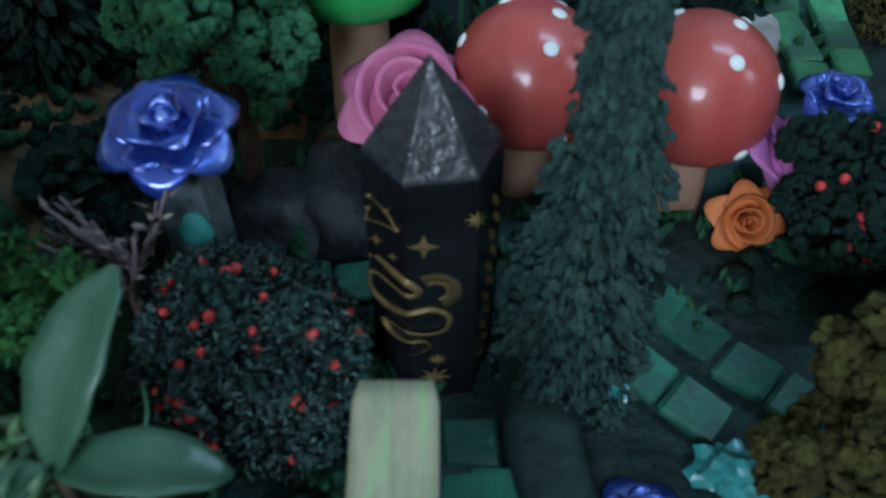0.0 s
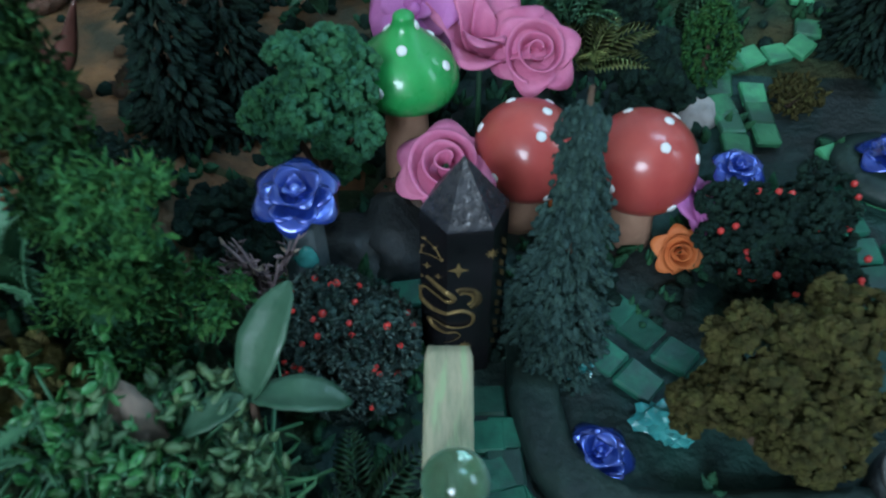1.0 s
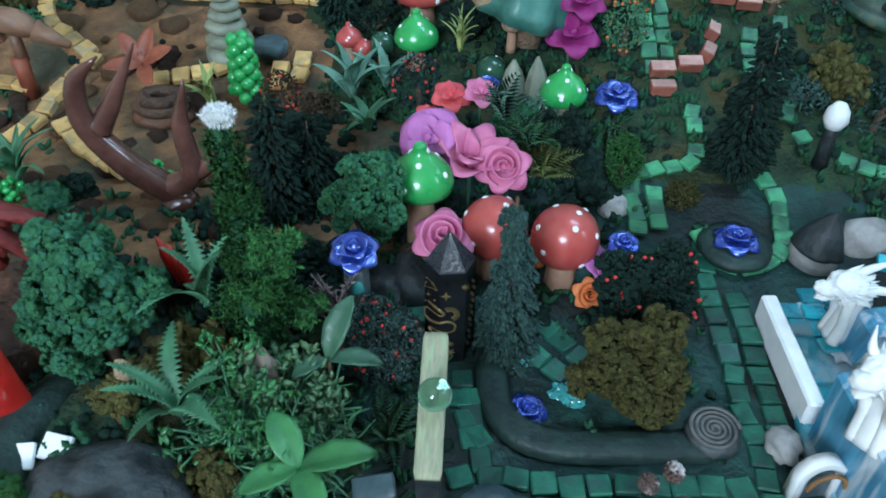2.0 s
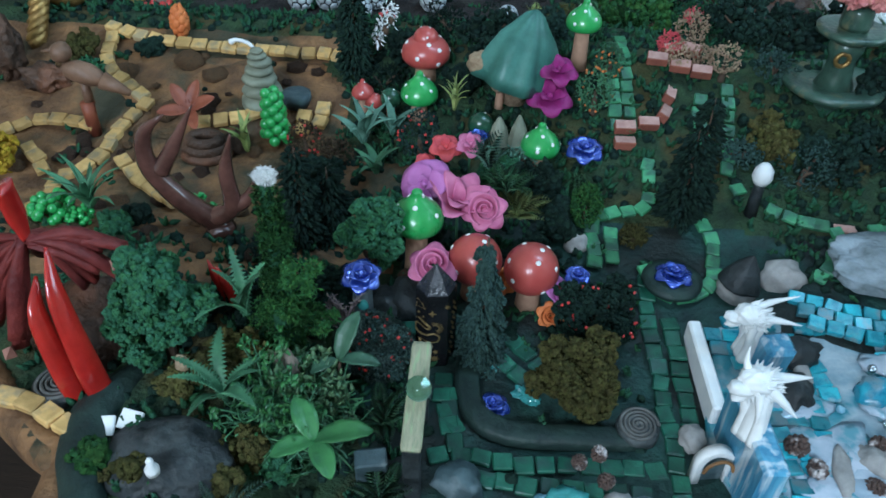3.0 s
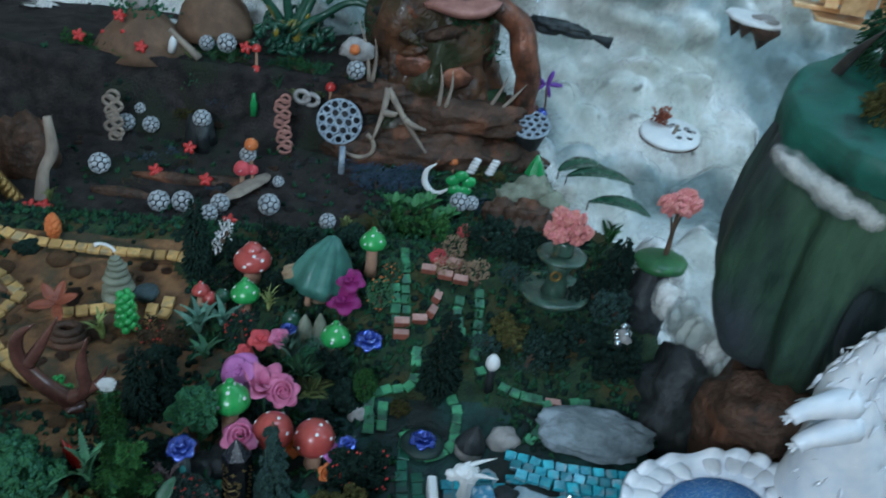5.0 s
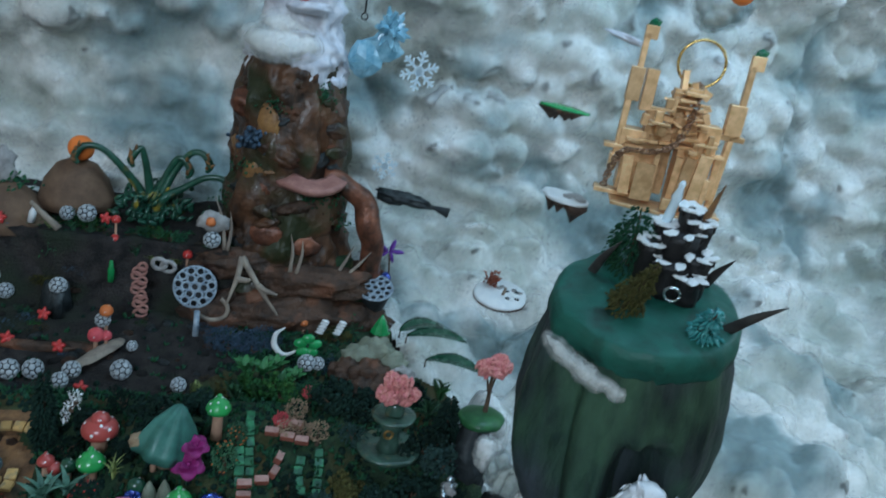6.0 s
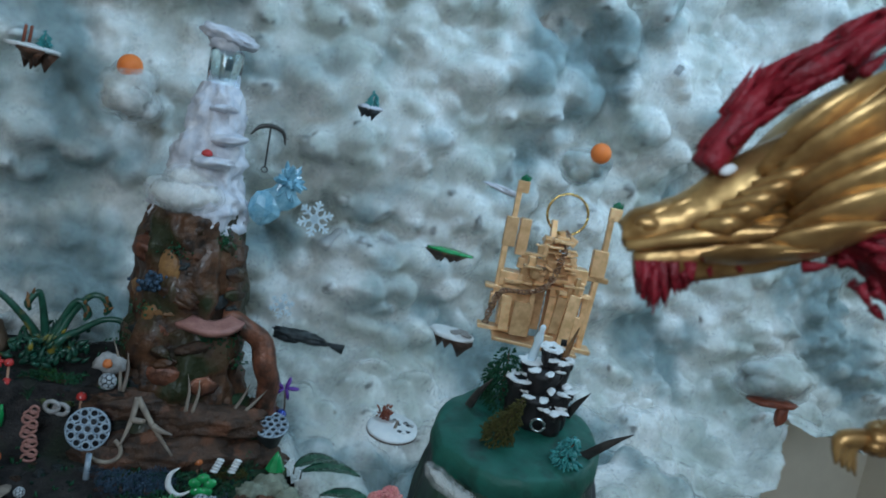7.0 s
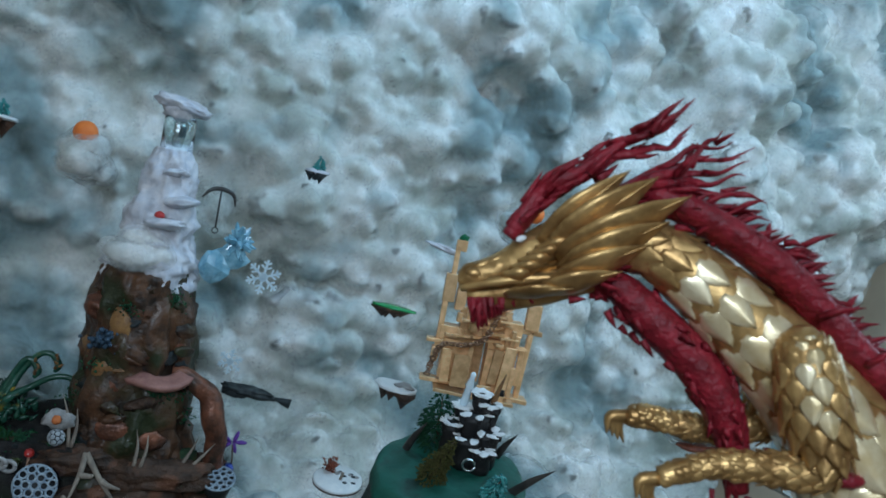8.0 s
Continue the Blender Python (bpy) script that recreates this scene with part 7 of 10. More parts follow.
for x, y, z in ((-0.197, 0.072, 0.112), (-0.191, 0.074, 0.1), (-0.264, 0.038, 0.062)):
    part("shard", at(lathe([(0.0005, -0.012), (0.005, 0), (0.0005, 0.014)], 4), x + 0.243, y - 0.05, z - 0.03, 20, 30, 0), FLESH, red, smooth=False)
solid("bark_mound", lump(0.04, 4, 0.3, 2, 31, (1.1, 0.8, 0.9)), BROWNROCK, pose(-0.228, 0.085, 0.045), "dark brown bark mound under the red petals", "mound")
for x, y, z in ((-0.148, 0.11, 0.055), (-0.14, 0.104, 0.055)):
    solid("red_tip", lathe([(0.004, 0), (0.0035, 0.02), (0.0004, 0.034)], 8), REDGLOSS, pose(x, y, z, 0, -14, 0), "pointed red glazed petal among the ferns", "petal", "red petals")


def coil(m, r, label):
    t = thing("coil_stone", m, label, "stone", "coiled stones")
    part("base", lathe([(r, -0.012), (r * 1.02, 0.0), (r * 0.98, 0.003), (r * 0.5, 0.0035)], 28, 0.05), DARKROCK, t)
    sp = [(r * 0.93 * (1 - k / 110) * math.cos(k * 0.28), r * 0.93 * (1 - k / 110) * math.sin(k * 0.28), 0.0038) for k in range(105)]
    part("spiral", tube(sp, r * 0.085, 6, 0.8), COILSTONE, t, "raised grey spiral")


coil(on(0.139, 0.06, 0.008, 0, 6), 0.0145, "round dark stone with a raised grey spiral")
coil(on(-0.236, 0.034, 0.004), 0.017, "round dark stone with a raised grey spiral")

# ---- dark clay kerb round the low bed; green rim of the front corner ----
KERB = spline([(0.0235, 0.13), (0.0235, 0.09), (0.033, 0.064), (0.056, 0.0525), (0.1, 0.053), (0.136, 0.054)], 50)
band = tube(np.c_[KERB, np.full(50, 0.0)], 0.0092, 14, 1.0)
band[0][:, 2] = 0.0062 * np.tanh(band[0][:, 2] / 0.0045) + 0.0006 * np.sin(band[0][:, 0] * 700)
solid("clay_kerb", band, GREENCLAY, pose(0, 0, 0.0015), "smooth broad dark clay kerb bending round a garden bed", "kerb")
solid("clay_border", tube(np.c_[spline([(-0.192, 0.056), (-0.201, 0.039), (-0.207, 0.014), (-0.202, -0.014), (-0.189, -0.043), (-0.185, -0.073)], 30), np.full(30, 0.034)], (0.008, 0.012, 0.015, 0.015, 0.013, 0.012), 16, 0.9), GREENCLAY, pose(0, 0, 0), "thick dark green clay rim at the garden's front corner", "rim")
solid("clay_edge", tube(np.c_[spline([(-0.4, 0.165), (-0.34, 0.1), (-0.285, 0.038), (-0.243, 0.004), (-0.216, -0.014), (-0.211, -0.05), (-0.215, -0.08)], 34), np.full(34, 0.022)], (0.012, 0.013, 0.012, 0.013, 0.012), 14, 1.3), CLAY, pose(0, 0, 0), "rounded tan clay edge of the garden base", "edge")

# ---- front corner: slate slab, white chips, ferns ----
solid("slate_slab", lump(0.034, 4, 0.16, 3.0, 5, (1.15, 0.9, 0.5)), DARKROCK, on(-0.153, -0.012, -0.002), "blue-grey slate block with mossy edges", "rock")
solid("slate_slab", at(box(0.02, 0.012, 0.03, 0.0012), 0, 0, 0, 14, 0, 12), SLATEBLUE, on(-0.034, 0.012), "blue-grey slate chip standing on edge", "rock", smooth=False)
solid("turquoise_chip", lump(0.006, 2, 0.3, 2, 4, (1, 0.5, 1)), BLUETILE, on(-0.037, 0.005, 0.018), "small bright turquoise stone chip", "stone")
for x, y, rz in ((-0.196, 0.005, 8), (-0.181, 0.011, -12)):
    solid("white_tile", box(0.014, 0.0125, 0.003, 0.0004), WHITE, on(x, y, 0.004, rz, 25), "white ceramic tile chip leaning on the rim", "tile", "white tile chips", smooth=False)
solid("white_bottle", lathe([(0.0038, 0), (0.0042, 0.004), (0.002, 0.008), (0.0022, 0.011), (0.001, 0.013)], 14), WHITE, on(-0.148, -0.034, 0.018), "tiny white vase on the slate block", "vase")
solid("tan_figure", lump(0.005, 3, 0.3, 2.5, 7, (0.8, 0.8, 1.6)), FOAMBEIGE, on(-0.157, 0.044, 0.022), "tiny orange-brown figurine in the moss", "figurine")
for k, (x, y, s, mat) in enumerate(((-0.15, 0.05, 0.014, FOAMOLIVE), (-0.165, 0.04, 0.012, FOAMOLIVE), (-0.112, 0.005, 0.016, FOAMOLIVE), (-0.118, -0.022, 0.012, FOAMOLIVE), (-0.192, -0.02, 0.012, FOAMBRIGHT), (-0.17, -0.026, 0.012, FOAMOLIVE), (-0.095, 0.002, 0.014, FOAMGREEN), (-0.13, 0.07, 0.02, FOAMOLIVE), (-0.14, 0.115, 0.02, FOAMDARK))):
    foam_tree("moss_tuft", on(x, y, -0.002), [(0, 0, s * 0.7, s, s * 0.9, s * 0.8), (s * 0.4, 0, s, s * 0.6, s * 0.6, s * 0.6)], mat, "low rounded moss tuft on the ground", 360, 0.0026, 70 + k, category="moss", group="moss tufts")
fern("fern", on(-0.128, 0.03, 0.016), 7, 0.046, 0.0135, FERN, "green plastic fern with long toothed fronds", 3, 30, leaflets=-17)
fern("fern", on(-0.128, 0.09, 0.03), 6, 0.046, 0.012, FERN, "green plastic fern with long toothed fronds", 4, 42, leaflets=-17)
fern("fern", on(-0.115, 0.105, 0.035), 4, 0.042, 0.009, FERNYELLOW, "yellow-green fern with upright fronds", 5, 58, leaflets=-17)
fern("fern", on(-0.03, 0.045, 0.006), 8, 0.032, 0.008, FERN, "dark green fern below the craft stick", 6, 38, leaflets=15)
fern("fern", on(-0.025, -0.01, 0.004), 6, 0.032, 0.008, FERN, "dark green fern below the craft stick", 7, 30, leaflets=15)
fern("fern", on(-0.11, -0.045, 0.004), 8, 0.036, 0.006, FERNPALE, "pale dry fern at the front edge", 8, 24, leaflets=17)
fern("agave", on(-0.292, 0.215, 0.012), 15, 0.048, 0.009, FERN, "spiky green plastic rosette of strap leaves", 9, 42, "agaves", -1)
twig = thing("dry_twig", on(-0.067, 0.112, 0.0), "dry brownish-mauve twig with feathery tips", "twig")
q = rng(19)
for k in range(22):
    a = q.uniform(-1.1, 0.5)
    l = q.uniform(0.011, 0.025)
    o = np.array((0.009 * math.sin(a) * q.random(), q.normal(0, 0.002), 0.03 + 0.012 * q.random()))
    e = o + np.array((l * math.sin(a), q.normal(0, 0.003), l * math.cos(a)))
    twiglet = part("twiglet", tube(spline([o, (o + e) / 2 + (0.001, 0, 0.001), e], 6), (0.0006, 0.0007, 0.0003), 5), MAUVETWIG, twig)
    for j in range(8):
        c = o + (e - o) * (0.2 + 0.1 * j)
        part("leaflet", at(LEAFLET, *c, q.uniform(0, 360), -50 + 30 * (j % 3), q.uniform(0, 360), 0.0046), MAUVETWIG if (j + k) % 4 else DRIFT, twiglet)
part("stalk", tube([(0, 0, -0.002), (0, 0, 0.032)], 0.0014, 6), TWIG, twig)
solid("bark_chip", lump(0.016, 3, 0.35, 2.4, 8, (0.55, 0.3, 1.3)), DRIFT, on(-0.095, 0.06, 0.03), "upright grey bark chip", "bark")


# ---- paths of single tiles ----
def tile_mesh(name, w, d, h, mat, seed):
    g = box(w, d, h, min(w, d) * 0.07)
    r = rng(seed)
    return make_mesh(name, (g[0] * (1 + r.normal(0, 0.03, g[0].shape)), g[1]), mat, False)


def along(pts, gap):
    p = spline(pts, 300)
    s = np.r_[0, np.cumsum(np.linalg.norm(np.diff(p, axis=0), axis=1))]
    q = np.arange(gap / 2, s[-1], gap)
    x, y = np.interp(q, s, p[:, 0]), np.interp(q, s, p[:, 1])
    dx, dy = np.interp(q + 1e-3, s, p[:, 0]) - np.interp(q - 1e-3, s, p[:, 0]), np.interp(q + 1e-3, s, p[:, 1]) - np.interp(q - 1e-3, s, p[:, 1])
    return [(a, b, math.degrees(math.atan2(d, c))) for a, b, c, d in zip(x, y, dx, dy)]


def tile_path(name, lines, gap, w, d, h, mat, label, seed=1, piece="tile", lift=0.0):
    t = thing(name, pose(0, 0, 0), label, "path", kind="structure")
    ms = [tile_mesh(piece, w, d, h, mat, seed + k) for k in range(4)]
    r = rng(seed)
    for pts in lines:
        for x, y, a in along(pts, gap):
            ob = part(piece, ms[r.integers(0, 4)], mat, t)
            e = 0.01
            sx, sy = (ground_at(x + e, y) - ground_at(x - e, y)) / (2 * e), (ground_at(x, y + e) - ground_at(x, y - e)) / (2 * e)
            up = Vector((-float(sx), -float(sy), 1)).normalized()
            tilt = Vector((0, 0, 1)).rotation_difference(up).to_matrix().to_4x4()
            s = r.uniform(0.88, 1.08)
            ob.matrix_basis = Matrix.Translation((x + r.normal(0, 0.0006), y + r.normal(0, 0.0006), float(ground_at(x, y)) + lift - 0.001)) @ tilt @ pose(0, 0, 0, r.normal(0, 3), r.normal(0, 3), a + r.normal(0, 5)) @ Matrix.Diagonal((s, r.uniform(0.88, 1.05), 1, 1))
    return t


tile_path("green_tile_path", [[(0.16, 0.213), (0.159, 0.17), (0.161, 0.12), (0.162, 0.066), (0.163, 0.0)], [(0.175, 0.17), (0.177, 0.12), (0.178, 0.05)], [(0.0, 0.028), (0.02, 0.031), (0.06, 0.028), (0.1, 0.03), (0.15, 0.03)], [(0.012, 0.09), (0.012, 0.06), (0.018, 0.04)], [(0.03, 0.014), (0.075, 0.012), (0.15, 0.012)], [(0.05, 0.14), (0.056, 0.134), (0.066, 0.122), (0.078, 0.112), (0.09, 0.103)], [(0.045, 0.118), (0.056, 0.108), (0.066, 0.098)], [(-0.05, 0.158), (-0.02, 0.157)], [(-0.045, 0.142), (-0.015, 0.141)], [(0.006, 0.102), (0.006, 0.08), (0.012, 0.063), (0.021, 0.049)]], 0.0142, 0.0134, 0.0128, 0.0035, GREENTILE, "winding path of dark emerald mosaic tiles", 3, lift=0.001)
tile_path("lime_tile_path", [[(0.162, 0.222), (0.172, 0.194), (0.192, 0.19), (0.212, 0.205), (0.218, 0.228), (0.222, 0.25), (0.215, 0.275), (0.205, 0.29)], [(0.12, 0.215), (0.12, 0.24), (0.121, 0.27), (0.14, 0.279), (0.165, 0.285), (0.176, 0.305)], [(0.136, 0.222), (0.136, 0.262)], [(0.245, 0.33), (0.25, 0.37), (0.254, 0.42)], [(0.273, 0.294), (0.3, 0.282), (0.328, 0.273), (0.32, 0.245), (0.302, 0.218)], [(0.155, 0.494), (0.155, 0.46), (0.157, 0.42), (0.16, 0.37)], [(0.143, 0.44), (0.145, 0.405), (0.147, 0.375)], [(0.246, 0.31), (0.262, 0.315)], [(0.172, 0.315), (0.176, 0.345)], [(0.23, 0.36), (0.225, 0.39), (0.232, 0.42)], [(0.355, 0.276), (0.385, 0.276)]], 0.0138, 0.0134, 0.0124, 0.004, LIMETILE, "bright green mosaic tile path and garden edging", 9, lift=0.0035)
tile_path("yellow_block_path", [[(-0.383, 0.492), (-0.345, 0.48), (-0.306, 0.473), (-0.227, 0.468), (-0.145, 0.467), (-0.13, 0.465)], [(-0.373, 0.482), (-0.364, 0.436), (-0.332, 0.408), (-0.31, 0.389), (-0.319, 0.368), (-0.324, 0.347), (-0.325, 0.311), (-0.336, 0.285), (-0.351, 0.274), (-0.343, 0.232), (-0.354, 0.198)], [(-0.436, 0.332), (-0.41, 0.355), (-0.385, 0.36), (-0.345, 0.352)], [(-0.4, 0.317), (-0.378, 0.295), (-0.362, 0.275)], [(-0.307, 0.306), (-0.28, 0.28), (-0.251, 0.258), (-0.235, 0.245)], [(-0.135, 0.4), (-0.135, 0.382), (-0.138, 0.36)], [(-0.15, 0.39), (-0.15, 0.365)], [(-0.27, 0.022), (-0.24, 0.013), (-0.21, 0.0)], [(-0.35, 0.062), (-0.32, 0.045), (-0.29, 0.03)], [(-0.255, 0.365), (-0.215, 0.375), (-0.185, 0.39)], [(-0.47, 0.3), (-0.44, 0.33)]], 0.0165, 0.0152, 0.0138, 0.006, YELLOWTILE, "winding path of yellow ochre blocks on clay", 21, "block", 0.005)
solid("clay_wall", tube(np.c_[spline([(-0.38, 0.482), (-0.306, 0.463), (-0.227, 0.458), (-0.145, 0.457)], 40), np.full(40, 0.05)], 0.011, 10, 1.3), CLAY, pose(0, 0, 0), "low tan clay wall carrying the yellow path", "wall")
solid("clay_wall", tube([(x, y, float(ground_at(x, y)) - 0.004) for x, y in spline([(-0.364, 0.436), (-0.332, 0.408), (-0.31, 0.389), (-0.319, 0.368), (-0.324, 0.347), (-0.325, 0.311), (-0.336, 0.285), (-0.351, 0.274)], 60)], 0.011, 10, 0.75), CLAY, pose(0, 0, 0), "low tan clay wall carrying the yellow path", "wall")

# ---- brick beds ----
bm = [make_mesh("brick", box(0.0195, 0.0105, 0.009, 0.0007), BRICK, False), make_mesh("top_face", at(box(0.0185, 0.0095, 0.0006, 0.0002), 0, 0, 0.009), BRICKTOP, False)]
for k, (x, y, z, rz) in enumerate(((0.186, 0.439, 0.099, -8), (0.208, 0.434, 0.095, -12), (0.228, 0.43, 0.092, -10), (0.154, 0.372, 0.06, 3), (0.176, 0.378, 0.062, 2), (0.154, 0.358, 0.05, 2), (0.19, 0.39, 0.066, 70), (0.196, 0.41, 0.075, 75), (0.337, 0.277, 0.022, -6), (0.2, 0.45, 0.104, 20), (0.22, 0.452, 0.104, -30))):
    t = thing("brick", pose(x, y, z - 0.0045, 22 if y > 0.36 else 6, 0, rz), "small red brick with a pale pinkish top", "brick", "garden bricks")
    part("body", bm[0], BRICK, t)
    part("top_face", bm[1], BRICKTOP, t, "pale pinkish top face")
for x, y, z, r, mat, lab in ((0.217, 0.459, 0.118, 0.0165, FOAMBEIGE, "round beige dried flower head"), (0.198, 0.452, 0.105, 0.012, CORALPINK, "red dried flower head"), (0.205, 0.44, 0.098, 0.013, FOAMBEIGE, "brownish dried flower head"), (0.228, 0.442, 0.098, 0.012, FOAMBEIGE, "brownish dried flower head"), (0.25, 0.437, 0.098, 0.0155, FOAMBEIGE, "round beige dried flower head")):
    foam_tree("dried_flower", pose(x, y, z - r), [(0, 0, r * 1.3, r, r, r)], mat, lab + " by the brick bed", 260, 0.0026, int(x * 999), r * 0.6, "flower", "dried flowers", NEEDLE)

# ---- the tiered fountain with a pink tree ----
fo = thing("fountain", on(0.35, 0.42, -0.004), "tiered verdigris fountain basin with a brass knob", "fountain")
part("lower_basin", at(lathe([(0.026, 0), (0.02, 0.01), (0.016, 0.022), (0.03, 0.03), (0.046, 0.038), (0.047, 0.043), (0.041, 0.044), (0.026, 0.04), (0.014, 0.04)], 40, 0.03), 0, 0, -0.02), FOUNTAIN, fo)
part("column", lathe([(0.019, 0.018), (0.014, 0.03), (0.0125, 0.046), (0.016, 0.058), (0.014, 0.066)], 28, 0.06), FOUNTAIN, fo)
part("upper_basin", lathe([(0.014, 0.062), (0.018, 0.066), (0.031, 0.071), (0.032, 0.075), (0.026, 0.076), (0.01, 0.075)], 36, 0.03), FOUNTAIN, fo)
part("glass_cup", lathe([(0.012, 0.075), (0.014, 0.08), (0.013, 0.092), (0.011, 0.096)], 24), FOUNTAIN, fo)
part("brass_knob", at(tube([(0.006 * math.cos(a), 0, 0.006 * math.sin(a)) for a in np.linspace(0, 6.283, 17)], 0.0022, 7), -0.006, -0.014, 0.05), GOLDROPE, fo)
foam_tree("pink_tree", on(0.35, 0.415, 0.082), [(0, 0, 0.034, 0.026, 0.025, 0.02), (-0.013, 0, 0.024, 0.014, 0.014, 0.012), (0.014, 0, 0.026, 0.014, 0.014, 0.014), (0, -0.008, 0.044, 0.016, 0.014, 0.012)], FOAMPINK, "round pink blossom tree standing in the fountain", 1300, 0.0027, 55, 0.03, "tree")
foam_tree("pink_tree", pose(0.478, 0.41, 0.16), [(0, 0, 0.078, 0.022, 0.02, 0.014), (0.008, 0, 0.068, 0.014, 0.014, 0.012), (-0.012, 0, 0.072, 0.012, 0.012, 0.01)], FOAMPINK, "thin pink blossom tree on a green pad beside the hill", 900, 0.0026, 56, 0.065, "tree")
solid("lily_pad", lump(0.034, 3, 0.12, 1.6, 3, (1, 0.9, 0.35)), LEAF, pose(0.475, 0.41, 0.152), "thick green pad holding a small pink tree", "pad")
solid("pad_rock", lump(0.04, 3, 0.3, 2, 6, (0.7, 0.7, 1.9)), DARKROCK, pose(0.47, 0.41, 0.075), "dark rock under the green pad", "rock")

# ---- pool: resin floor, turquoise tiles, slabs ----
pool = thing("pool", pose(0, 0, 0), "shallow milky resin pool strewn with turquoise tiles", "pool", kind="structure")
part("resin", sheet(lambda u, v: (0.196 + 0.33 * u + 0.01 * math.sin(9 * v), -0.09 + 0.285 * v - 0.03 * u * v, 0.006 + 0.0012 * math.sin(31 * u) * math.sin(23 * v)), 40, 40, 0.012), WATER, pool)
tm = [tile_mesh("tile", 0.0135, 0.0125, 0.003, BLUETILE, 60 + k) for k in range(4)]
r = rng(33)
for i in range(24):
    for j in range(20):
        x, y = 0.207 + 0.0138 * i, -0.083 + 0.0132 * j
        n0 = noise.noise(Vector((x * 22, y * 22, 7)))
        if y > 0.19 - 0.1 * (x - 0.2) or n0 < (-0.02 if x > 0.25 else -0.3) or len(pool.children) > 290:
            continue
        ob = part("tile", tm[r.integers(0, 4)], BLUETILE, pool)
        ob.matrix_basis = pose(x + r.normal(0, 0.001), y + r.normal(0, 0.001), 0.0055 + 0.001 * r.random(), r.normal(0, 4), r.normal(0, 4), 4 + r.normal(0, 6))
for k in range(26):
    x, y = 0.225 + 0.2 * r.random(), -0.06 + 0.22 * r.random()
    w = r.uniform(0.008, 0.022)
    part("milky_patch", at(lump(1, 3, 0.35, 1.8, 400 + k, (w * 1.5, w * 0.8, 0.0022)), x, y, 0.0078, 0, 0, r.uniform(-40, 60)), MILK, pool)
kerb_mesh = [tile_mesh("tile", 0.0125, 0.011, 0.006, BLUETILE, 80 + k) for k in range(3)]
kerb = thing("pool_kerb", pose(0, 0, 0), "row of turquoise tiles along the pool's far edge", "kerb", kind="structure")
for x, y, a in [p for d in (0.0, 0.0135, 0.027) for p in along([(0.272 + d * 0.3, 0.2 - d), (0.32, 0.186 - d), (0.37, 0.179 - d), (0.45, 0.171 - d)], 0.0138)]:
    ob = part("tile", kerb_mesh[r.integers(0, 3)], BLUETILE, kerb)
    ob.matrix_basis = pose(x, y, 0.01, 20, r.normal(0, 3), a + r.normal(0, 4))
solid("lake_rock", lump(0.06, 5, 0.22, 2.0, 9, (1.12, 0.52, 0.24)), ROCK, pose(0.374, 0.224, 0.028, 18, 0, -8), "large flat blue-grey stone beside the pool", "rock")
solid("white_slab", box(0.0095, 0.085, 0.022, 0.0015), WHITE, pose(0.191, 0.112, 0.0, 0, 0, 2), "long white painted slab along the pool", "slab", smooth=False)
solid("blue_glass_slab", box(0.016, 0.07, 0.055, 0.002), BLUEGLASS, pose(0.2, 0.03, 0.0, 0, 0, 4), "translucent blue slab under a white dragon head", "slab", smooth=False)
solid("blue_glass_slab", box(0.022, 0.02, 0.04, 0.003), BLUEGLASS, pose(0.237, 0.125, 0.0, 10, 0, 10), "translucent blue slab under a white dragon head", "slab", smooth=False)


def dragon_head(s, seed, horns):
    gs = [at(lump(1, 4, 0.2, 2.6, seed, (0.62, 0.45, 0.42)), 0.05, 0, 0, 0, 12, 0), at(lump(1, 3, 0.2, 2.6, seed + 1, (0.42, 0.28, 0.22)), -0.5, 0, -0.1, 0, 14, 0), at(lump(1, 3, 0.22, 2.6, seed + 2, (0.3, 0.2, 0.1)), -0.48, 0, -0.36, 0, -10, 0), at(lump(1, 4, 0.3, 2.6, seed + 4, (0.5, 0.42, 0.5)), 0.3, 0.02, -0.25)]
    for a, b, c, w in horns:
        gs.append(tube(spline([a, b, c], 14), (w, w * 0.72, w * 0.1), 10))
    for sgn in (-1, 1):
        gs.append(tube(spline([(0.2, 0.25 * sgn, -0.3), (0.12, 0.32 * sgn, -0.8), (0.2, 0.28 * sgn, -1.3), (0.1, 0.3 * sgn, -2.0)], 16), (0.17, 0.15, 0.17, 0.2), 10))
    gs.append(tube(spline([(0.25, 0, -0.1), (0.4, 0, -0.7), (0.36, 0, -1.3), (0.3, 0.05, -2.0)], 16), (0.34, 0.3, 0.34, 0.4), 12))
    r = rng(seed)
    d = r.normal(0, 1, (110, 3))
    d /= np.linalg.norm(d, axis=1)[:, None]
    gs.append(scatter(lathe([(0.06, 0), (0.045, 0.1), (0.008, 0.26)], 5), d * (0.5, 0.42, 0.45) + (0.2, 0, -0.12), r.uniform(0.6, 1.2, 110), seed, out=d + np.array((0.9, 0, -0.1))))
    v, f = join(gs)
    return v * s, f


FAR_HORNS = (((0.2, 0.15, 0.2), (0.8, 0.26, 0.42), (1.75, 0.34, 0.62), 0.16), ((0.3, -0.15, 0.0), (0.95, -0.3, 0.02), (1.8, -0.4, -0.12), 0.17), ((-0.1, 0.1, 0.25), (0.1, 0.16, 0.42), (0.4, 0.2, 0.6), 0.11))
NEAR_HORNS = (((-0.1, 0.2, 0.2), (-0.2, 0.3, 0.5), (-0.15, 0.36, 0.95), 0.13), ((0.35, -0.1, 0.1), (0.95, -0.2, 0.05), (1.75, -0.3, -0.05), 0.19), ((0.25, -0.3, -0.1), (0.55, -0.6, -0.45), (0.95, -0.8, -0.9), 0.17), ((-0.1, -0.3, -0.2), (-0.15, -0.45, -0.6), (-0.2, -0.5, -1.05), 0.14))
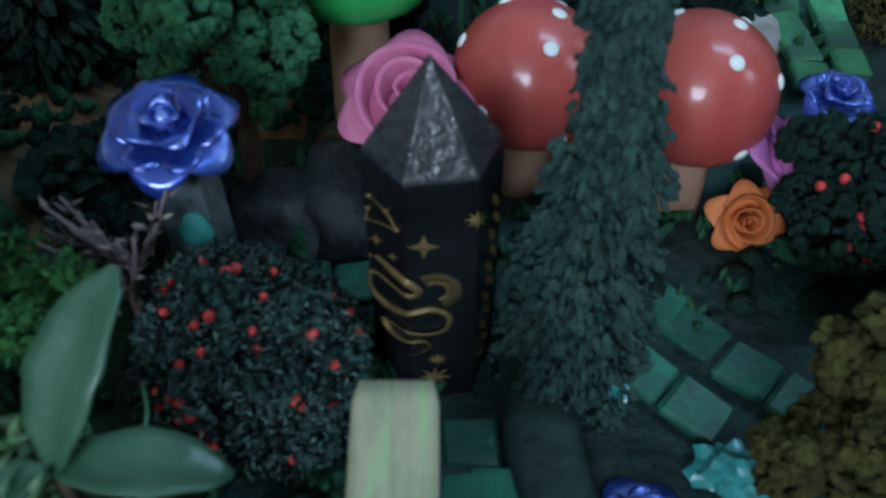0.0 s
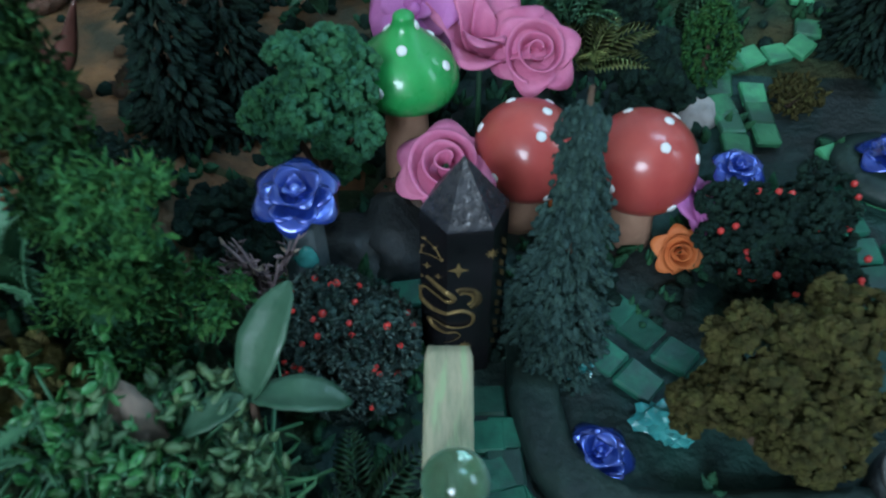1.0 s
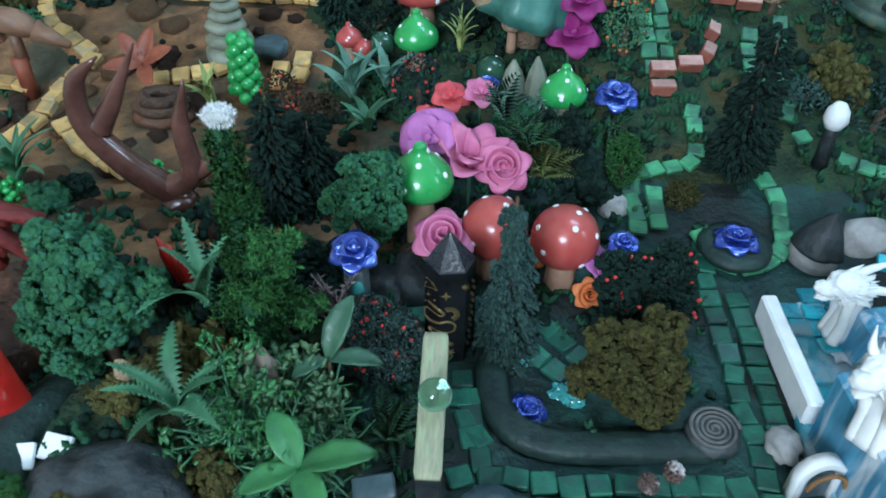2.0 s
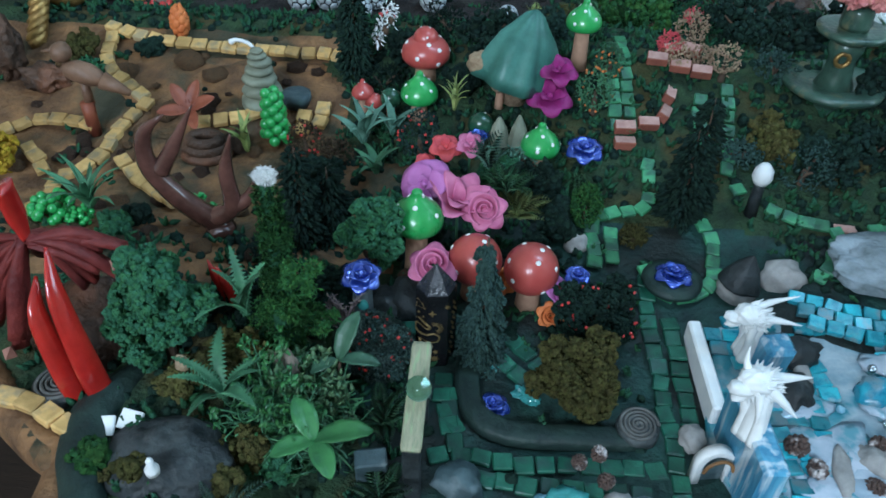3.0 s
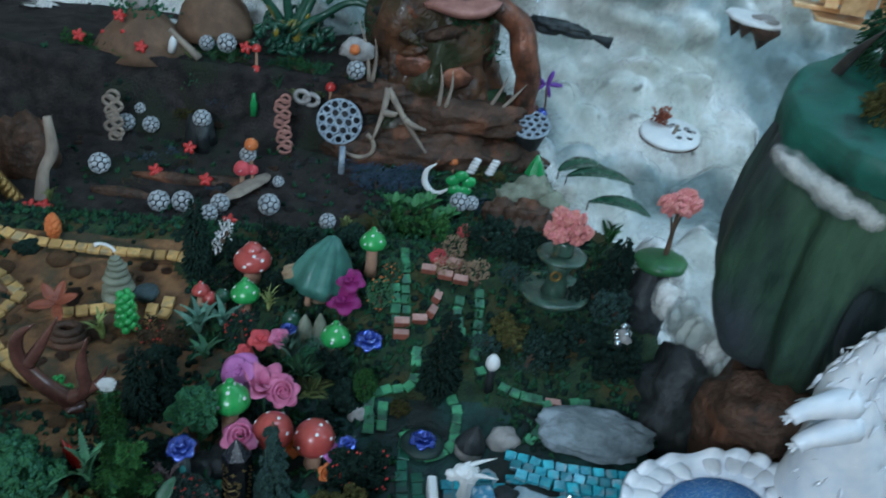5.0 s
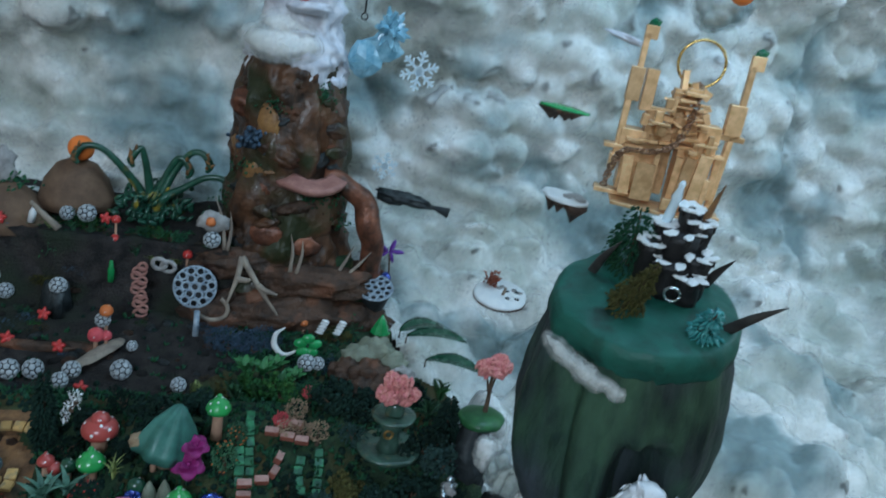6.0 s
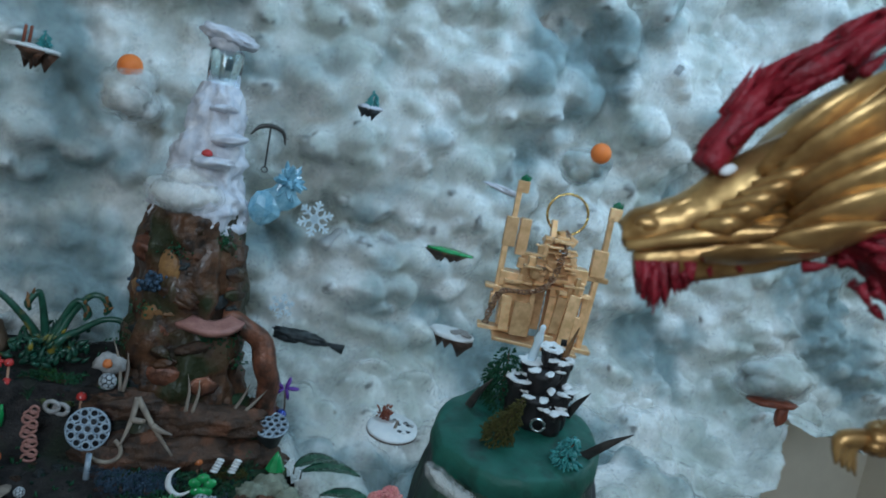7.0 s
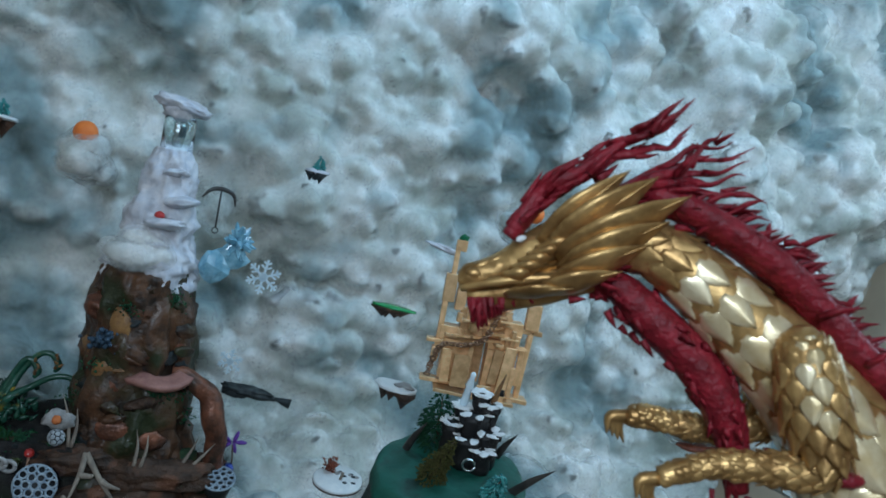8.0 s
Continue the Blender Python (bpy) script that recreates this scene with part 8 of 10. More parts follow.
solid("dragon_bust", dragon_head(0.0195, 3, FAR_HORNS), WHITE, pose(0.216, 0.128, 0.054, 0, 0, 5), "white horned dragon head figurine beside the pool", "figurine", "white dragon heads")
solid("dragon_bust", dragon_head(0.021, 9, NEAR_HORNS), WHITE, pose(0.19, 0.034, 0.088, -12, 6, 25), "white horned dragon head figurine on a blue slab", "figurine", "white dragon heads")

arch = thing("arch_tile", pose(0.182, 0.026, 0.0, 0, 0, 10), "small white arch with a rusty dark blue doorway", "arch")
part("frame", sheet(lambda u, v: ((0.013 - 0.005 * v) * math.cos(math.pi * u), 0.0, 0.016 + (0.015 - 0.005 * v) * math.sin(math.pi * u) - 0.016 * (u < 0.02 or u > 0.98)), 25, 5, 0.007), WHITE, arch)
part("door", at(box(0.016, 0.004, 0.026, 0.001), 0, 0.004, 0), SLATEBLUE, arch)
part("rust", scatter(LUMP1, [(0.0095 * math.cos(a), -0.004, 0.016 + 0.011 * math.sin(a)) for a in np.linspace(0.1, 3.0, 26)], 0.0014, 3), OCHRE, arch)


def pinecone(s, seed):
    p = []
    for k in range(46):
        t = k / 46
        a = k * 2.4
        q = s * 0.55 * math.sin(math.pi * (0.12 + 0.8 * t))
        p.append((q * math.cos(a), q * math.sin(a), s * 1.25 * t))
    p = np.array(p)
    return scatter(lump(1, 1, 0.2, 2, seed), p, s * 0.3, seed, out=p * (1, 1, 0) + (0, 0, s * 0.2), stretch=(1.0, 0.5, 0.8))


for k, (x, y, z, rx, s) in enumerate(((0.094, 0.012, 0.028, 20, 0.007), (0.106, 0.013, 0.032, -20, 0.007), (0.107, 0.004, 0.022, 60, 0.007), (0.236, 0.048, 0.008, 70, 0.011), (0.25, 0.03, 0.008, 40, 0.009), (0.285, 0.02, 0.008, 80, 0.009), (0.3, 0.06, 0.008, 30, 0.009), (0.315, 0.015, 0.008, 60, 0.009), (0.24, -0.01, 0.008, 50, 0.009))):
    solid("pine_cone", pinecone(s, k), PINECONE, pose(x, y, z, rx, 10 * k, 40 * k), "small frosted brown pine cone", "pine cone", "pine cones")
for k, (x, y, z, s, mat, lab) in enumerate(((0.088, -0.006, 0.008, 0.016, TEALCRYSTAL, "rough teal crystal lump"), (0.075, -0.004, 0.004, 0.01, ICE, "pale blue crystal lump"), (0.118, -0.008, 0.008, 0.014, GREYROCK, "white-flecked grey stone by the path"), (0.135, -0.012, 0.006, 0.018, SLATEBLUE, "blue-grey stone beside the tile path"), (0.022, 0.008, 0.006, 0.016, SLATEBLUE, "blue-grey stone beside the tile path"), (0.262, 0.135, 0.012, 0.017, DARKROCK, "dark slate lump in the pool"), (0.252, 0.1, 0.008, 0.017, DARKROCK, "dark slate lump in the pool"), (0.175, 0.055, 0.006, 0.011, GREYROCK, "rough grey stone beside the path"), (0.345, 0.07, 0.006, 0.013, SLATEBLUE, "blue-grey stone in the pool"), (0.385, 0.12, 0.008, 0.015, GREYROCK, "white-flecked grey stone in the pool"), (0.31, 0.105, 0.008, 0.016, BLUETILE, "turquoise stone in the pool"), (0.345, 0.01, 0.006, 0.014, GREYROCK, "grey stone in the pool"), (0.29, 0.045, 0.006, 0.014, GREYROCK, "white-flecked grey stone in the pool"), (0.4, 0.03, 0.01, 0.03, SLATEBLUE, "blue-grey stone in the pool"), (0.272, 0.22, 0.014, 0.018, GREYROCK, "rough pale stone at the pool's edge"), (0.108, 0.245, 0.016, 0.012, GREYROCK, "rough pale stone by the path"), (-0.03, 0.17, 0.004, 0.024, DARKROCK, "dark slate behind the obelisk"), (-0.045, 0.165, 0.004, 0.02, DARKROCK, "dark slate behind the obelisk"), (-0.02, 0.19, 0.01, 0.018, BROWNROCK, "brown bark lump behind the obelisk"))):
    solid("stone", lump(s, 3, 0.3, 1.9, 100 + k, (1, 0.8, 0.75)), mat, pose(x, y, z, 0, 0, 40 * k), lab, "stone", "stones")
for k in range(26):
    x, y = 0.21 + 0.2 * r.random(), -0.04 + 0.19 * r.random()
    solid("glass_bead", lump(r.uniform(0.002, 0.0042), 2, 0.2, 2, k), CHROME if k % 3 else ICE, pose(x, y, 0.01), "tiny sparkling bead in the pool", "bead", "pool beads", smooth=False)
for k, (x, y, rz, l) in enumerate(((0.265, 0.035, 80, 0.04), (0.33, 0.04, 60, 0.04), (0.375, 0.085, 30, 0.045), (0.262, 0.115, 85, 0.03))):
    solid("grey_strip", lump(1, 3, 0.2, 2, k, (l / 2, 0.006, 0.004)), GREYROCK, pose(x, y, 0.011, 0, 0, rz), "grey stone strip laid in the pool", "stone", "stone strips")
hut = thing("pointed_hut", on(0.232, 0.202, 0.0, 0, 0, 8), "pale stone hut with a dark pointed roof beside the pool", "hut")
part("wall", lathe([(0.0165, 0), (0.0162, 0.009), (0.0155, 0.0125)], 22, 0.06), GREYROCK, hut)
part("roof", lathe([(0.0175, 0.0115), (0.0168, 0.0135), (0.0105, 0.026), (0.0035, 0.036), (0.0008, 0.039)], 22, 0.12), DARKROCK, hut, "dark slate cone")
egg = thing("egg_post", on(0.26, 0.29, -0.003), "smooth pale egg standing on a short dark post", "egg")
part("post", lathe([(0.006, 0), (0.005, 0.03), (0.005, 0.036)], 10, 0.1), DARKROCK, egg)
part("egg", at(lathe([(0.001, 0), (0.006, 0.002), (0.0088, 0.008), (0.0078, 0.015), (0.004, 0.0205), (0.001, 0.0215)], 22), 0, 0, 0.034), WHITE, egg)

# ---- the big ruffled clam with blue glitter ----
shell = thing("clam_shell", pose(0.442, 0.062, 0.088, 12, -6, 8), "large white ruffled clam shell filled with blue glitter", "shell")
def squarish(a, q=0.75):
    return math.copysign(abs(math.cos(a)) ** q, math.cos(a)), math.copysign(abs(math.sin(a)) ** q, math.sin(a))
def valve(u, v):
    cx, cy = squarish(6.283 * u)
    k = 0.03 + 0.97 * v
    return 0.088 * k * cx, 0.062 * k * cy, -0.022 + 0.026 * v * v + 0.004 * v ** 4 * math.sin(19 * 6.283 * u)
part("valve", sheet(valve, 170, 12, 0.004), SHELL, shell)
for k in range(19):
    a = 6.283 * (k + 0.25) / 19
    cx, cy = squarish(a)
    part("scale", at(lump(1, 3, 0.12, 2, k, (0.017, 0.0085, 0.0034)), 0.069 * cx, 0.048 * cy, 0.0015, 0, 14, math.degrees(math.atan2(cy * 0.062, cx * 0.088))), SHELL, shell)
part("glitter", at(lathe([(0.056, -0.008), (0.054, -0.004), (0.03, -0.002), (0.002, -0.001)], 48, 0.03), 0, 0, 0, 0, 0, 0), GLITTER, shell, "blue glitter filling").scale = (1, 0.68, 1)
solid("shell_rock", lump(0.036, 3, 0.3, 2, 16, (1.0, 0.8, 0.7)), DARKROCK, pose(0.445, 0.062, 0.026), "dark rock holding up the clam shell", "rock")

# ---- the white winged beast by the hill ----
BODY = spline([(0.552, 0.075, 0.1), (0.545, 0.072, 0.15), (0.53, 0.068, 0.195), (0.514, 0.065, 0.232), (0.52, 0.063, 0.262), (0.53, 0.063, 0.286)], 40)
TAIL = spline([(0.545, 0.072, 0.2), (0.562, 0.07, 0.245), (0.582, 0.07, 0.258), (0.602, 0.07, 0.238), (0.613, 0.07, 0.195)], 40)
gs = [tube(BODY, (0.05, 0.042, 0.031, 0.022, 0.015, 0.013), 18), tube(TAIL, (0.016, 0.012, 0.011, 0.012, 0.007), 12), at(lump(1, 3, 0.2, 2.2, 5, (0.02, 0.012, 0.0115)), 0.536, 0.061, 0.289, 0, 14, 0), at(lump(1, 3, 0.2, 2.2, 6, (0.011, 0.008, 0.006)), 0.55, 0.06, 0.283, 0, 20, 0)]
for a, b in (((0.527, 0.056, 0.292), (0.519, 0.055, 0.308)), ((0.536, 0.067, 0.294), (0.532, 0.069, 0.306))):
    gs.append(tube([a, b], (0.006, 0.0006), 7))
for pts in ([(0.51, 0.05, 0.235), (0.485, 0.042, 0.236), (0.466, 0.04, 0.23), (0.457, 0.038, 0.224)], [(0.516, 0.045, 0.215), (0.492, 0.036, 0.212), (0.474, 0.032, 0.208), (0.466, 0.03, 0.202)]):
    gs.append(tube(spline(pts, 14), (0.015, 0.011, 0.008, 0.007), 10))
    gs += [tube([pts[3], (pts[3][0] - 0.006, pts[3][1] + d, pts[3][2] - 0.003)], (0.003, 0.0006), 6) for d in (-0.005, 0, 0.005)]
q = rng(6)
near = np.repeat(BODY[8:], 16, 0) + q.normal(0, 1, (512, 3)) * np.repeat(np.linspace(0.017, 0.006, 32), 16)[:, None]
gs.append(scatter(NEEDLE, near, q.uniform(0.006, 0.0095, 512), 3, out=q.normal(0, 0.35, (512, 3)) + (-0.4, 0, -0.9), stretch=(0.9, 0.6, 1.2)))
gs.append(scatter(lump(1, 1, 0.3, 2, 3), np.repeat(TAIL[6:], 4, 0) + q.normal(0, 0.005, (136, 3)), q.uniform(0.003, 0.006, 136), 3, stretch=(0.6, 0.6, 1.6)))
solid("white_beast", join(gs), SHELL, pose(0, 0, 0), "shaggy white long-tailed beast figurine near the green hill", "figurine")
solid("beast_rock", lump(0.06, 3, 0.3, 2, 26, (0.9, 0.7, 1.2)), DARKROCK, pose(0.54, 0.075, 0.04), "dark rock under the white beast", "rock")
solid("cliff_rock", lump(0.1, 4, 0.3, 2.2, 27, (0.6, 0.9, 1.0)), DARKROCK, pose(0.5, 0.28, 0.0), "dark cliff rock between garden and clouds", "rock")
for k, (x, y, z, s) in enumerate(((0.479, 0.36, 0.125, 0.02), (0.488, 0.333, 0.122, 0.018), (0.495, 0.308, 0.112, 0.021), (0.51, 0.283, 0.106, 0.017), (0.526, 0.255, 0.1, 0.02), (0.52, 0.48, 0.07, 0.03))):
    solid("cotton_puff", cotton("cotton_puff", puff(s, 140 + k, (0.9, 0.7, 1.25)), 0.006), COTTON, pose(x, y, z), "loose cotton wool wisp at the garden's edge", "cotton", "cotton puffs")

# ---- left side: stone stack, bird, posts, pots ----
ca = thing("stone_stack", on(-0.196, 0.4, -0.003), "stack of seven flat grey-green stones getting smaller upwards", "stone stack")
z = 0.0
for k in range(7):
    s = 0.022 * (1 - 0.115 * k)
    part("stone", at(lump(s, 3, 0.1, 1.5, k + 3, (1, 0.9, 0.42)), 0.001 * math.sin(k * 2), 0, z + s * 0.36), CAIRN, ca)
    z += s * 0.62
solid("bird_figure", join([at(lump(0.014, 3, 0.12, 1.5, 2, (1.5, 0.7, 0.75)), 0, 0, 0.03, 0, 18, 0), at(lump(0.0095, 3, 0.1, 1.5, 3), -0.016, 0, 0.05), tube([(-0.022, 0, 0.052), (-0.034, 0, 0.05)], (0.003, 0.0005), 7), tube([(0.016, 0, 0.024), (0.04, 0, 0.012)], (0.009, 0.003), 9), tube([(-0.002, 0, 0.022), (-0.002, 0, -0.002)], (0.004, 0.005), 8)]), CERAMIC, on(-0.347, 0.355, 0.03), "brown ceramic bird figurine on a red post", "figurine")
solid("red_post", lathe([(0.0065, 0), (0.006, 0.02), (0.0065, 0.034)], 12, 0.06), REDWOOD, on(-0.35, 0.352, -0.002), "short red-brown wooden post", "post")
solid("maple_leaf", join([at(leaf_geo(0.03, 0.013, 0.2), 0, 0, 0.02, 0, -25, a) for a in (20, 75, 130, 200, 300)]), REDWOOD, on(-0.256, 0.372, 0.004, 0, 35), "rust-red dried maple leaf on the clay", "leaf")
cone = thing("orange_cone", on(-0.303, 0.488, 0.004), "bright orange scaly cone beside the yellow path", "cone")
me = make_mesh("scale", lump(1, 1, 0.2, 2, 3, (0.0055, 0.0033, 0.0066)), ORANGE)
for k in range(30):
    w = 0.008 * math.sin(math.pi * (0.15 + 0.75 * k / 30))
    part("scale", me, ORANGE, cone).matrix_basis = pose(w * math.cos(k * 2.4), w * math.sin(k * 2.4), 0.028 * k / 30, 0, 0, math.degrees(k * 2.4) + 90)
for pts, lab in (([(-0.409, 0.625, 0.05), (-0.44, 0.622, 0.1), (-0.474, 0.62, 0.16), (-0.5, 0.62, 0.2)], "leaning"), ([(-0.455, 0.469, 0.064), (-0.458, 0.51, 0.11), (-0.461, 0.55, 0.165), (-0.462, 0.57, 0.2)], "upright")):
    p = spline(pts, 60)
    gs = []
    for ph in (0, 2.09, 4.19):
        o = np.stack([np.cos(np.arange(60) * 0.7 + ph), np.sin(np.arange(60) * 0.7 + ph), np.zeros(60)], 1) * 0.0055
        gs.append(tube(p + o, 0.0058, 7))
    solid("gold_cord", join(gs), GOLDROPE, pose(0, 0, 0), "thick twisted gold cord, " + lab + ", by the dark cauldron", "cord", "gold cords")
cau = thing("cauldron", on(-0.451, 0.546, 0.0), "dark cauldron on a gold bowl heaped with black stones", "cauldron")
part("bowl", lathe([(0.012, 0), (0.022, 0.008), (0.024, 0.018), (0.018, 0.022)], 24), GOLDROPE, cau, "shiny gold bowl")
part("pot", lathe([(0.02, 0.02), (0.029, 0.03), (0.03, 0.042), (0.025, 0.05), (0.027, 0.054), (0.02, 0.05)], 28), SPIKE, cau)
part("stone_heap", scatter(lump(1, 2, 0.4, 2.4, 6), rng(4).normal(0, 1, (30, 3)) * (0.013, 0.013, 0.006) + (0, 0, 0.056), 0.007, 4), CASTLEDARK, cau)
solid("dark_boulder", lump(0.05, 4, 0.25, 1.8, 14, (0.9, 0.7, 1.3)), BROWNROCK, on(-0.425, 0.71, 0.03), "tall dark brown bark boulder at the field's edge", "rock")
solid("driftwood_stick", tube(spline([(-0.378, 0.633, 0.045), (-0.374, 0.645, 0.09), (-0.362, 0.655, 0.12), (-0.365, 0.66, 0.17)], 20), (0.011, 0.008, 0.009, 0.006), 9), DRIFT, pose(0, 0, 0), "pale upright piece of driftwood", "driftwood")
solid("white_hook", tube(spline([(-0.215, 0.462, 0.064), (-0.222, 0.464, 0.078), (-0.236, 0.466, 0.082), (-0.244, 0.466, 0.079)], 14), (0.0025, 0.002, 0.002, 0.0035), 8), WHITE, pose(0, 0, 0), "small white curved stem over the yellow path", "stem")
solid("teal_pot", lathe([(0.011, 0), (0.015, 0.008), (0.0145, 0.014), (0.012, 0.0145)], 20, 0.06), SLATEBLUE, on(-0.163, 0.402), "low dark teal pot beside the stone stack", "pot")
grape = thing("grape_cluster", on(-0.172, 0.35, -0.002), "upright cluster of glossy green beads", "plant")
me = make_mesh("bead", (ico(2)[0] * 0.0054, ico(2)[1]), GREENCAP)
for k in range(34):
    t0 = k / 34
    ob = part("bead", me, GREENCAP, grape)
    ob.location = (0.0105 * (1 - 0.5 * t0) * math.cos(k * 2.4), 0.0105 * (1 - 0.5 * t0) * math.sin(k * 2.4), 0.008 + 0.05 * t0)
for x, y, s in ((-0.325, 0.215, 0.016), (-0.3, 0.21, 0.01), (-0.205, 0.245, 0.006), (-0.22, 0.26, 0.006)):
    t = thing("bead_bush", on(x, y), "low bush of glossy green beads", "plant", "bead bushes")
    me = make_mesh("bead", (ico(2)[0] * s * 0.26, ico(2)[1]), GREENCAP)
    for p in foam_points([(0, 0, s * 0.7, s, s, s * 0.7)], 40, 3, 0.9)[0]:
        part("bead", me, GREENCAP, t).location = p
foam_tree("yellow_bush", on(-0.41, 0.29), [(0, 0, 0.015, 0.022, 0.02, 0.015), (-0.012, 0, 0.022, 0.014, 0.014, 0.012)], YELLOWMOSS, "crumbly mustard-yellow bush beside the path", 700, 0.0026, 88)
solid("brown_shell", lump(0.02, 4, 0.35, 2.4, 8, (1.2, 0.8, 0.7)), BROWNROCK, on(-0.42, 0.41, 0.008), "brown ceramic shell lying on the clay", "shell")
solid("brown_shell", lump(0.024, 4, 0.35, 2.4, 9, (0.7, 0.6, 1.5)), BROWNROCK, on(-0.46, 0.42, 0.03), "brown ceramic piece lying on the clay", "shell")
for k, (x, y) in enumerate(((-0.24, 0.3), (-0.225, 0.325), (-0.245, 0.335))):
    solid("clay_ring", tube([((0.02 - 0.003 * k) * math.cos(a), (0.016 - 0.003 * k) * math.sin(a), 0.006 * k) for a in np.linspace(0, 6.283, 28)], 0.005, 8), BROWNROCK, on(-0.232, 0.325, 0.004 + 0.001 * k), "low brown clay ring of a small terraced pit", "clay ring", "clay rings")

# ---- shrubs and ferns of the middle garden ----
for k, (name, x, y, dz, n, l, w, mat, lab, tilt) in enumerate((("fern", -0.088, 0.345, 0.01, 9, 0.044, 0.012, FERNPALE, "blue-green plastic rosette of strap leaves", 45), ("fern", -0.063, 0.36, 0.01, 8, 0.036, 0.011, FERNPALE, "blue-green plastic rosette of strap leaves", 48), ("fern", -0.07, 0.3, 0.01, 7, 0.036, 0.011, FERN, "green plastic strap leaves over the clay slope", 30), ("tall_fern", -0.004, 0.335, 0.05, 14, 0.034, 0.0045, FERNYELLOW, "bright yellow-green strap-leaved spiky plant", 62), ("fern", 0.045, 0.262, 0.03, 9, 0.036, 0.01, FERN, "feathery green plastic fern behind the roses", 40), ("fern", 0.055, 0.24, 0.03, 8, 0.032, 0.01, FERNYELLOW, "feathery green plastic fern behind the roses", 30), ("fern", 0.03, 0.29, 0.03, 7, 0.034, 0.011, FERNPALE, "feathery grey-green fern behind the roses", 50), ("fern", 0.105, 0.28, 0.01, 9, 0.034, 0.008, FERN, "soft green feathery shrub by the lime path", 65), ("fern", -0.195, 0.33, 0.004, 10, 0.038, 0.009, FERNYELLOW, "yellow-green rosette of strap leaves beside the antler", 58), ("fern", 0.13, 0.54, 0.0, 8, 0.034, 0.01, FERN, "bright green fern behind the garden", 55), ("fern", 0.17, 0.545, 0.0, 8, 0.032, 0.01, LEAF, "bright green fern behind the garden", 50), ("fern", 0.07, 0.57, 0.0, 7, 0.034, 0.008, FERNYELLOW, "dry yellow-green grass tuft", 70), ("fern", 0.16, 0.37, 0.0, 6, 0.014, 0.006, LIMETILE, "small bright green leaf rosette in the bed", 30), ("fern", 0.42, 0.5, 0.0, 8, 0.04, 0.012, FERN, "dark fern beside the cotton clouds", 40), ("fern", 0.44, 0.52, 0.02, 7, 0.036, 0.012, LEAF, "green leafy sprig before the clouds", 50), ("fern", 0.38, 0.55, 0.0, 9, 0.045, 0.012, FERN, "dark fern beside the cotton clouds", 35))):
    fern(name, on(x, y, dz), n, l, w, mat, lab, 300 + k, tilt, leaflets=-1 if "strap" in lab else 12)
for k, (x, y, dz, s, mat, lab) in enumerate(((0.125, 0.393, 0.0, 0.018, FERN, "airy green shrub with orange berries"), (-0.035, 0.335, 0.0, 0.02, FOAMGREY, "dark shrub with small pink berries"), (0.14, 0.43, 0.0, 0.014, FERN, "airy green shrub with orange berries"), (-0.14, 0.33, 0.0, 0.016, FOAMBROWN, "rust-brown shrub with red berries"))):
    t = foam_tree("berry_shrub", on(x, y, dz), [(0, 0, s * 1.3, s, s, s * 1.2)], mat, lab, 420, 0.0024, 320 + k, s, group="berry shrubs", shape=NEEDLE)
    berries(t, foam_points([(0, 0, s * 1.3, s, s, s * 1.2)], 22, k, 0.9)[0], 0.0013, ORANGE if "orange" in lab else BERRY)
for x, y, h in ((0.037, 0.35, 0.034), (0.055, 0.351, 0.036)):
    solid("pointed_stone", lathe([(0.011, 0), (0.0115, 0.008), (0.007, 0.024), (0.0015, h)], 9, 0.2, int(x * 900)), CAIRN, on(x, y, -0.002), "pointed grey-green standing stone among the ferns", "stone", "pointed stones", smooth=False)
foam_tree("shrub", on(0.114, 0.268, -0.002), [(0, 0, 0.022, 0.014, 0.012, 0.022)], FOAMBRIGHT, "bright green upright mossy shrub among the garden plants", 700, 0.0032, 777, 0.01, group="garden shrubs", shape=NEEDLE)
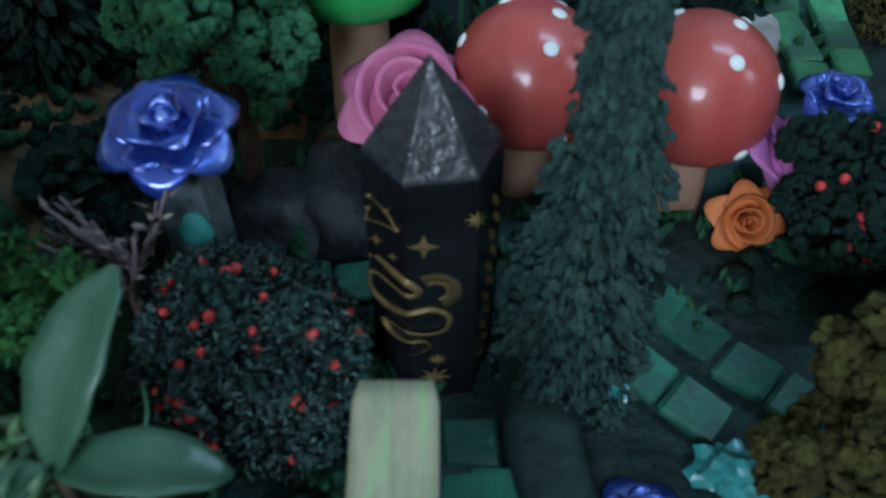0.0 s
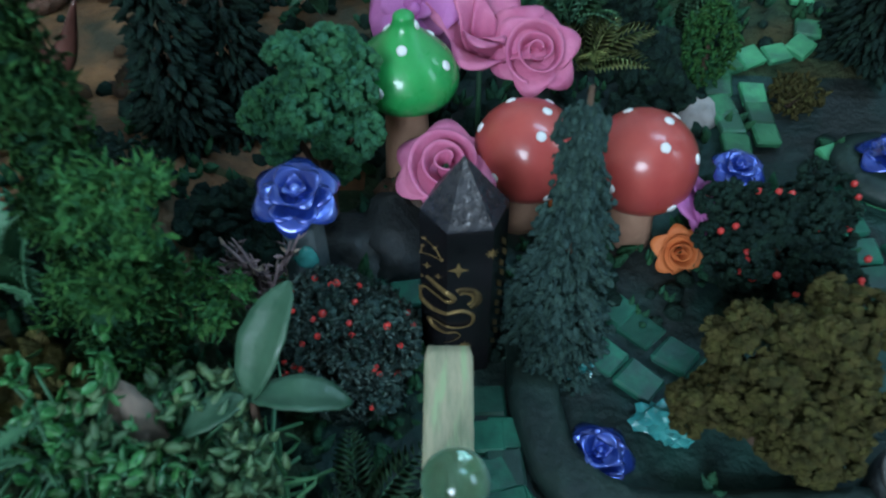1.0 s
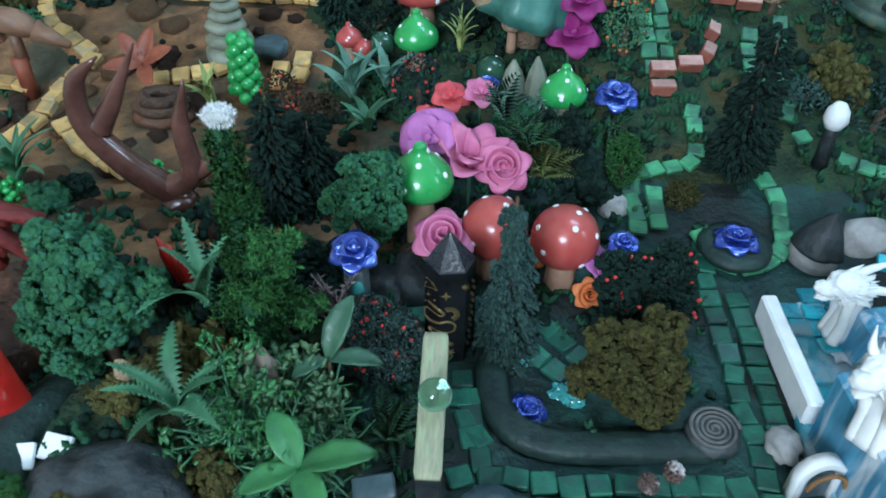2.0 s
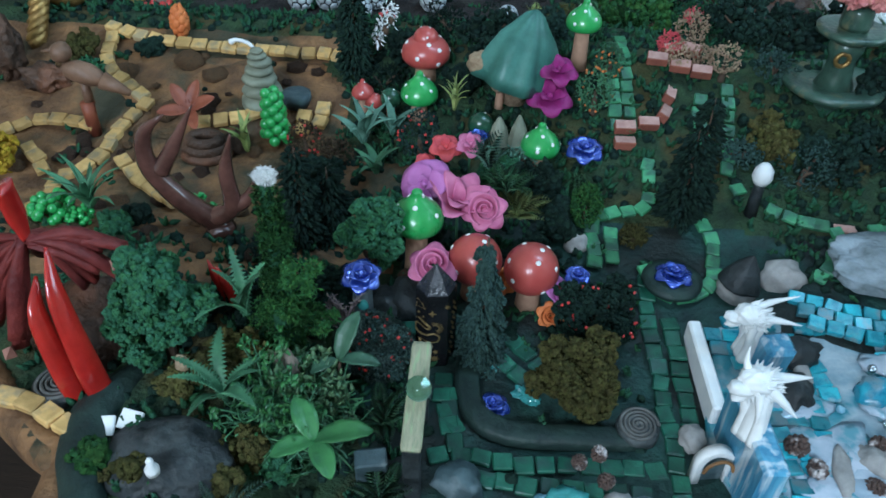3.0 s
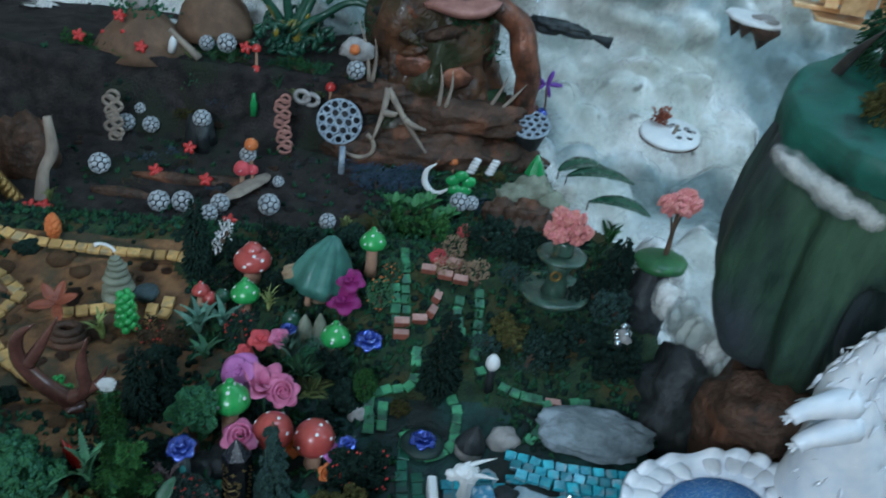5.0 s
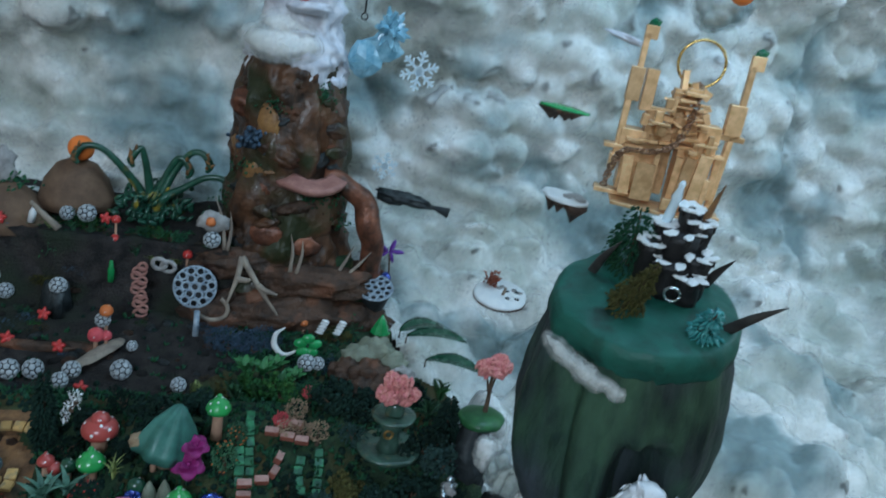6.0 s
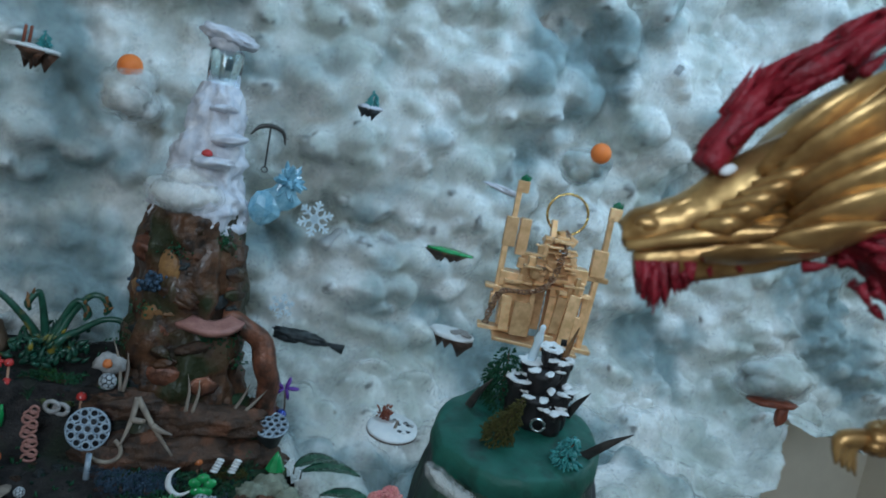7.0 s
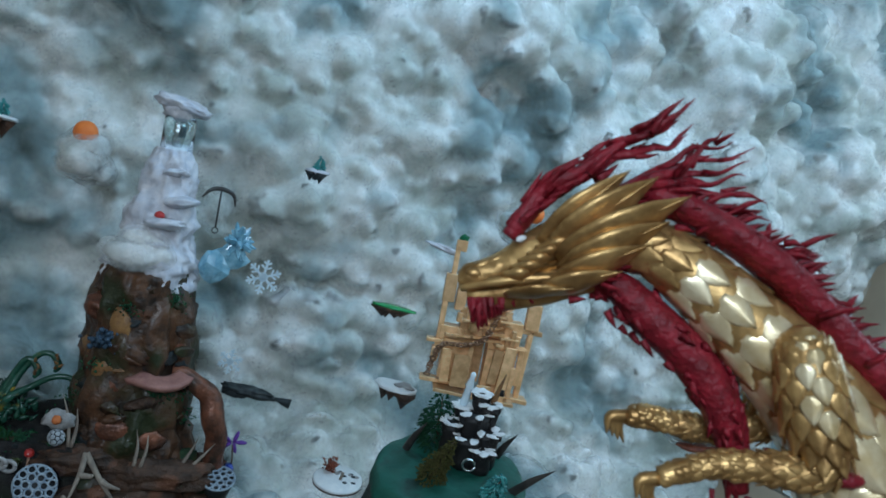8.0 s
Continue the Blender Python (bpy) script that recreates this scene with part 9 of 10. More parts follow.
SHRUBS = ((0.29, 0.36, 0.026, FOAMOLIVE), (0.31, 0.33, 0.028, FOAMGREY), (0.34, 0.34, 0.03, FOAMDARK), (0.38, 0.36, 0.03, FOAMDARK), (0.26, 0.35, 0.02, FOAMGREY), (0.4, 0.42, 0.034, FOAMDARK), (0.43, 0.4, 0.03, FOAMGREY), (0.3, 0.44, 0.022, FOAMGREY), (0.28, 0.5, 0.034, FOAMDARK), (0.33, 0.5, 0.03, FOAMDARK), (0.24, 0.53, 0.03, FOAMGREEN), (0.2, 0.56, 0.028, FOAMBRIGHT), (0.16, 0.58, 0.03, FOAMBRIGHT), (0.12, 0.56, 0.02, FOAMOLIVE), (0.28, 0.58, 0.03, FOAMDARK), (0.4, 0.56, 0.03, FOAMDARK), (0.06, 0.43, 0.026, FOAMDARK), (0.02, 0.46, 0.028, FOAMDARK), (-0.06, 0.46, 0.026, FOAMDARK), (-0.08, 0.43, 0.022, FOAMDARK), (0.0, 0.41, 0.018, FOAMDARK), (0.08, 0.5, 0.022, FOAMDARK), (-0.02, 0.5, 0.024, FOAMDARK), (0.04, 0.3, 0.022, FOAMGREEN), (0.07, 0.3, 0.022, FOAMDARK), (0.06, 0.33, 0.018, FERNPALE), (0.09, 0.26, 0.02, FOAMDARK), (0.07, 0.22, 0.018, FOAMDARK), (0.155, 0.255, 0.012, FOAMOLIVE), (-0.03, 0.26, 0.02, FOAMDARK), (-0.09, 0.16, 0.02, FOAMDARK), (-0.13, 0.17, 0.018, FOAMDARK), (-0.145, 0.25, 0.012, FOAMBROWN), (-0.12, 0.3, 0.018, FOAMDARK), (-0.11, 0.33, 0.018, FOAMBROWN), (-0.26, 0.22, 0.012, FOAMDARK), (0.42, 0.33, 0.03, FOAMDARK), (0.45, 0.47, 0.034, FOAMDARK), (-0.33, 0.46, 0.012, FOAMDARK), (-0.4, 0.45, 0.02, FOAMOLIVE), (-0.38, 0.43, 0.014, FOAMGREEN), (-0.27, 0.2, 0.012, FOAMGREEN))
for k, (x, y, s, mat) in enumerate(SHRUBS):
    q = rng(400 + k)
    lob = [(0, 0, s * 0.6, s, s * 0.9, s * 0.7)] + [(q.uniform(-0.7, 0.7) * s, q.uniform(-0.5, 0.5) * s, s * q.uniform(0.5, 1.2), s * 0.5, s * 0.5, s * 0.5) for _ in range(3)]
    foam_tree("shrub", on(x, y, -0.003), lob, mat, {"foam_foliage_dark": "nearly black-green foam shrub", "foam_foliage_olive": "olive mossy foam shrub", "moss_bright": "bright green mossy shrub", "foam_foliage_blue_green": "blue-green foam shrub", "foam_foliage_green": "green foam shrub", "dry_moss": "brown dried moss clump", "fern_grey_green": "pale grey-green shrub"}[mat.name] + " among the garden plants", 420, 0.003, 420 + k, s * 0.5, group="garden shrubs", shape=NEEDLE if k % 3 == 1 else LUMP1)
for k in range(14):
    a = k * 2.4
    solid("silver_pebble", lump(0.006, 2, 0.2, 2, k), CHROME if k % 2 else GREYROCK, on(0.425 + 0.016 * math.cos(a) * (k % 4) / 3, 0.345 + 0.012 * math.sin(a) * (k % 4) / 3, 0.034 + 0.004 * (k % 3)), "shiny silver pebble in the dark shrubs", "pebble", "silver pebbles")
for x, y, dz in ((-0.078, 0.47, 0.055), (-0.083, 0.468, 0.045), (-0.09, 0.466, 0.03)):
    foam_tree("white_blossom", on(x, y, dz - 0.01), [(0, 0, 0.01, 0.009, 0.008, 0.008)], WHITE, "small cluster of white petals beside a dark cypress", 60, 0.005, int(900 + x * 1000), 0.008, "blossom", "white blossoms", LEAFLET)

# ---- rear field: patterned balls, red stars, mushrooms ----
def ball_geo(r):
    v, f = ico(1)
    core = (ico(3)[0] * r * 0.94, ico(3)[1])
    base = ICOS.setdefault("ico0", bm_geo_ico())
    vs, fs = base
    gs = []
    near = {i: [j for j in range(12) if j != i and np.linalg.norm(vs[i] - vs[j]) < 1.2] for i in range(12)}

    def panel(pts):
        pts = np.array(pts)
        c = pts.mean(0)
        n = c / np.linalg.norm(c)
        u = np.cross(n, (0.31, 0.52, 0.79))
        u /= np.linalg.norm(u)
        w = np.cross(n, u)
        order = np.argsort(np.arctan2((pts - c) @ w, (pts - c) @ u))
        pts = pts[order]
        pts = c + (pts - c) * 0.79
        ring = pts / np.linalg.norm(pts, axis=1)[:, None]
        inner = c + (pts - c) * 0.7
        inner = inner / np.linalg.norm(inner, axis=1)[:, None]
        k = len(pts)
        V = np.concatenate([ring * 0.93, ring * 0.985, inner * 1.012, [n * 1.02]]) * r
        F = [(i, (i + 1) % k, k + (i + 1) % k, k + i) for i in range(k)] + [(k + i, k + (i + 1) % k, 2 * k + (i + 1) % k, 2 * k + i) for i in range(k)] + [(2 * k + i, 2 * k + (i + 1) % k, 3 * k) for i in range(k)]
        return V, F

    for i in range(12):
        gs.append(panel([vs[i] + (vs[j] - vs[i]) / 3 for j in near[i]]))
    for face in fs:
        pts = []
        for a in range(3):
            for b in range(3):
                if a != b:
                    pts.append(vs[face[a]] + (vs[face[b]] - vs[face[a]]) / 3)
        gs.append(panel(pts))
    return core, join(gs)


def bm_geo_ico():
    bm0 = bmesh.new()
    bmesh.ops.create_icosphere(bm0, subdivisions=1, radius=1.0)
    return bm_geo(bm0)


core, panels = ball_geo(0.0165)
first = thing("patterned_ball", pose(-0.049, 0.645, 0.066), "white ball of grey panels with black seams", "ball", "patterned balls")
part("seam_core", core, BALLDARK, first)
tagged(part("panel_shell", panels, BALLWHITE, first), kind="stuff")
r = rng(17)
for x, y, z, s in ((-0.321, 0.721, 0.075, 1.0), (-0.207, 0.628, 0.066, 0.95), (-0.174, 0.633, 0.066, 0.95), (-0.12, 0.637, 0.066, 0.85), (-0.13, 0.605, 0.064, 0.8), (0.042, 0.614, 0.062, 0.75), (-0.184, 0.82, 0.125, 0.9), (-0.101, 0.77, 0.09, 0.8), (-0.045, 0.72, 0.07, 0.55), (-0.32, 0.86, 0.09, 0.9), (-0.279, 0.86, 0.09, 0.85), (-0.3, 0.88, 0.11, 0.7), (0.062, 0.86, 0.22, 0.95), (-0.165, 0.94, 0.22, 1.0), (-0.2, 0.945, 0.215, 0.8), (0.24, 0.66, 0.09, 0.9), (0.26, 0.67, 0.085, 0.7)):
    c = copy_thing(first, pose(x, y, z, r.uniform(0, 360), r.uniform(0, 360), r.uniform(0, 360)))
    c.scale = (s, s, s)
solid("ball_stand", lathe([(0.012, 0), (0.01, 0.03), (0.011, 0.05)], 14, 0.1), DARKROCK, pose(-0.184, 0.82, 0.065), "dark stub under a patterned ball", "stand")


def red_star(m):
    t = thing("red_star", m, "small bright red star-shaped pod on the dark soil", "pod", "red stars")
    for k in range(5):
        part("ray", at(lump(0.005, 2, 0.3, 2, k, (1.4, 0.8, 0.8)), 0.005 * math.cos(k * 1.257), 0.005 * math.sin(k * 1.257), 0.003, 0, 0, 72 * k), BERRY, t)


for x, y, dz in ((-0.237, 0.721, 0.012), (-0.156, 0.705, 0.012), (-0.2, 0.79, 0.02), (-0.3, 0.9, 0.02), (-0.33, 0.93, 0.03), (-0.13, 0.92, 0.03), (-0.1, 0.6, 0.006), (-0.36, 0.6, 0.006), (-0.34, 0.93, 0.06), (-0.37, 0.95, 0.02), (-0.41, 0.93, 0.02), (-0.38, 0.6, 0.004)):
    red_star(on(x, y, dz, 30, 60))
for x, y, h, r0, cap in ((-0.1, 0.71, 0.03, 0.013, CORALPINK), (-0.095, 0.765, 0.045, 0.011, ORANGE), (-0.108, 0.9, 0.035, 0.008, BERRY), (-0.108, 0.895, 0.015, 0.008, BERRY), (0.02, 0.885, 0.03, 0.009, BERRY), (0.028, 0.87, 0.014, 0.0105, BERRY), (-0.085, 0.715, 0.028, 0.009, CORALPINK), (0.24, 0.82, 0.02, 0.008, ORANGE), (0.24, 0.55, 0.02, 0.011, CORALPINK)):
    mushroom("small_mushroom", on(x, y), r0, h, cap, STEM, "small red mushroom with pale dots on the soil", 4, 0, int(abs(x) * 1000), "small mushrooms", 0.3)
for k, (x, y, w) in enumerate(((-0.2, 0.715, 0.07), (-0.12, 0.72, 0.05), (-0.27, 0.66, 0.05))):
    solid("bark_strip", lump(1, 3, 0.25, 2.5, 60 + k, (w, 0.008, 0.01)), BROWNROCK, on(x, y, 0.003, -6), "low dark bark strip across the soil", "bark", "bark strips")
solid("bark_slab", lump(1, 3, 0.2, 2.0, 66, (0.06, 0.014, 0.006)), DRIFT, on(-0.09, 0.69, 0.014, 62), "grey flat board leaning over the soil", "board")

# lotus pods
def lotus(m, r, label, depth=0.05):
    t = thing("lotus_pod", m, label, "seed pod", "lotus pods")
    part("cup", lathe([(r * 0.2, -depth), (r * 0.55, -depth * 0.55), (r * 0.95, -0.006), (r, 0), (r * 0.92, 0.001)], 30, 0.04), PURPLE if "purple" in label else DARKROCK, t)
    cells = [(0, 0)] + [(0.42 * r * math.cos(k * 1.0472), 0.42 * r * math.sin(k * 1.0472)) for k in range(6)] + [(0.78 * r * math.cos(k * 0.5712 + 0.2), 0.78 * r * math.sin(k * 0.5712 + 0.2)) for k in range(11)]
    # Black disc that stands in for the shade inside the pod's holes.
    part("pith", lathe([(r * 0.9, -0.004), (r * 0.93, 0.0014), (r * 0.3, 0.0026)], 30), BALLDARK, t)
    me = make_mesh("cell_ring", tube([(0.19 * r * math.cos(a), 0.19 * r * math.sin(a), 0) for a in np.linspace(0, 6.283, 17)], r * 0.055, 7), PODBLUE)
    for x, y in cells:
        part("cell_ring", me, PODBLUE, t).location = (x, y, 0.003)
    part("outer_ring", tube([(0.98 * r * math.cos(a), 0.98 * r * math.sin(a), 0.002) for a in np.linspace(0, 6.283, 40)], r * 0.06, 7), PODBLUE, t)
    return t


lotus(pose(0.04, 0.845, 0.132, 72, 0, -6), 0.038, "silver-blue honeycombed lotus pod on a purple cup")
lotus(pose(0.37, 0.86, 0.152, 24, 0, -15), 0.034, "silver lotus pod on a dark cup by the clouds", 0.09)
solid("pod_stalk", tube(spline([(0.04, 0.87, 0.1), (0.045, 0.86, 0.06), (0.05, 0.85, 0.04)], 10), (0.016, 0.012, 0.016), 10), PURPLE, pose(0, 0, 0), "purple-painted stalk under the lotus pod", "stalk")
hoop = solid("wooden_hoop", tube([(0.03 * math.cos(a), 0, 0.024 * math.sin(a)) for a in np.linspace(-2.4, 1.0, 26)], (0.004, 0.004), 8), DRIFT, pose(0.072, 0.82, 0.105, 0, 0, -12), "pale bent wooden hoop below the lotus pod", "hoop")
solid("pale_post", tube([(0.05, 0.79, 0.05), (0.05, 0.79, 0.11)], (0.006, 0.005), 9), PODBLUE, pose(0, 0, 0), "pale blue-painted wooden post", "post")
for k, (x, y, z) in enumerate(((0.125, 0.75, 0.075), (0.1, 0.76, 0.08), (0.15, 0.745, 0.085), (0.17, 0.76, 0.085))):
    foam_tree("blue_shrub", pose(x, y, z - 0.03), [(0, 0, 0.025, 0.034, 0.026, 0.022)], BLUEPAINT, "dusty dark blue twiggy shrub", 420, 0.0032, 500 + k, 0.02, group="blue shrubs", shape=NEEDLE)
cor = thing("coral_stick", pose(-0.055, 0.835, 0.115), "pale pinkish perforated coral stick leaning on the wall", "coral")
for k in range(11):
    part("coral_ring", at(tube([((0.007 + 0.004 * (k % 3 == 0)) * math.cos(a), 0, 0.007 * math.sin(a)) for a in np.linspace(0, 6.283, 13)], 0.0028, 6), 0.006 * math.sin(k * 2.1) + 0.004 * (k < 4), 0, -0.038 + 0.009 * k), FLESH, cor)
cor = thing("coral_stick", pose(-0.33, 0.83, 0.11), "tan perforated coral stick on the soil", "coral")
for k in range(9):
    part("coral_ring", at(tube([(0.009 * math.cos(a), 0, 0.008 * math.sin(a)) for a in np.linspace(0, 6.283, 13)], 0.0032, 6), 0.006 * math.sin(k * 2.4), 0, -0.035 + 0.009 * k), DRIFT, cor)
for x, z in ((-0.026, 0.164), (-0.01, 0.16)):
    solid("coral_loop", tube([(0.012 * math.cos(a), 0, 0.01 * math.sin(a)) for a in np.linspace(0, 6.283, 17)], 0.0042, 7), GREYROCK, pose(x, 0.862, z, 0, 0, -10), "pale coral loop on the terrace wall", "coral", "coral loops")
solid("green_glass_bottle", lathe([(0.006, 0), (0.0065, 0.022), (0.004, 0.03), (0.003, 0.04)], 8), EMERALD, pose(-0.108, 0.868, 0.12), "slim green glass piece on the terrace wall", "bottle")
solid("terrace_wall", sheet(lambda u, v: (-0.62 + 0.78 * u, 0.872 + 0.012 * math.sin(19 * u) + 0.016 * v + 0.006 * noise.noise(Vector((u * 22, v * 9, 1))), 0.05 + 0.146 * v + 0.012 * v * math.sin(u * 14) * 0.4), 70, 12, 0.02), SOIL, pose(0, 0, 0), "dark earthen face of the rear terrace", "terrace wall", kind="structure")
solid("orange_flower_stone", lump(0.024, 3, 0.35, 2.4, 3, (1.2, 0.5, 0.8)), GREYROCK, pose(0.062, 0.87, 0.25), "rough pale stone with an orange centre", "stone")
solid("orange_centre", lump(0.009, 2, 0.2, 2, 4), ORANGE, pose(0.058, 0.855, 0.255), "orange flower centre on a pale stone", "flower")
vol = thing("brown_cone", pose(-0.315, 0.975, 0.18), "brown clay hillock topped with a grey stone", "hillock")
part("hill", lathe([(0.09, 0), (0.07, 0.03), (0.04, 0.06), (0.02, 0.075)], 30, 0.15, 4), MOUND, vol)
part("grey_stone", at(lump(0.026, 3, 0.4, 2.4, 31, (0.8, 0.6, 1.3)), 0.0, 0, 0.1), GREYROCK, vol)
part("moss_ring", scatter(NEEDLE, rng(3).normal(0, 1, (160, 3)) * (0.02, 0.016, 0.008) + (0, 0, 0.075), 0.008, 4), FOAMGREEN, vol)
solid("drift_stick", tube([(-0.25, 0.9, 0.245), (-0.2, 0.885, 0.205)], (0.004, 0.007), 8), DRIFT, pose(0, 0, 0), "pale driftwood stick lying on the slope", "driftwood")
solid("white_shard", lathe([(0.006, 0), (0.007, 0.018), (0.001, 0.036)], 6), WHITE, pose(-0.255, 0.92, 0.2, 0, 12, 0), "upright white shard on the terrace", "shard")

# rock pile, clover and crescent right of the field
for k, (x, y, z, s, mat) in enumerate(((0.33, 0.69, 0.085, 0.032, CAIRN), (0.36, 0.7, 0.095, 0.034, CAIRN), (0.39, 0.68, 0.085, 0.026, CAIRN), (0.405, 0.66, 0.075, 0.022, GREYROCK), (0.35, 0.66, 0.07, 0.036, BROWNROCK), (0.31, 0.67, 0.07, 0.03, BROWNROCK), (0.38, 0.64, 0.06, 0.034, BROWNROCK), (0.33, 0.62, 0.06, 0.03, BROWNROCK), (0.415, 0.62, 0.06, 0.024, GREYROCK))):
    solid("rough_rock", lump(s, 4, 0.32, 2.4, 160 + k, (1, 0.7, 0.9)), mat, pose(x, y, z), "rough crumbly grey-brown rock on the garden's edge", "rock", "rough rocks")
solid("white_crescent", tube(spline([(0.0, 0, 0.05), (-0.014, 0, 0.036), (-0.014, 0, 0.014), (0.004, 0, 0.0), (0.03, 0, 0.016)], 24), (0.001, 0.004, 0.0055, 0.004, 0.001), 9), WHITE, pose(0.2, 0.685, 0.09, 0, 0, -10), "white crescent-shaped horn piece", "horn")
clo = thing("clover", pose(0.24, 0.675, 0.1), "bright green shiny clover ornament", "ornament")
for k in range(5):
    part("leaf", at(lump(0.0105, 2, 0.15, 2, k, (1.1, 0.6, 0.9)), 0.013 * math.cos(k * 1.257 + 0.3), 0, 0.014 + 0.013 * math.sin(k * 1.257 + 0.3)), EMERALD, clo)
solid("emerald_hat", lathe([(0.02, 0), (0.017, 0.006), (0.011, 0.02), (0.002, 0.036)], 8), EMERALD, pose(0.387, 0.83, 0.075), "faceted emerald green glass cone", "glass cone", smooth=False)
for x in (0.268, 0.3):
    solid("white_vertebrae", join([at(lump(0.0062, 2, 0.2, 2, k, (1.3, 0.7, 0.5)), 0.001 * k, 0, 0.006 * k) for k in range(5)]), WHITE, pose(x, 0.79, 0.085, 0, 12, 0), "small stack of white knobbly beads", "beads", "white bead stacks")
for k, (x, y, z, rz, l) in enumerate(((0.42, 0.74, 0.11, -10, 0.11), (0.45, 0.69, 0.09, -25, 0.1), (0.41, 0.76, 0.11, 15, 0.09))):
    leafy("broad_leaf", pose(x, y, z), ((l, 0.045, rz, 6),), DARKGREENCAP, "broad dark green leaf reaching over the clouds", 0.004, "leaf", "broad leaves")
for k, (x, y, s) in enumerate(((0.2, 0.6, 0.02), (0.17, 0.63, 0.022), (0.14, 0.64, 0.02), (0.22, 0.62, 0.018), (0.19, 0.65, 0.02))):
    leafy("bright_plant", on(x, y, 0.01), tuple((s * 1.4, s * 0.6, a, 40 + 10 * (a % 3)) for a in range(0, 360, 40)), LEAF, "bright green leafy plastic plant", 0.016)
for k, (x, y) in enumerate(((-0.04, 0.885), (-0.07, 0.89), (0.09, 0.865), (0.0, 0.885), (-0.15, 0.9), (-0.18, 0.9), (-0.22, 0.91), (0.3, 0.8), (0.33, 0.82), (-0.36, 0.62), (-0.34, 0.6), (0.27, 0.75))):
    fern("grass_tuft", on(x, y, 0.002), 9, 0.026, 0.006, FERN if k % 3 else FERNYELLOW, "short tuft of green plastic grass", 600 + k, 50, "grass tufts", 8)

# greenery along the terrace, a stump, teal frosted shrubs
for k, (x, y, s, mat) in enumerate(((-0.187, 0.95, 0.03, FOAMGREEN), (-0.16, 0.935, 0.024, FOAMBRIGHT), (-0.043, 0.925, 0.024, FOAMBRIGHT), (-0.015, 0.92, 0.022, FOAMGREEN), (-0.07, 0.925, 0.02, FOAMGREEN), (-0.199, 0.888, 0.026, FOAMGREEN), (-0.215, 0.872, 0.022, FOAMOLIVE), (0.08, 0.9, 0.026, FOAMGREEN), (0.32, 0.84, 0.03, FOAMGREEN), (0.3, 0.8, 0.024, FOAMOLIVE), (0.16, 0.7, 0.03, FOAMGREEN), (0.2, 0.72, 0.026, FOAMDARK), (-0.33, 0.94, 0.02, FOAMGREEN), (-0.42, 0.95, 0.026, FOAMBRIGHT), (0.25, 0.72, 0.026, FOAMGREEN))):
    lob = [(0, 0, s * 0.5, s, s * 0.6, s * 0.6), (s * 0.7, 0, s * 0.4, s * 0.6, s * 0.5, s * 0.5), (-s * 0.8, 0, s * 0.35, s * 0.5, s * 0.5, s * 0.4)]
    foam_tree("leafy_shrub", on(x, y, -0.003), lob, mat, {"foam_foliage_dark": "dark green leafy shrub", "foam_foliage_olive": "olive leafy shrub", "moss_bright": "bright green leafy shrub", "foam_foliage_green": "green leafy shrub"}[mat.name] + " growing along the soil terrace", 380, 0.007, 820 + k, s * 0.4, group="terrace shrubs", shape=LEAFLET)
for k, (x, y, s) in enumerate(((-0.167, 0.878, 0.024), (0.109, 0.743, 0.036), (0.15, 0.735, 0.032), (0.054, 0.883, 0.03), (0.075, 0.77, 0.026), (0.26, 0.7, 0.03))):
    foam_tree("blue_shrub", on(x, y, -0.003), [(0, 0, s * 0.6, s * 1.1, s * 0.8, s * 0.7), (s * 0.7, 0, s * 0.4, s * 0.6, s * 0.6, s * 0.5)], BLUEPAINT, "dusty dark blue twiggy shrub", 900, 0.003, 860 + k, s * 0.4, group="blue shrubs", shape=LEAFLET)
solid("grey_stump", lathe([(0.028, -0.01), (0.024, 0.02), (0.02, 0.045), (0.012, 0.048)], 16, 0.2, 5), DARKROCK, on(-0.195, 0.855, 0.0), "dark grey stump before the terrace wall", "stump")


for k, (x, y, s0) in enumerate(((0.064, 0.088, 0.0065), (0.069, 0.083, 0.005), (0.039, 0.11, 0.005))):
    solid("teal_crystal", lump(s0, 3, 0.5, 3.5, 210 + k, (1.2, 1, 0.7)), TEALCRYSTAL, on(x, y, 0.002), "rough bright teal crystal lump in the dark bed", "crystal", "teal crystals", smooth=False)
# crumbs and pebbles of clay on the terraced clay ground
r = rng(91)
me = [make_mesh("clay_crumb", lump(1, 2, 0.4, 2.2, 220 + k, (1.2, 1, 0.7)), BROWNROCK if k % 2 else CLAY) for k in range(4)]
for k in range(70):
    x, y = r.uniform(-0.43, -0.13), r.uniform(0.16, 0.46)
    ob = new("clay_crumb", me[k % 4])
    s0 = r.uniform(0.003, 0.009) * (1.6 if k % 9 == 0 else 1)
    ob.matrix_world = on(x, y, 0.001, r.uniform(0, 360)) @ Matrix.Scale(s0, 4)
    tagged(ob, "small brown crumb of dry clay on the ground" if k % 2 else "small tan crumb of dry clay on the ground", "clay crumb", "clay crumbs")

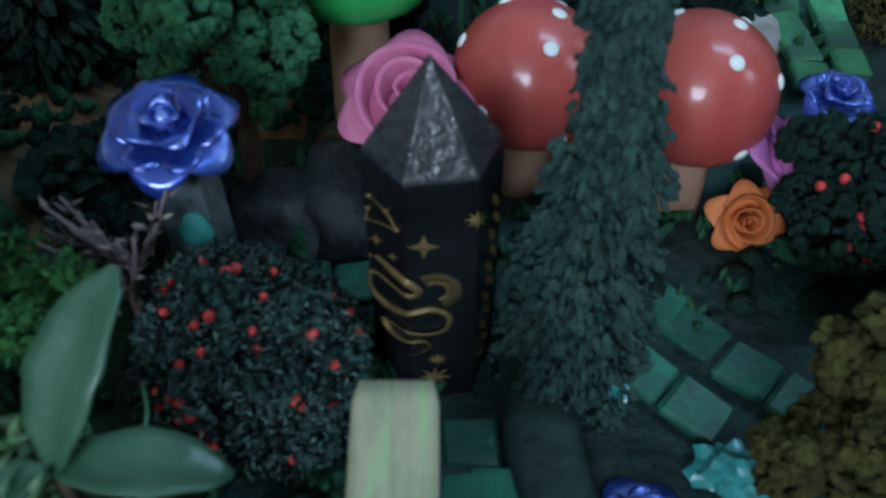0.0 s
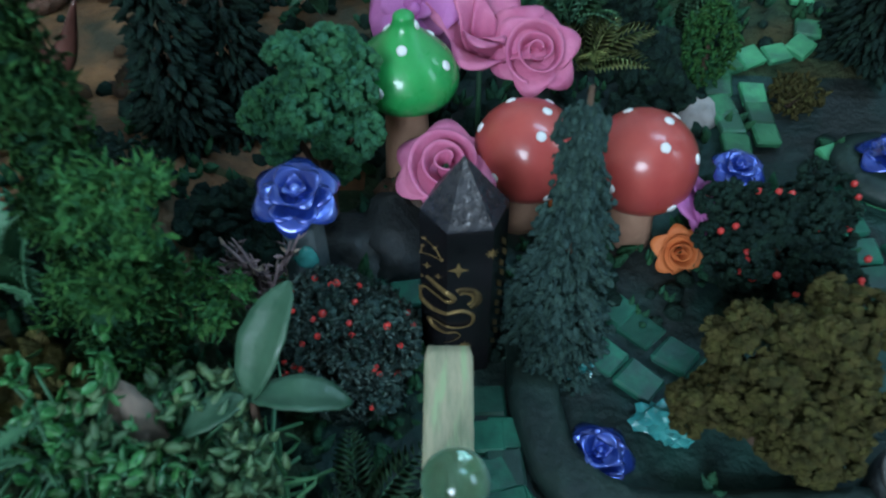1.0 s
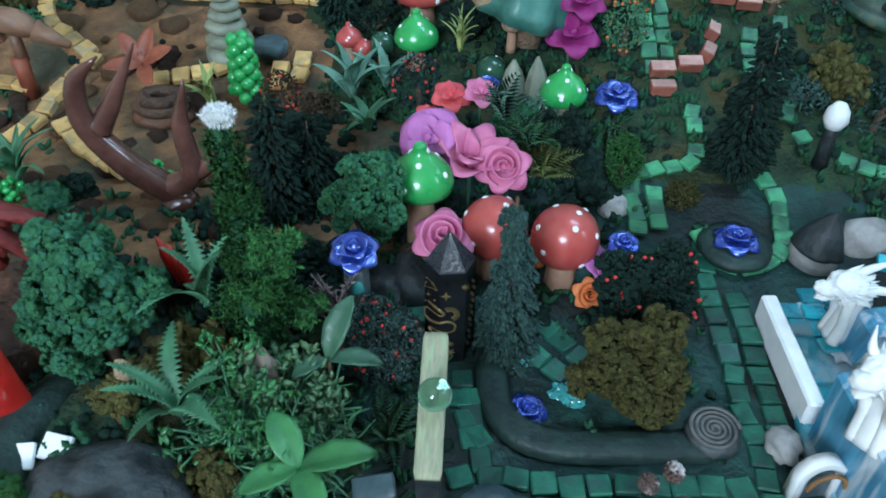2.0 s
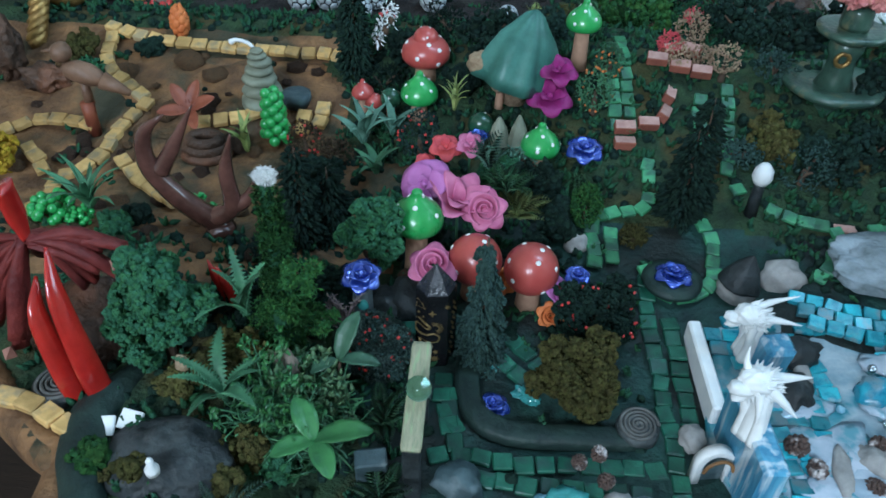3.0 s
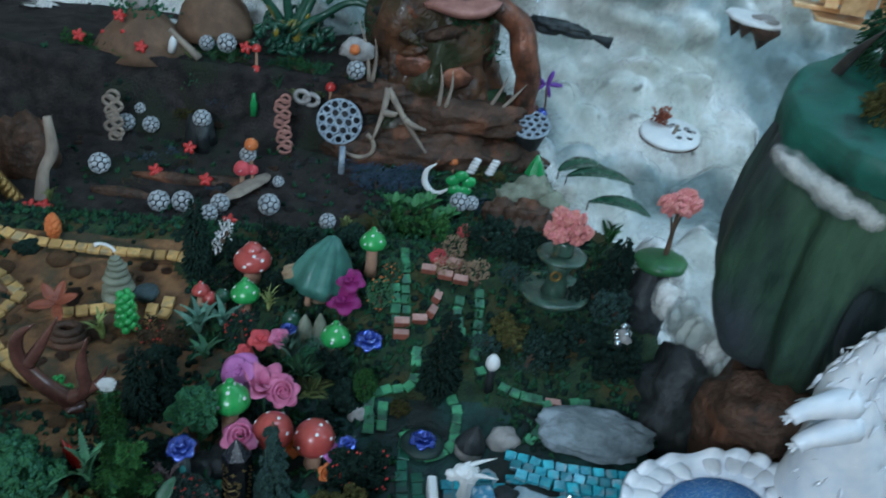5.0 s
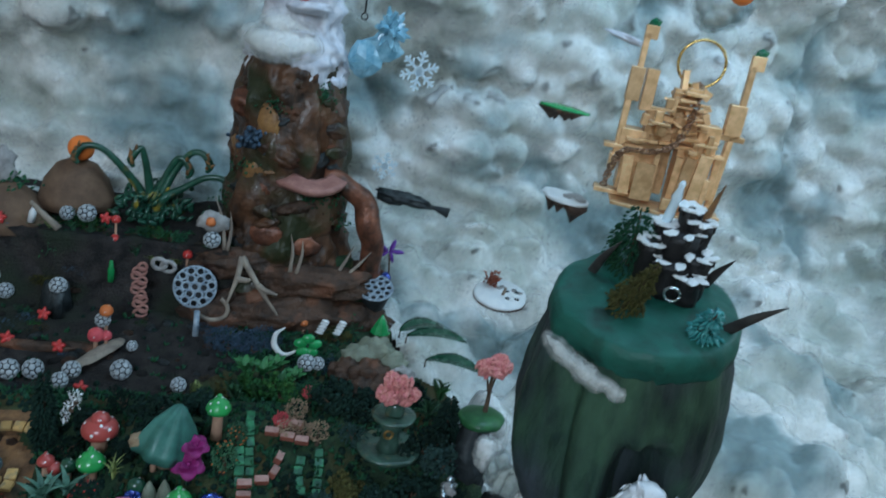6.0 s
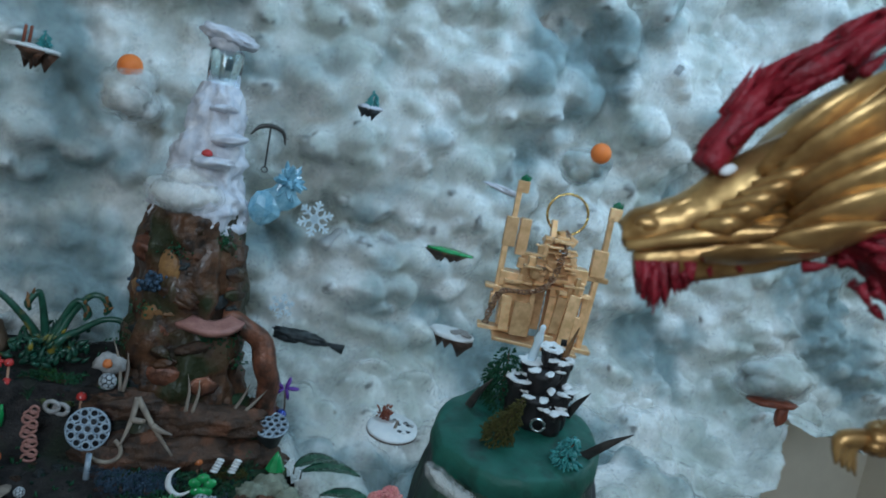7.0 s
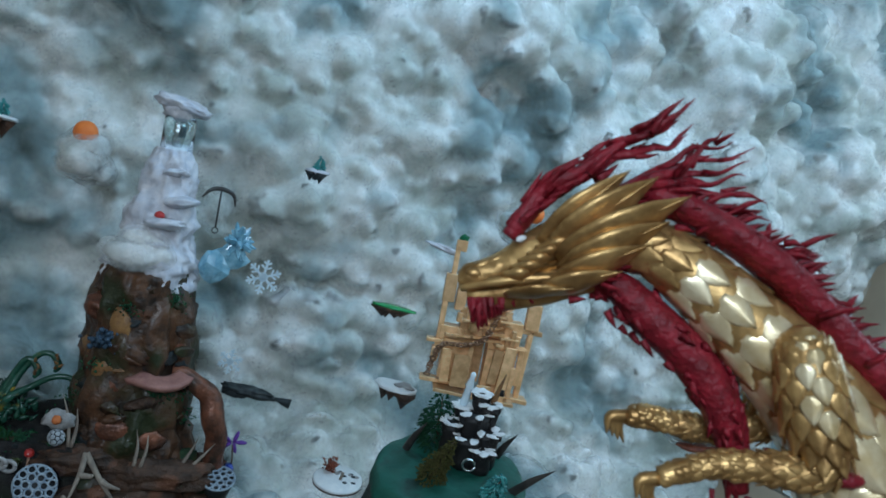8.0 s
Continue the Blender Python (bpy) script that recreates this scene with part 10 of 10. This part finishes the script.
q = rng(808)
for k in range(30):
    x, y = (q.uniform(-0.42, 0.1), q.uniform(0.885, 0.93)) if k < 16 else (q.uniform(-0.4, 0.12), q.uniform(0.6, 0.85))
    w = q.uniform(0.009, 0.02) * (1.0 if k < 16 else 0.7)
    foam_tree("low_shrub", on(x, y, -0.002), [(0, 0, w * 0.5, w * 1.4, w, w * 0.7), (w, 0, w * 0.4, w * 0.7, w * 0.6, w * 0.5)], (FOAMGREEN, FOAMDARK, BLUEPAINT, FOAMBROWN, FOAMBRIGHT)[k % 5], ("green mossy tuft on the dark soil", "black-green mossy tuft on the dark soil", "dusty blue twiggy tuft on the dark soil", "dry brown tuft on the dark soil", "bright green mossy tuft on the dark soil")[k % 5], 110, 0.0042, 900 + k, category="shrub", group="low tufts", shape=LEAFLET)
me = [make_mesh("soil_clod", lump(1, 2, 0.45, 2.4, 520 + k, (1.3, 1, 0.6)), (SOIL, BROWNROCK, DARKROCK)[k % 3]) for k in range(6)]
for k in range(70):
    x, y = q.uniform(-0.42, 0.14), q.uniform(0.59, 0.93)
    ob = new("soil_clod", me[k % 6])
    ob.matrix_world = on(x, y, 0.0, q.uniform(0, 360)) @ Matrix.Scale(q.uniform(0.003, 0.011), 4)
    tagged(ob, "dark crumbly clod lying on the soil", "clod", "soil clods")

# ---- loose ground cover ----
r = rng(71)
pts, kinds = [], []
while len(pts) < 5200:
    x, y = r.uniform(-0.5, 0.46), r.uniform(-0.09, 0.98)
    if x + y < -0.21 or x > 0.45 - 0.08 * step(0.62, 0.8, y) - 0.1 * step(0.8, 0.86, y):
        continue
    soil = y > 0.585 and x < 0.1
    pool_zone = x > 0.18 and y < 0.21
    lanes = (0.15 < x < 0.185 and y < 0.3) or (0.11 < x < 0.27 and 0.2 < y < 0.29) or (-0.01 < x < 0.16 and y < 0.045) or (x < -0.12 and 0.2 < y < 0.5)
    low_bed = 0.0 < x < 0.15 and 0.0 < y < 0.13
    if pool_zone or (soil and r.random() < 0.93) or (lanes and r.random() < 0.95) or (low_bed and r.random() < 0.92):
        continue
    pts.append((x, y, float(ground_at(x, y)) + 0.001))
pts = np.array(pts)
sz = r.uniform(0.0025, 0.006, len(pts))
half = len(pts) // 2
solid("moss_cover", scatter(NEEDLE, np.repeat(pts[:half], 3, 0) + r.normal(0, 0.002, (half * 3, 3)) * (1, 1, 0), np.repeat(sz[:half], 3) * 1.5, 5, out=r.normal(0, 0.6, (half * 3, 3)) + (0, 0, 1)), FOAMGREEN, pose(0, 0, 0), "short green moss over the miniature ground", "moss", kind="stuff")
solid("dark_moss_cover", scatter(LUMP1, pts[half:], sz[half:], 6), FOAMDARK, pose(0, 0, 0), "crumbly dark moss over the miniature ground", "moss", kind="stuff")
